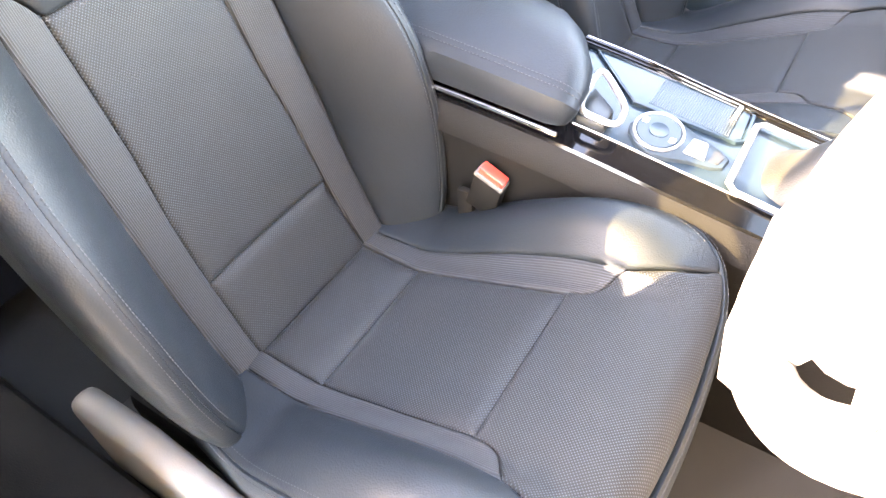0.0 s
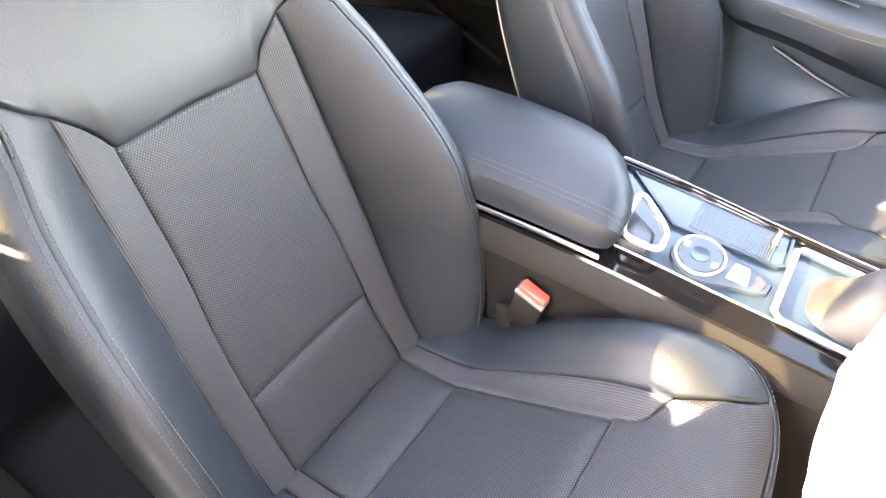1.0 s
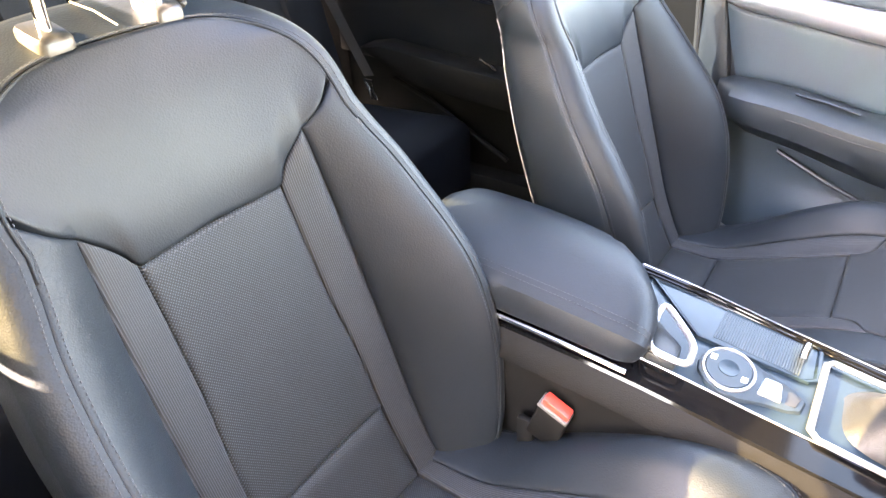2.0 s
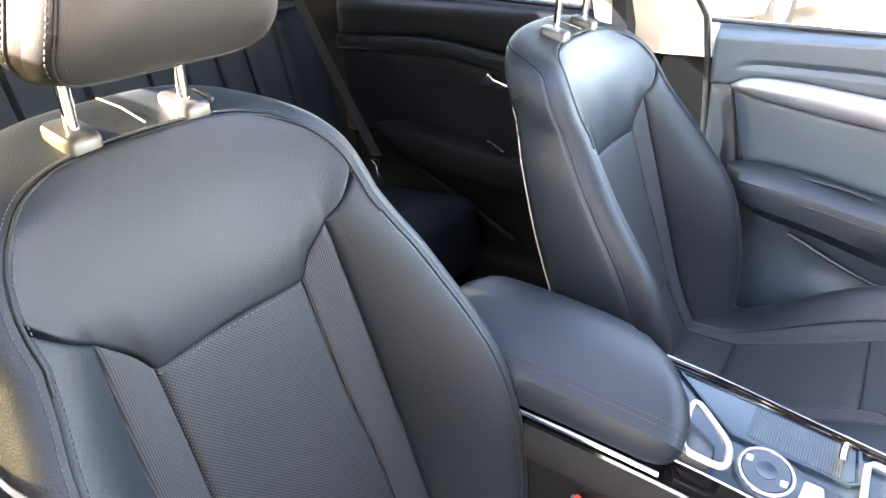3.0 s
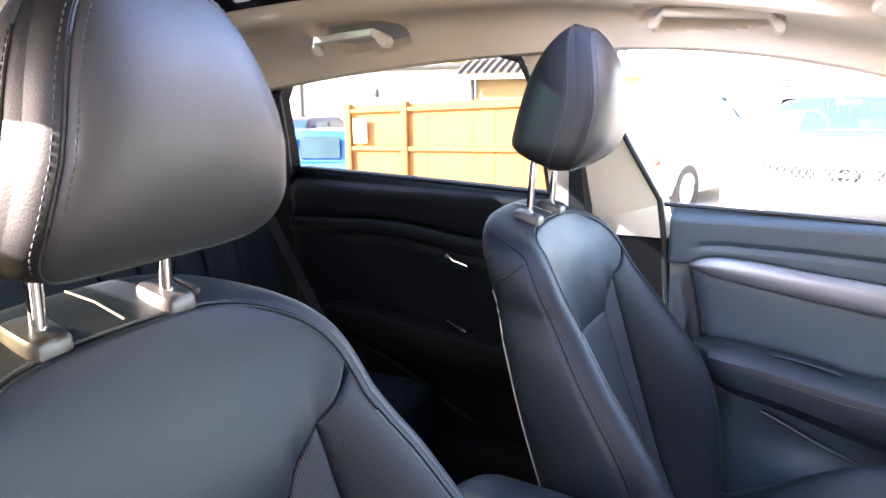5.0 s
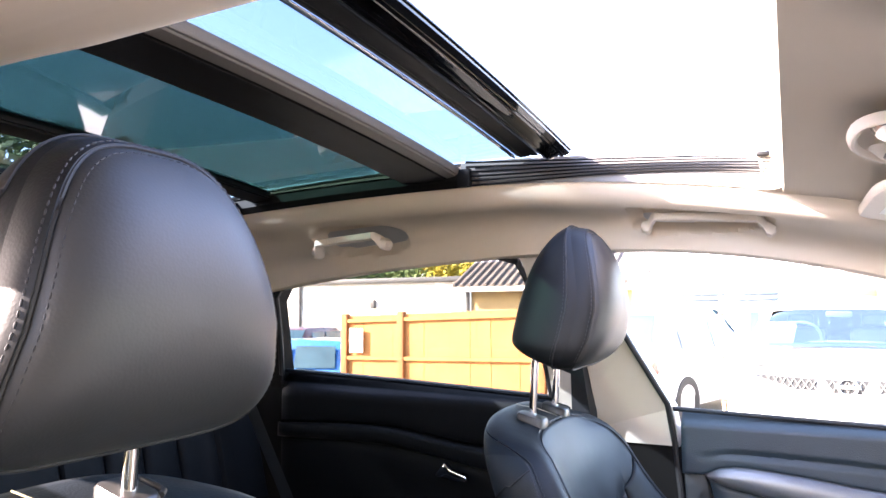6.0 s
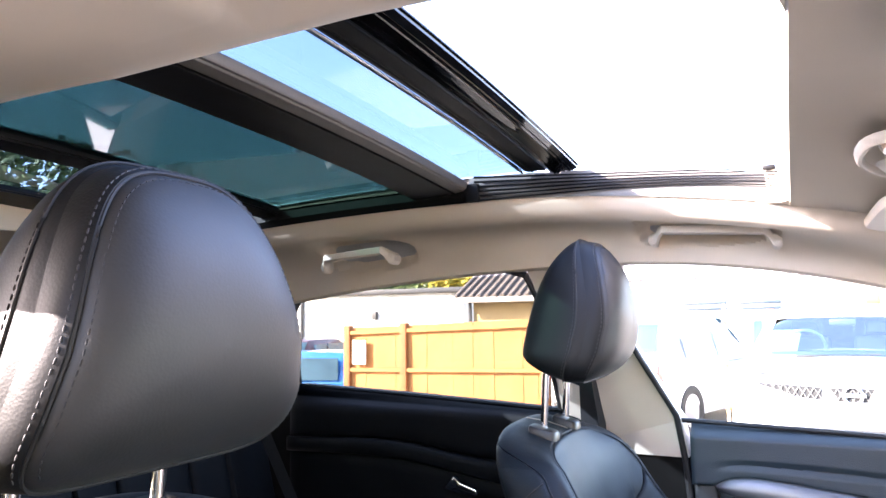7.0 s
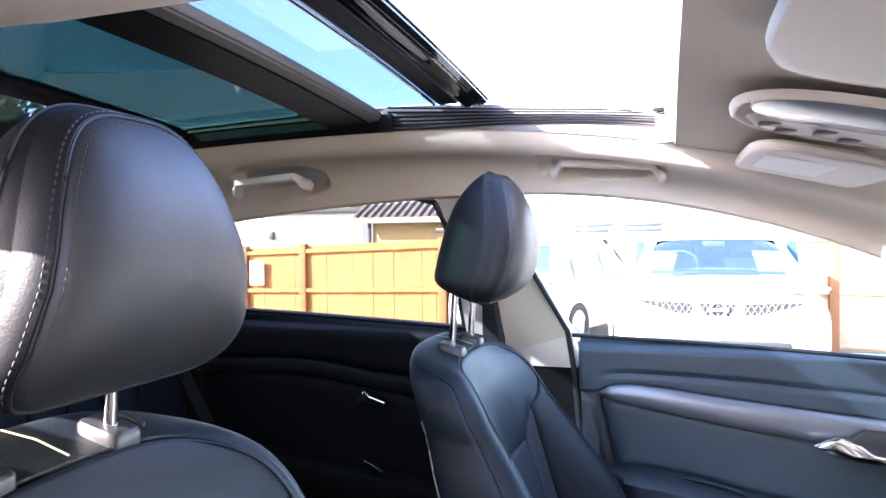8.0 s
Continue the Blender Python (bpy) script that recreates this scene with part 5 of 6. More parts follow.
part("tray_knob", tube([(0.419, -0.010, CZ(0.42) + 0.010), (0.419, 0.004, CZ(0.42) + 0.011), (0.420, 0.020, CZ(0.42) + 0.010)], 0.0052, 12), CHROME, console, "chrome cover pull")
corners = [Vector((0.257, -0.034, 0.668)), Vector((0.312, -0.084, 0.656)), Vector((0.315, -0.122, 0.654)), Vector((0.265, -0.123, 0.662))]
u = []
for k in range(4):
    p, c, q = corners[k - 1], corners[k], corners[(k + 1) % 4]
    p, q = c.lerp(p, 0.3), c.lerp(q, 0.3)
    u += [p * (1 - t) ** 2 + c * 2 * t * (1 - t) + q * t * t for t in (0, 0.25, 0.5, 0.75, 1)]
part("latch_frame", tube(u + u[:2], 0.0045, 10, flat=0.8), SILVER, console, "satin silver armrest latch frame")
part("latch", prism([(0.258, -0.050), (0.298, -0.084), (0.300, -0.116), (0.262, -0.116)], "z", CZ(0.28) - 0.004, CZ(0.28) + 0.014, 0.005), PLASTIC, console, "black armrest latch")
dz = lambda x: CZ(x) + 0.0
DX, DY = 0.351, -0.072
pod = [(0.318, -0.076), (0.322, -0.055), (0.334, -0.038), (0.352, -0.033), (0.372, -0.040), (0.392, -0.048), (0.420, -0.056), (0.434, -0.066), (0.432, -0.084), (0.420, -0.092), (0.395, -0.098), (0.372, -0.108), (0.352, -0.112), (0.334, -0.105), (0.322, -0.092)]
part("switch_pod", grid([[Vector((lerp(0.37, x, k), lerp(-0.073, y, k), dz(lerp(0.37, x, k)) + h)) for x, y in pod] for k, h in ((1.03, -0.004), (1.0, 0.001), (0.95, 0.0022), (0.0, 0.0020))], closed_u=True), PODBLUE, console, "dark blue-grey switch panel")
part("dial_ring", tube([(DX + 0.0285 * math.cos(t), DY + 0.034 * math.sin(t), dz(DX + 0.0285 * math.cos(t)) + 0.0032) for t in (2 * math.pi * k / 48 for k in range(49))], 0.0021, 8), SILVER, console, "silver dial ring")
part("dial_plate", oval(DX, DY, 0.027, 0.0325, ((0, 0.0045), (0.93, 0.0045), (1.0, 0.0015)), dz, 2.0), PODBLUE, console, "blue-grey ring switch")
part("dial", oval(DX, DY, 0.0120, 0.0140, ((0, 0.0046), (0.80, 0.0049), (0.95, 0.0053), (1.0, 0.0040)), dz, 2.0), SKYGREY, console, "round centre button")
for ddx, ddy in ((0.0195, -0.008), (-0.0195, 0.008)):
    part("dial_mark", box(DX + ddx - 0.0035, DX + ddx + 0.0035, DY + ddy - 0.0045, DY + ddy + 0.0045, dz(DX + ddx) + 0.0042, dz(DX + ddx) + 0.0052, 0.0004, segs=1), PAPER, console, "pale printed mark")
part("brake_switch", prism([(0.386, -0.089), (0.389, -0.058), (0.408, -0.060), (0.412, -0.088)], "z", dz(0.40) - 0.002, dz(0.40) + 0.0062, 0.0025), SILVER, console, "silver parking brake switch")
part("switch_mark", oval(0.399, -0.074, 0.0052, 0.0062, ((0, 0.0072), (0.9, 0.0072), (1.0, 0.0050)), dz, 2.0), PAPER, console, "pale round mark")
# thin black plate drawn in place of a hollow beside the switch
part("switch_black_plate", prism([(0.412, -0.087), (0.410, -0.062), (0.422, -0.062), (0.430, -0.070), (0.427, -0.084)], "z", dz(0.42) - 0.004, dz(0.42) + 0.0028, 0.001), RUBBER, console)
frame_pts = [(0.445, 0.010), (0.452, 0.019), (0.58, 0.012), (0.63, 0.002), (0.640, -0.110), (0.60, -0.124), (0.456, -0.116), (0.446, -0.106)]
part("gear_frame", tube([(x, y, CZ(x) + 0.003) for x, y in frame_pts + frame_pts[:2]], 0.0042, 8, flat=0.7), SILVER, console, "satin silver gear surround")
boot = []
for j in range(19):
    q = j / 18
    sc = lerp(0.84, 0.20, ease(q) ** 0.75)
    fold = 0.055 * math.sin(q * math.pi * 3.3) * (1 - q)
    row = []
    for k in range(40):
        t = 2 * math.pi * k / 40
        m = sc + fold * (0.6 + 0.5 * math.sin(t + 0.8)) + 0.02 * math.sin(4 * t + 5 * q) * (1 - q) * q * 2
        row.append(Vector((0.543 + 0.030 * q + 0.090 * m * math.copysign(abs(math.cos(t)) ** 0.6, math.cos(t)), -0.052 + 0.060 * m * math.copysign(abs(math.sin(t)) ** 0.6, math.sin(t)), CZ(0.543) + 0.004 + 0.095 * q ** 1.15 + 0.006 * math.sin(q * 9 + t))))
    boot.append(row)
part("gaiter", grid(boot, closed_u=True), GAITER, console, "creased grey leather gear gaiter")
knob = []
for r, z in ((0.012, 0.095), (0.016, 0.11), (0.024, 0.135), (0.027, 0.155), (0.024, 0.17), (0.014, 0.18), (0.0, 0.182)):
    knob.append([Vector((0.575 + r * math.cos(t) * 1.1, -0.052 + r * math.sin(t), CZ(0.56) + z)) for t in (2 * math.pi * k / 20 for k in range(20))])
part("gear_knob", grid(knob, closed_u=True), GLOSS, console, "glossy black gear knob")

# seat belt buckle
buckle = thing("belt_buckle", "black belt buckle with red release button", "belt buckle", base=(0.15, -0.175, 0.45))
part("stalk", box(0.135, 0.160, -0.184, -0.172, 0.44, 0.53, 0.005), DARKPLASTIC, buckle)
part("body", prism([(0.150, 0.515), (0.190, 0.500), (0.205, 0.556), (0.167, 0.573)], "y", -0.186, -0.166, 0.003), DARKPLASTIC, buckle, "black buckle body")
part("button_rim", prism([(0.164, 0.569), (0.204, 0.552), (0.2055, 0.558), (0.1665, 0.575)], "y", -0.187, -0.165, 0.0015), GREYPLASTIC, buckle, "grey rim")
part("button", prism([(0.168, 0.570), (0.203, 0.555), (0.2065, 0.566), (0.172, 0.582)], "y", -0.1845, -0.1675, 0.0025), RED, buckle, "red release button")

# ---- steering wheel ----
wheel = thing("steering_wheel", "leather steering wheel in full sun", "steering wheel", base=(0.565, -0.385, 0.80))
tilt = Matrix.Translation((0.598, -0.392, 0.925)) @ Matrix.Rotation(radians(28), 4, "Y")
ringpts = [tilt @ Vector((0, 0.170 * math.cos(t), 0.170 * math.sin(t))) for t in (2 * math.pi * k / 72 for k in range(73))]
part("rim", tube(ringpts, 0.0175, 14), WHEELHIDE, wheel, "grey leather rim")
hub = []
for sc, d in ((0.0, -0.050), (0.6, -0.046), (0.85, -0.038), (0.97, -0.022), (1.0, 0.0), (0.9, 0.03)):
    hub.append([tilt @ Vector((d, 0.141 * sc * math.copysign(abs(math.cos(t)) ** 0.95, math.cos(t)), 0.139 * sc * math.copysign(abs(math.sin(t)) ** 0.95, math.sin(t)))) for t in (2 * math.pi * k / 40 for k in range(40))])
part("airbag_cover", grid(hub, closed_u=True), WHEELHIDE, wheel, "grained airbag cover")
for a in (0, 180, 270):
    c, s_ = math.cos(radians(a)), math.sin(radians(a))
    rows = []
    for k in range(7):
        r = lerp(0.06, 0.168, k / 6)
        w = lerp(0.060, 0.066, k / 6) if a != 270 else lerp(0.070, 0.090, k / 6)
        rows.append([tilt @ Vector((d, c * r - s_ * q, s_ * r + c * q)) for q, d in ((-w, -0.012), (-w * 0.6, -0.020), (w * 0.6, -0.020), (w, -0.012), (w, 0.004), (-w, 0.004))])
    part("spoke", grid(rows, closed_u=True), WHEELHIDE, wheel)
part("column", tube([tilt @ Vector((0.01, 0, 0)), tilt @ Vector((0.20, 0, -0.0))], 0.05, 16), PLASTIC, wheel)

# ---- rear bench ----
bench = thing("rear_bench", "leather rear bench seat with fluted backrest, darkened for shade", "rear seat", base=(-0.8, 0, 0.3))
XB = table([(0.50, -0.86), (0.70, -0.915), (0.92, -0.975), (1.02, -1.01)])
bsurf = lambda p, q: (Vector((XB(q) + 0.012 * ease((abs(abs(p) - 0.33) - 0.13) / 0.06), p, q)), Vector((0.95, 0, 0.28)))
edges_ = [-0.66, -0.52, -0.42, -0.33, -0.24, -0.14, 0.0, 0.14, 0.24, 0.33, 0.42, 0.52, 0.66]
part("back_core", box(-1.06, -0.99, -0.67, 0.67, 0.40, 0.96, 0.03), SHADEHIDE, bench)
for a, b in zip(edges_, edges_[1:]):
    part("back_pad", pad(bsurf, lambda q: a, lambda q: b, lambda k: 0.50, lambda k: 0.985 - 0.02 * (1 if abs(a) > 0.5 or abs(b) > 0.5 else 0), 8, 14, sink=0.012, edge=0.022, skirt=0.05), SHADEHIDE, bench)
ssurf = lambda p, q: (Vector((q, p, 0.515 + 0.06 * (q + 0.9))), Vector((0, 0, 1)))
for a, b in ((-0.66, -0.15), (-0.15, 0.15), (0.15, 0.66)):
    part("cushion_pad", pad(ssurf, lambda q: a, lambda q: b, lambda k: -0.90, lambda k: -0.46, 20, 24, sink=0.06, edge=0.10, skirt=0.15), SHADEHIDE, bench)
rear_belt = thing("rear_seat_belt", "dark seat belt hanging beside the rear seat", "seat belt", base=(-0.8, 0.58, 0.6))
webbing = [[Vector((x - 0.022, y + 0.006, z - 0.006)), Vector((x, y - 0.001, z + 0.001)), Vector((x + 0.022, y - 0.006, z + 0.006))] for x, y, z in ((-0.985, 0.59, 1.06), (-0.924, 0.583, 0.966), (-0.875, 0.577, 0.890), (-0.824, 0.57, 0.814), (-0.755, 0.56, 0.715), (-0.690, 0.55, 0.623))]
part("webbing", grid(webbing, uv=[[(0.022 * k, 0.1 * j) for k in range(3)] for j in range(6)]), BELT, rear_belt)
part("tongue", tube([(-0.706, 0.549, 0.612), (-0.672, 0.540, 0.616), (-0.676, 0.541, 0.598), (-0.664, 0.540, 0.570), (-0.685, 0.546, 0.566), (-0.696, 0.548, 0.596), (-0.706, 0.549, 0.612)], 0.0035, 8), CHROME, rear_belt, "bright metal belt tongue")

# ---- outside ----
# concrete base raised to throw more light up into the cabin
ASPHALT = node_mat("pale_worn_concrete", (0.29, 0.272, 0.248), 0.9, bump=0.6, bump_scale=90, vary=0.25, vary_scale=0.6)
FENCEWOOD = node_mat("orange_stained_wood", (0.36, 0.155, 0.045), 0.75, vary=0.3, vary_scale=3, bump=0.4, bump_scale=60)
# sun glare on the wood is mixed into this paler base colour
SUNLITWOOD = node_mat("sunlit_orange_wood", (0.56, 0.38, 0.22), 0.8, vary=0.25, vary_scale=3, bump=0.4, bump_scale=60)
FENCEPOST = node_mat("stained_post", (0.27, 0.098, 0.028), 0.75, vary=0.25, vary_scale=4, bump=0.4, bump_scale=60)
RENDERED = node_mat("white_render", (0.60, 0.58, 0.545), 0.85, vary=0.08, vary_scale=0.8, bump=0.3, bump_scale=60)
YELLOWBRICK = node_mat("buff_brick", (0.34, 0.24, 0.12), 0.85, vary=0.2, vary_scale=2, bump=0.3, bump_scale=40)
ROOFTILE = node_mat("grey_brown_tile", (0.13, 0.105, 0.09), 0.85, vary=0.3, vary_scale=3, bump=0.4, bump_scale=30)
GUTTER = node_mat("dark_gutter", (0.05, 0.05, 0.055), 0.5)
DARKGLASS = node_mat("dark_window_glass", (0.03, 0.04, 0.05), 0.06, coat=0.5, vary=0.05, rough_vary=0.02)
LEAF = node_mat("green_leaves", (0.075, 0.115, 0.028), 0.7, vary=0.5, vary_scale=1.2)
YELLOWLEAF = node_mat("yellow_leaves", (0.30, 0.24, 0.020), 0.7, vary=0.4, vary_scale=1.2)
BARK = node_mat("grey_bark", (0.12, 0.10, 0.08), 0.9, bump=0.5, bump_scale=30)
WHITECAR = node_mat("white_car_paint", (0.60, 0.60, 0.60), 0.25, coat=0.6, vary=0.02)
BLUECAR = node_mat("bright_blue_car_paint", (0.012, 0.12, 0.36), 0.25, coat=0.6, vary=0.03)
REDCAR = node_mat("dark_red_car_paint", (0.10, 0.018, 0.012), 0.3, coat=0.5, vary=0.05)
# opaque glass: the sky's reflection is put into the blue base colour
WINDSCREEN = node_mat("sky_blue_opaque_glass", (0.030, 0.066, 0.090), 0.10, vary=0.35, vary_scale=2, rough_vary=0.02, spec=0.4)
# blue tint and raised mirror share stand for the reflected sky
CABINGLASS = pane_mat("blue_tinted_clear_glass", (0.42, 0.60, 0.72), 0.03, 0.30)
# opaque pale base stands for glare and a lit interior behind the glass
GLAREGLASS = node_mat("glare_pale_opaque_glass", (0.24, 0.28, 0.30), 0.12, vary=0.3, vary_scale=2, rough_vary=0.02, spec=0.4)
TYRE = node_mat("tyre_rubber", (0.02, 0.02, 0.02), 0.85)
ALLOY = node_mat("alloy_wheel", (0.45, 0.45, 0.46), 0.3, metal=0.8)
PLATE = node_mat("pale_number_plate", (0.70, 0.70, 0.66), 0.5, vary=0.02)
LAMPGLASS = node_mat("headlamp_lens", (0.45, 0.47, 0.50), 0.1, coat=0.5, metal=0.4)
REDLENS = node_mat("red_lamp_lens", (0.35, 0.02, 0.015), 0.15, coat=0.5)

ground_z = lambda x, y: 0.065 * max(min(x + 1.5, 0), -13) - 0.05 * min(max(y, 0), 5.4) - 0.012 * min(max(y - 5.4, 0), 6.6)
ground = part("ground", grid([[Vector((x, y, ground_z(x, y))) for x in (-400, -60, -20, -14.5, -8, -1.5, 0, 8, 20, 60, 400)] for y in (-400, -60, -10, 0, 1, 3, 5.4, 7, 9, 12, 30, 80, 400)]), ASPHALT)
tagged(ground, "pale worn concrete car park surface", "ground", kind="structure")


def build_fence(x_posts, y, top_left, top_right, label, base_z, wood=None):
    """Closeboard fence: posts, three rails to a bay and upright boards."""
    wood = wood or FENCEWOOD
    fence = thing("fence", label, "fence", "timber fences", base=(x_posts[0], y, base_z))
    x0, x1 = x_posts[0], x_posts[-1]
    top = lambda x: lerp(top_left, top_right, (x - x0) / (x1 - x0))
    for x in x_posts:
        part("post", box(x - 0.055, x + 0.055, y - 0.06, y + 0.06, base_z - 0.40, top(x) + 0.03, 0.012), FENCEPOST, fence)
    for a, b in zip(x_posts, x_posts[1:]):
        part("gravel_board", box(a + 0.05, b - 0.05, y - 0.01, y + 0.04, base_z - 0.40, base_z + 0.01, 0.01), GUTTER, fence, "dark gravel board")
        for f in (0.06, 0.50, 0.94):
            bm = prism([(a + 0.05, lerp(top(a), base_z, f) - 0.03), (b - 0.05, lerp(top(b), base_z, f) - 0.03), (b - 0.05, lerp(top(b), base_z, f) + 0.025), (a + 0.05, lerp(top(a), base_z, f) + 0.025)], "y", y - 0.045, y + 0.0)
            part("rail", bm, wood, fence, smooth=False)
    rng = random.Random(5)
    n = int((x1 - x0) / 0.105)
    for k in range(n):
        x = x0 + (k + 0.5) * (x1 - x0) / n
        w, lean = 0.052, rng.uniform(0, 0.008)
        bm = prism([(x - w, base_z), (x + w, base_z), (x + w, top(x) - 0.005 + rng.uniform(-0.006, 0.004)), (x - w, top(x) - 0.005 + rng.uniform(-0.006, 0.004))], "y", y + 0.004 + lean, y + 0.016 + lean)
        part("board", bm, wood, fence, smooth=False)
    return fence


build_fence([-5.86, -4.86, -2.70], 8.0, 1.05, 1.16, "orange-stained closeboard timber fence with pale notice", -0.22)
notice = thing("notice", "plain white notice fixed to the fence", "notice", base=(-5.62, 7.93, 0.68))
part("sheet", box(-5.74, -5.50, 7.925, 7.945, 0.50, 0.86, 0.003), PAPER, notice)
build_fence([0.02, 2.1, 4.30], 8.4, 1.20, 1.22, "pale sunlit timber fence behind the parked cars", -0.24, SUNLITWOOD)

# slim sign pole with rusty clamps and a block foot
pole = thing("sign_pole", "slim orange-brown pole with clamps on a block foot", "pole", base=(-0.48, 8.1, -0.30))
part("shaft", tube([(-0.48, 8.1, -0.20), (-0.475, 8.1, 0.5), (-0.47, 8.1, 1.30)], 0.020, 8), SUNLITWOOD, pole)
for z in (0.05, 0.55, 1.06):
    part("clamp", box(-0.505, -0.445, 8.07, 8.13, z, z + 0.035, 0.006), FENCEPOST, pole, "rusty clamp")
part("foot", box(-0.62, -0.32, 7.98, 8.22, -0.32, -0.17, 0.02), FENCEPOST, pole, "brown block foot")

# long white building with a flat roof edge
hall = thing("white_building", "long white rendered building with flat roof edge", "building", base=(-14, 21, -0.25))
part("wall", box(-26.0, -9.6, 20.0, 28.0, -1.30, 2.05, 0.02), RENDERED, hall)
part("roof", box(-26.2, -9.4, 19.8, 28.2, 2.05, 2.22, 0.03), GUTTER, hall, "dark flat roof edge")
part("downpipe", tube([(-16.4, 19.93, -1.25), (-16.4, 19.93, 2.05)], 0.06, 8), GUTTER, hall, "dark downpipe")
part("wall_lamp", box(-13.2, -13.0, 19.86, 20.0, 1.15, 1.45, 0.02), GUTTER, hall, "dark wall lamp")

bungalow = thing("bungalow", "buff brick bungalow with ribbed tile roof", "house", base=(-5.5, 16, -0.25))
part("wall", box(-6.85, 1.5, 14.8, 20.0, -0.80, 1.62, 0.02), YELLOWBRICK, bungalow)
roof_slab = part("roof", prism([(14.35, 1.58), (14.35, 1.68), (17.4, 3.1), (20.4, 1.68), (20.4, 1.58)], "x", -7.15, 1.8), ROOFTILE, bungalow, "grey tiled roof", smooth=False)
for k in range(44):
    x = -7.1 + 8.9 * k / 43
    part("tile_rib", tube([(x, 14.33, 1.70), (x, 15.9, 2.43), (x, 17.4, 3.13)], 0.045, 6), ROOFTILE, roof_slab)
part("gutter", tube([(-7.2, 14.28, 1.60), (1.9, 14.28, 1.60)], 0.06, 8), RENDERED, bungalow, "white gutter")
part("downpipe", tube([(-6.9, 14.72, 1.55), (-6.9, 14.72, -0.70)], 0.05, 8), GUTTER, bungalow, "dark downpipe")
win = part("window", box(-4.9, -3.6, 14.72, 14.82, 0.6, 1.30, 0.02), RENDERED, bungalow, "white window frame")
for k in range(3):
    part("pane", box(-4.82 + 0.42 * k, -4.46 + 0.42 * k, 14.70, 14.73, 0.68, 1.20, 0.004), DARKGLASS, win)
part("porch_roof", box(-5.0, -3.4, 14.3, 14.8, 1.30, 1.40, 0.02), GUTTER, bungalow, "dark porch roof")

terrace = thing("low_building", "pale building with tile roof and slot windows", "building", base=(4, 13, -0.25))
part("wall", box(-2.4, 14.0, 12.5, 18.0, -0.50, 1.75, 0.02), RENDERED, terrace)
# roof slopes take the white render colour so that they look sunlit
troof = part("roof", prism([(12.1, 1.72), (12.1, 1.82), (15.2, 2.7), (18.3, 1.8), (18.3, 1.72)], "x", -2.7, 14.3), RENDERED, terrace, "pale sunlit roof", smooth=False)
for k in range(90):
    x = -2.6 + 16.8 * k / 89
    part("tile_edge", box(x - 0.05, x + 0.05, 12.02, 12.14, 1.80, 1.86, 0.01, segs=1), ROOFTILE, troof)
for a, b in ((-1.55, -0.72), (-0.62, 0.15)):
    w_ = part("window", box(a, b, 12.42, 12.52, 1.22, 1.46, 0.01), RENDERED, terrace)
    part("pane", box(a + 0.05, b - 0.05, 12.40, 12.43, 1.35, 1.42, 0.003), DARKGLASS, w_)
    part("pane", box(a + 0.05, b - 0.05, 12.40, 12.43, 1.25, 1.32, 0.003), DARKGLASS, w_)
part("alarm_box", box(1.35, 1.55, 12.40, 12.5, 1.30, 1.48, 0.02), FENCEPOST, terrace, "orange-brown alarm box")


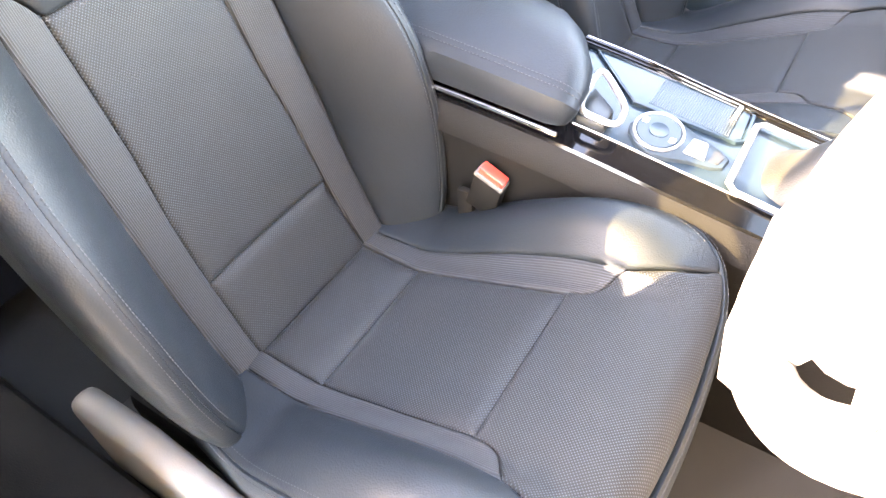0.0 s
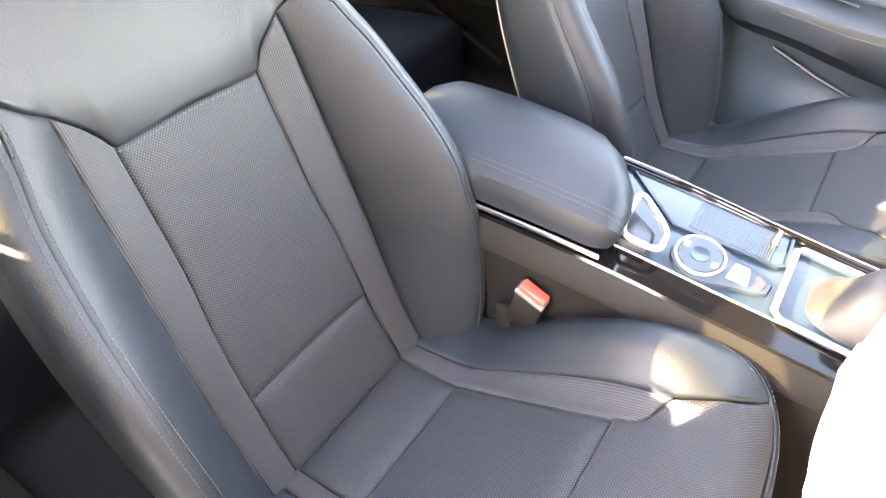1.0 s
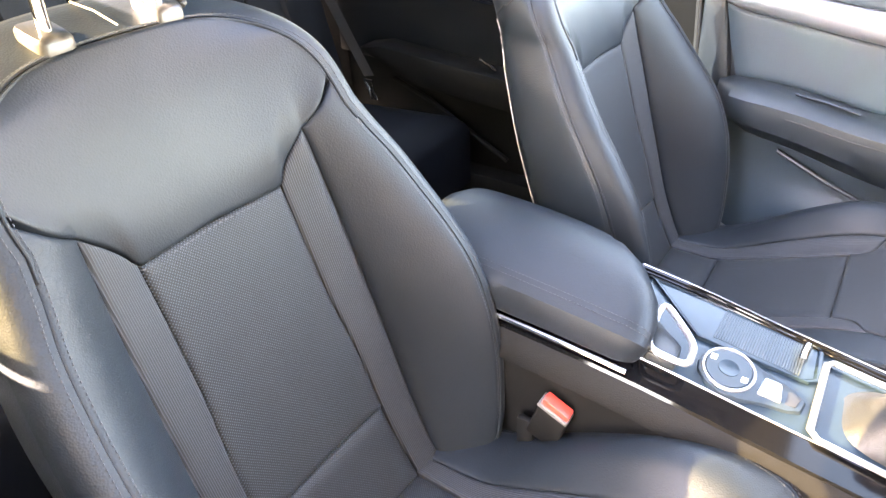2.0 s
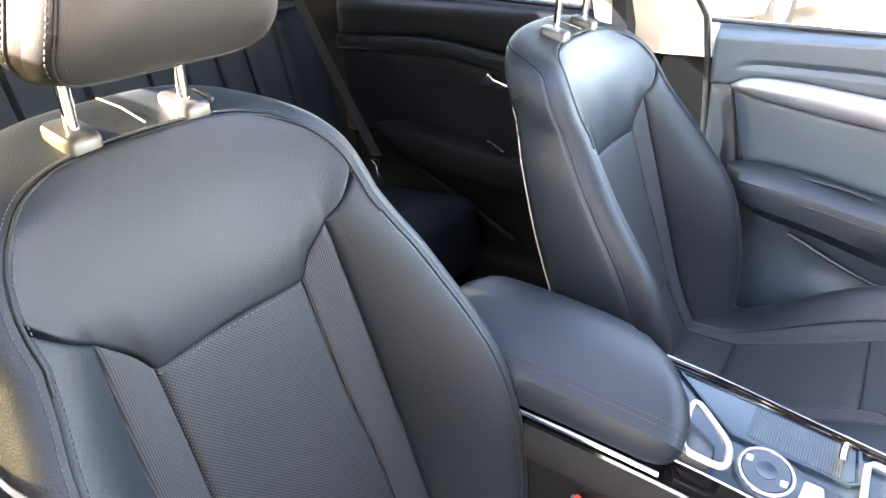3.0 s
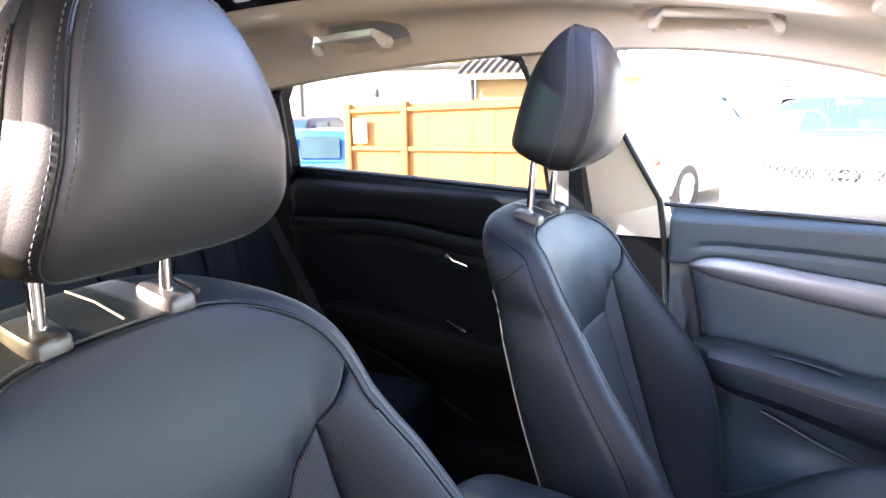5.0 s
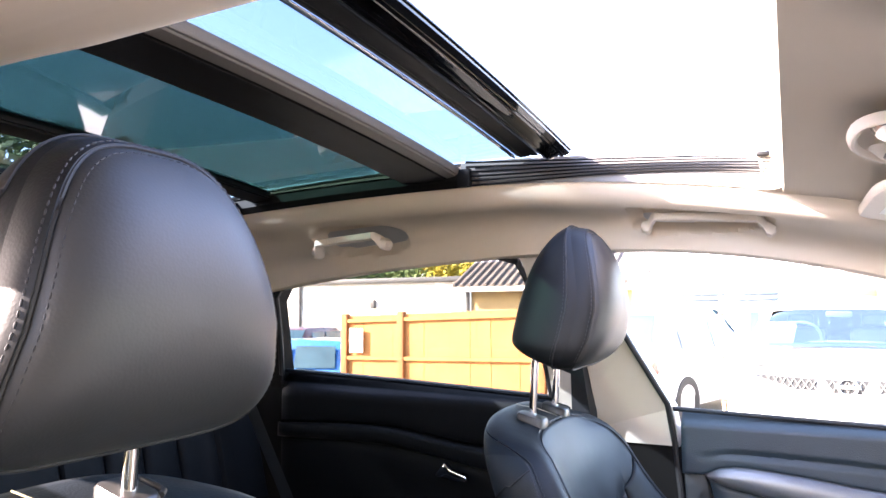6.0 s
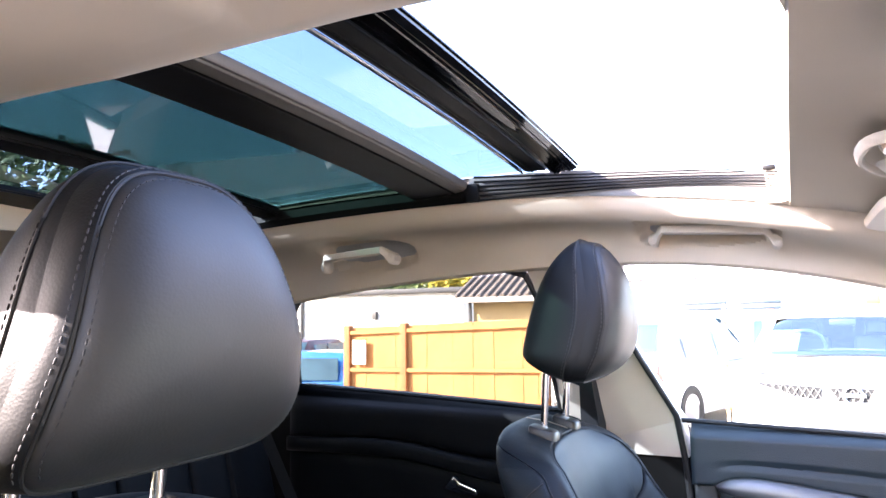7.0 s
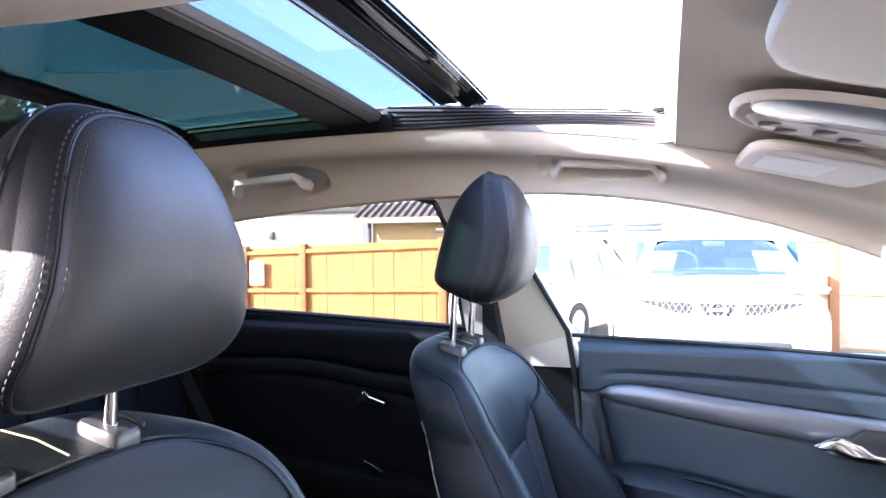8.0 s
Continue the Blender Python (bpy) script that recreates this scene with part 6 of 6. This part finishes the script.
# ---- parked cars ----
def build_car(name, label, paint, length, width, height, bonnet, origin, turn, front_bar=False, side_glass=None):
    """A parked car, nose towards its own -y. Sections from nose to tail carry body and cabin."""
    car = thing(name, label, "car", "parked cars", base=(0, 0, 0))
    hw = width / 2
    sill, belt = height * 0.14, height * 0.62
    nose_z = bonnet * 0.80
    body = []
    for t, zt, w, zb in ((0.0, nose_z * 0.55, 0.70, 0.22), (0.012, nose_z * 0.86, 0.84, 0.17), (0.04, nose_z, 0.93, 0.15), (0.10, bonnet * 0.95, 0.98, 0.14), (0.20, bonnet, 1.0, 0.14), (0.27, bonnet * 1.06, 1.0, 0.14), (0.40, belt, 1.0, 0.14), (0.70, belt * 1.02, 1.0, 0.14), (0.90, belt * 1.05, 0.98, 0.16), (0.97, belt, 0.93, 0.20), (1.0, belt * 0.86, 0.84, 0.26)):
        y, z0 = t * length, height * zb
        row = []
        for u, v in ((-0.0, 0.0), (0.80, 0.0), (0.95, 0.06), (1.0, 0.25), (1.0, 0.62), (0.97, 0.86), (0.86, 0.97), (0.6, 1.0), (0.0, 1.015)):
            row.append((hw * w * u, y, lerp(z0, zt, v)))
        full = [Vector(p) for p in row] + [Vector((-p[0], p[1], p[2])) for p in reversed(row[1:-1])]
        body.append(full)
    bm = grid(body, closed_u=True)
    bm.faces.new([bm.verts.new(p) for p in body[0]]), bm.faces.new([bm.verts.new(p) for p in reversed(body[-1])])
    bmesh.ops.remove_doubles(bm, verts=bm.verts, dist=1e-4)
    b = part("body", bm, paint, car)
    cab = []
    for y, f in zip((0.25, 0.33, 0.42, 0.62, 0.80, 0.88, 0.96), (0.0, 0.55, 0.96, 1.0, 0.95, 0.72, 0.05)):
        z = lerp(belt * 0.98, height, f)
        w = lerp(0.92, 0.72, f)
        cab.append([Vector((hw * q * (w if v else 0.95), y * length, belt * 0.95 if not v else (z if v > 1 else lerp(belt, z, 0.8)))) for q, v in ((-1, 0), (-0.98, 1), (-0.86, 2), (-0.4, 2.02), (0.4, 2.02), (0.86, 2), (0.98, 1), (1, 0))])
    cb = grid(cab)
    part("cabin", cb, paint, car)
    slope = table([(0.0, 0.25), (0.55, 0.33), (0.96, 0.42)])
    ws = [[Vector((hw * q * lerp(0.88, 0.66, f), length * slope(f) - 0.045 - 0.02 * (1 - q * q), lerp(belt * 0.98, height, f) + 0.02)) for q in (-1, -0.9, -0.5, 0, 0.5, 0.9, 1)] for f in (0.10, 0.14, 0.3, 0.5, 0.7, 0.84, 0.88)]
    scr = part("windscreen", grid(ws), WINDSCREEN, car, "blue sky-reflecting windscreen")
    fall = table([(0.05, 0.96), (0.72, 0.88), (0.95, 0.80)])
    rs = [[Vector((hw * q * lerp(0.86, 0.66, f), length * fall(f) + 0.035 + 0.02 * (1 - q * q), lerp(belt * 0.98, height, f) + 0.02)) for q in (-1, -0.9, -0.5, 0, 0.5, 0.9, 1)] for f in (0.22, 0.26, 0.4, 0.6, 0.74, 0.78)]
    part("rear_screen", grid(rs), WINDSCREEN, car, "dark tinted rear screen")
    for s_ in (-1, 1):
        for a, e in ((0.36, 0.56), (0.58, 0.80)):
            pts = [(a * length, belt * 1.02), (e * length, belt * 1.03), (e * length - 0.04, height * 0.92), (max(a, 0.43) * length, height * 0.92)]
            g = bmesh.new()
            vs = [g.verts.new((s_ * hw * lerp(0.985, 0.80, (z - belt) / (height - belt)), y, z)) for y, z in pts]
            ws2 = [g.verts.new((v.co.x - s_ * 0.03, v.co.y, v.co.z)) for v in vs]
            g.faces.new(vs), g.faces.new(list(reversed(ws2)))
            for i in range(4):
                g.faces.new((vs[i], vs[(i + 1) % 4], ws2[(i + 1) % 4], ws2[i]))
            part("side_window", g, side_glass or WINDSCREEN, car, smooth=False)
        r = height * 0.215
        for y in (0.19, 0.80):
            g = bmesh.new()
            prof_ = ((0.55 * r, 0.07), (0.8 * r, 0.10), (0.97 * r, 0.095), (r, 0.06), (r, -0.06), (0.97 * r, -0.095), (0.6 * r, -0.1))
            rows_ = [[Vector((s_ * (hw - 0.09) + s_ * d, y * length + q * math.cos(t), r + q * math.sin(t))) for t in (2 * math.pi * k / 28 for k in range(28))] for q, d in prof_]
            wh = part("wheel", grid(rows_, closed_u=True), TYRE, car, "black tyre")
            part("rim", grid([[Vector((s_ * (hw - 0.09) + s_ * d, y * length + q * math.cos(t), r + q * math.sin(t))) for t in (2 * math.pi * k / 28 for k in range(28))] for q, d in ((0.0, 0.085), (0.2 * r, 0.088), (0.5 * r, 0.07), (0.6 * r, 0.08))], closed_u=True), ALLOY, wh, "silver alloy rim")
        m = part("mirror", box(min(s_ * (hw - 0.02), s_ * (hw + 0.16)), max(s_ * (hw - 0.02), s_ * (hw + 0.16)), 0.29 * length, 0.29 * length + 0.14, belt * 1.0, belt * 1.0 + 0.14, 0.045, segs=3), paint, car, "door mirror")
        part("headlamp", box(min(s_ * hw * 0.52, s_ * hw * 0.88), max(s_ * hw * 0.52, s_ * hw * 0.88), 0.005 * length, 0.06 * length, nose_z * 0.72, nose_z * 0.90, 0.03, segs=3), LAMPGLASS, car, "clear headlamp")
        part("tail_lamp", box(min(s_ * hw * 0.78, s_ * hw * 0.93), max(s_ * hw * 0.78, s_ * hw * 0.93), 0.955 * length, 0.992 * length, belt * 0.72, belt * 0.98, 0.02, segs=2), REDLENS, car, "red tail lamp")
    part("number_plate", box(-0.26, 0.26, -0.035, -0.005, height * 0.235, height * 0.235 + 0.11, 0.005), PLATE, car, "plain pale number plate")
    if front_bar:
        part("grille", box(-hw * 0.66, hw * 0.66, -0.02, 0.04, nose_z * 0.64, nose_z * 0.90, 0.01), RUBBER, car, "black grille")
        part("chrome_bar", box(-hw * 0.66, hw * 0.66, -0.035, -0.015, nose_z * 0.755, nose_z * 0.785, 0.004), CHROME, car, "chrome grille bar")
        part("badge", tube([(0.06 * math.cos(t), -0.045, 0.77 * nose_z + 0.06 * math.sin(t)) for t in (2 * math.pi * k / 20 for k in range(21))], 0.012, 6), CHROME, car, "plain round chrome badge")
    car.matrix_basis = Matrix.Translation(origin) @ Matrix.Rotation(radians(turn), 4, "Z")
    return car


def build_suv(origin, turn):
    """A small off-road car seen from the front: rounded body, deep windscreen, lattice grille in three fields, round lamps."""
    car = thing("parked_suv", "white compact off-road car with lattice grille", "car", "parked cars", base=(0, 0, 0))
    top = table([(0.0, 0.86), (0.04, 0.90), (0.15, 0.945), (0.50, 1.01), (0.95, 1.07), (1.30, 1.08), (3.6, 1.12), (3.95, 1.08), (4.1, 0.95)])
    half = table([(0.0, 0.70), (0.05, 0.78), (0.18, 0.855), (0.50, 0.885), (3.4, 0.885), (3.9, 0.84), (4.1, 0.74)])
    low = table([(0.0, 0.34), (0.10, 0.24), (0.40, 0.22), (3.8, 0.24), (4.1, 0.40)])

    def row(y, p=4.2):
        w, t, b = half(y), top(y), low(y)
        return [Vector((w * math.copysign(abs(math.cos(a)) ** (2 / p), math.cos(a)), y, (t + b) / 2 + (t - b) / 2 * math.copysign(abs(math.sin(a)) ** (2 / p), math.sin(a)))) for a in (2 * math.pi * k / 40 for k in range(40))]
    ys = [0.0, 0.01, 0.03, 0.07, 0.13, 0.22, 0.36, 0.55, 0.80, 1.05, 1.4, 2.0, 2.7, 3.3, 3.7, 3.9, 4.02, 4.08, 4.1]
    rows = [row(y) for y in ys]
    bm = grid(rows, closed_u=True)
    bm.faces.new([bm.verts.new(p) for p in rows[0]]), bm.faces.new([bm.verts.new(p) for p in rows[-1]])
    bmesh.ops.remove_doubles(bm, verts=bm.verts, dist=1e-4)
    part("body", bm, WHITECAR, car)
    # cabin: screen, roof and tail in one shell
    rise = table([(0.90, 0.0), (1.25, 0.45), (1.60, 0.86), (1.85, 0.97), (2.4, 1.0), (3.2, 0.94), (3.6, 0.72), (3.95, 0.0)])
    cab = []
    for y in (0.90, 1.0, 1.15, 1.32, 1.5, 1.66, 1.85, 2.1, 2.5, 2.9, 3.2, 3.45, 3.6, 3.8, 3.95):
        h = 0.50 * rise(y)
        cab.append([Vector((lerp(0.80, 0.60, min(1.0, v * h / 0.5)) * q, y, 1.02 + h * v)) for q, v in ((-1, 0), (-1, 0.35), (-1, 0.7), (-0.97, 0.9), (-0.86, 0.985), (-0.5, 1.02), (0, 1.03), (0.5, 1.02), (0.86, 0.985), (0.97, 0.9), (1, 0.7), (1, 0.35), (1, 0))])
    shell = grid(cab)
    clear = [f for f in shell.faces if abs(f.calc_center_median().x) < (0.47 if f.calc_center_median().y < 1.6 else 0.42) and (f.calc_center_median().y < 1.45 or 3.3 < f.calc_center_median().y < 3.85)]
    bmesh.ops.delete(shell, geom=clear, context="FACES")
    part("cabin", shell, WHITECAR, car)
    part("dashboard", box(-0.62, 0.62, 0.98, 1.30, 1.03, 1.105, 0.03), GUTTER, car, "dark dashboard")
    rim_ = [(-0.32 + 0.17 * math.cos(t), 1.33 - 0.07 * math.sin(t), 1.14 + 0.15 * math.sin(t)) for t in (2 * math.pi * k / 24 for k in range(25))]
    part("steering_wheel", tube(rim_, 0.014, 6), ALLOY, car, "pale steering wheel")
    for x in (-0.33, 0.33):
        chair = part("seat", box(x - 0.23, x + 0.23, 1.95, 2.10, 1.02, 1.22, 0.05, segs=3), GREYPLASTIC, car, "grey seat back")
        part("seat_headrest", box(x - 0.12, x + 0.12, 2.00, 2.09, 1.24, 1.36, 0.035, segs=3), GREYPLASTIC, chair)
    part("rear_screen", grid([[Vector((x, y, 1.02 + 0.50 * rise(y) * 1.03 + 0.012)) for x in (-0.45, -0.2, 0.0, 0.2, 0.45)] for y in (3.22, 3.45, 3.6, 3.86)]), CABINGLASS, car, "clear rear screen")
    part("inner_mirror", box(-0.11, 0.11, 1.47, 1.50, 1.33, 1.39, 0.015), GUTTER, car, "dark inner mirror")
    pane_rows = []
    for f in (0.0, 0.05, 0.15, 0.35, 0.6, 0.8, 0.92, 1.0):
        y = lerp(0.94, 1.44, f)
        w = lerp(0.64, 0.575, f) * (1 - 0.10 * max(0, (f - 0.8) / 0.2) ** 2 - 0.03 * max(0, (0.1 - f) / 0.1))
        pane_rows.append([Vector((w * q, y - 0.05 - 0.05 * (1 - q * q), 1.02 + 0.50 * rise(y) * 1.02 + 0.028 + 0.012 * (1 - q * q) - (0.03 * abs(q) ** 6 * (1 if f > 0.9 else 0)))) for q in (-1, -0.97, -0.85, -0.6, -0.3, 0, 0.3, 0.6, 0.85, 0.97, 1)])
    scr = part("windscreen", grid(pane_rows), CABINGLASS, car, "blue sky-reflecting windscreen")
    part("wiper", tube([(-0.50, 0.875, 1.055), (-0.10, 0.86, 1.085), (0.25, 0.865, 1.090)], 0.010, 6), RUBBER, scr, "black wiper")
    for s_ in (-1, 1):
        for y0_, y1_ in ((1.45, 2.35), (2.45, 3.25)):
            part("side_window", prism([(y0_, 1.10), (y1_, 1.12), (y1_ - 0.06, 1.38), (y0_ + 0.25, 1.38)], "x", *sorted((s_ * 0.70, s_ * 0.785))), WINDSCREEN, car, smooth=False)
        part("mirror", box(*sorted((s_ * 0.87, s_ * 1.03)), 1.02, 1.14, 1.06, 1.19, 0.045, segs=3), WHITECAR, car, "white door mirror")
        ring = [(s_ * 0.56 + 0.098 * math.cos(t), 0.045 - 0.006 * math.sin(t), 0.775 + 0.098 * math.sin(t)) for t in (2 * math.pi * k / 32 for k in range(33))]
        part("headlamp", oval_disc(s_ * 0.56, 0.775, 0.092, 0.030, 0.075), LAMPGLASS, car, "round clear headlamp")
        part("lamp_ring", tube(ring, 0.012, 8), WHITECAR, car)
        part("fog_lamp", oval_disc(s_ * 0.50, 0.52, 0.055, -0.012, 0.05), LAMPGLASS, car, "round fog lamp")
        part("marker_lamp", prism([(s_ * 0.56, 0.965), (s_ * 0.84, 0.985), (s_ * 0.86, 1.010), (s_ * 0.60, 1.000)], "y", 0.20, 0.48, 0.006), LAMPGLASS, car, "slim top lamp")
        for y in (0.72, 3.28):
            r = 0.335
            tyre = [[Vector((s_ * (0.79 + d), y + q * math.cos(t), r + q * math.sin(t))) for t in (2 * math.pi * k / 28 for k in range(28))] for q, d in ((0.58 * r, 0.07), (0.85 * r, 0.105), (0.97 * r, 0.09), (r, 0.05), (r, -0.07), (0.9 * r, -0.10))]
            wh = part("wheel", grid(tyre, closed_u=True), TYRE, car, "black tyre")
            part("rim", oval_disc(0, 0, 0.20, 0, 0.02, Matrix.Translation((s_ * 0.865, y, r)) @ Matrix.Rotation(radians(90), 4, "Z")), ALLOY, wh, "silver alloy rim")
    # lattice grille: outer fields taper to the middle, centre field carries the badge
    for pts, nb in ((((-0.66, 0.905), (-0.20, 0.885), (-0.20, 0.795), (-0.34, 0.80)), 9), (((-0.145, 0.885), (0.145, 0.885), (0.10, 0.785), (-0.10, 0.785)), 6), (((0.66, 0.905), (0.20, 0.885), (0.20, 0.795), (0.34, 0.80)), 9)):
        y_f = -0.012 if nb == 6 else -0.004
        field = part("grille", prism(pts, "y", y_f, 0.06), RUBBER, car, "black grille field", smooth=False)
        xs_ = [p[0] for p in pts]
        for k in range(nb):
            for way in (-1, 1):
                x = lerp(min(xs_), max(xs_), (k + 0.5) / nb)
                hi = 0.885 + 0.02 * max(0, (abs(x) - 0.2) / 0.46)
                lo = lerp(0.79, 0.89, ease((abs(x) - 0.32) / 0.34)) if nb == 9 else 0.79
                d = way * 0.5 * (hi - lo) * 0.6
                part("grille_bar", tube([(x - d, y_f - 0.006, lo), (x + d, y_f - 0.006, hi)], 0.0045, 4), GREYPLASTIC, field)
    part("badge", tube([(0.062 * math.cos(t), -0.030, 0.835 + 0.062 * math.sin(t)) for t in (2 * math.pi * k / 28 for k in range(29))], 0.011, 8), CHROME, car, "plain round chrome badge")
    part("badge_bar", box(-0.085, 0.085, -0.042, -0.026, 0.822, 0.848, 0.004), CHROME, car, "plain chrome bar")
    part("number_plate", box(-0.26, 0.26, -0.03, 0.0, 0.635, 0.74, 0.005), PLATE, car, "plain pale number plate")
    part("lower_intake", box(-0.55, 0.55, -0.018, 0.05, 0.50, 0.585, 0.02), RUBBER, car, "black lower intake")
    part("bumper_lip", box(-0.64, 0.64, -0.012, 0.08, 0.36, 0.47, 0.03, segs=3), RUBBER, car, "black lower bumper")
    car.matrix_basis = Matrix.Translation(origin) @ Matrix.Rotation(radians(turn), 4, "Z")
    return car


def oval_disc(x, z, r, y_front, depth, m=None):
    """A domed round lens that faces -y."""
    rows = [[Vector((x + r * k * math.cos(t), y_front + d * depth, z + r * k * math.sin(t))) for t in (2 * math.pi * q / 28 for q in range(28))] for k, d in ((0.0, 0.0), (0.5, 0.04), (0.85, 0.16), (1.0, 0.35), (1.0, 1.0))]
    bm = grid(rows, closed_u=True)
    if m is not None:
        bmesh.ops.transform(bm, matrix=m, verts=bm.verts)
    return bm


build_suv((0.62, 5.25, -0.27), -2)
build_car("parked_hatchback", "white hatchback parked nose to the fence", WHITECAR, 3.9, 1.70, 1.52, 0.92, (-0.80, 11.5, -0.34), 163, side_glass=GLAREGLASS)
build_car("parked_hatchback", "bright blue hatchback beside the fence", BLUECAR, 3.9, 1.68, 1.48, 0.92, (-10.9, 10.2, -0.94), -75)
build_car("parked_pickup", "dark red pick-up with chrome grille bar", REDCAR, 4.8, 1.85, 1.65, 1.10, (-11.6, 11.9, -1.01), 10, front_bar=True)


# ---- trees ----
def build_tree(x, y, z0, height, radius, leaf, seed, label, size=1.0, leaves=5200):
    rng = random.Random(seed)
    tree = thing("tree", label, "tree", "trees behind the buildings", base=(x, y, z0))
    wood = tube([(x, y, z0), (x + 0.05, y, z0 + height * 0.25), (x - 0.06, y + 0.05, z0 + height * 0.5), (x, y, z0 + height * 0.8)], lambda k: height * 0.028 * (1 - 0.75 * k), 8)
    tips = []
    for k in range(14):
        a, f = rng.uniform(0, 2 * math.pi), rng.uniform(0.3, 0.8)
        s_ = Vector((x, y, z0 + height * f * 0.8))
        e = s_ + Vector((math.cos(a), math.sin(a), rng.uniform(0.2, 0.8))) * radius * rng.uniform(0.5, 0.95)
        tube([s_, s_.lerp(e, 0.5) + Vector((0, 0, 0.1)), e], lambda q: height * 0.008 * (1 - 0.7 * q), 5, wood)
        tips.append(e)
    part("trunk", wood, BARK, tree)
    verts, faces = [], []
    for k in range(leaves):
        if rng.random() < 0.6:
            c = rng.choice(tips) + Vector((rng.gauss(0, 1), rng.gauss(0, 1), rng.gauss(0, 0.8))) * radius * 0.22
        else:
            d = Vector((rng.gauss(0, 1), rng.gauss(0, 1), rng.gauss(0, 1))).normalized()
            c = Vector((x, y, z0 + height * 0.68)) + Vector((d.x * radius, d.y * radius, d.z * height * 0.34)) * rng.uniform(0.55, 1.0) ** 0.5
        n_ = Vector((rng.gauss(0, 1), rng.gauss(0, 1), rng.gauss(0, 1))).normalized()
        u_ = n_.orthogonal().normalized() * rng.uniform(0.08, 0.17) * size
        v_ = n_.cross(u_) * 0.6
        i = len(verts)
        verts += [c - u_, c + v_, c + u_, c - v_]
        faces.append((i, i + 1, i + 2, i + 3))
    me = bpy.data.meshes.new("crown")
    me.from_pydata([tuple(v) for v in verts], [], faces)
    me.materials.append(leaf)
    ob = new("crown", me)
    ob.parent, ob.matrix_parent_inverse = tree, DESIGN[tree.name]
    return tagged(ob, kind="stuff")


build_tree(-17.0, 32, -0.25, 4.4, 2.6, LEAF, 1, "green tree behind the white building")
build_tree(-21.5, 33, -0.25, 4.0, 2.4, LEAF, 2, "green tree behind the white building")
build_tree(-13.4, 30, -0.25, 4.0, 2.2, YELLOWLEAF, 3, "yellow autumn tree behind the white building")
build_tree(-26.0, 34, -0.25, 4.3, 2.8, LEAF, 4, "green tree behind the white building")
build_tree(-16.0, -4.5, -0.2, 5.6, 3.0, LEAF, 6, "green tree behind the parked car")
build_tree(-20.0, 1.0, -0.2, 5.2, 2.8, LEAF, 7, "green tree behind the parked car")
build_tree(-33.0, 20.4, -1.2, 11.6, 4.8, LEAF, 8, "green tree beyond the parked cars", 1.6, 16000)
build_tree(-40.0, 18.0, -1.2, 11.9, 5.1, LEAF, 9, "green tree beyond the parked cars", 1.6, 16000)

# unseen walls on the driver's side, added to close the place and shade the cabin
wall = thing("shade_wall", "unseen buff brick wall added to shade the cabin", "wall", kind="structure", base=(-3, -2.3, 0))
part("body", box(-6.0, -0.20, -2.42, -2.20, -0.05, 1.40, 0.01), YELLOWBRICK, wall)
# stands by the open doorway to keep skylight off the driver's seat
part("side_wall", box(0.30, 7.0, -1.60, -1.34, -0.05, 2.60, 0.01), YELLOWBRICK, wall, "taller unseen brick wall added to cut skylight")
part("coping", box(-6.02, -0.18, -2.45, -2.17, 1.40, 1.46, 0.015), RENDERED, wall, "pale coping")
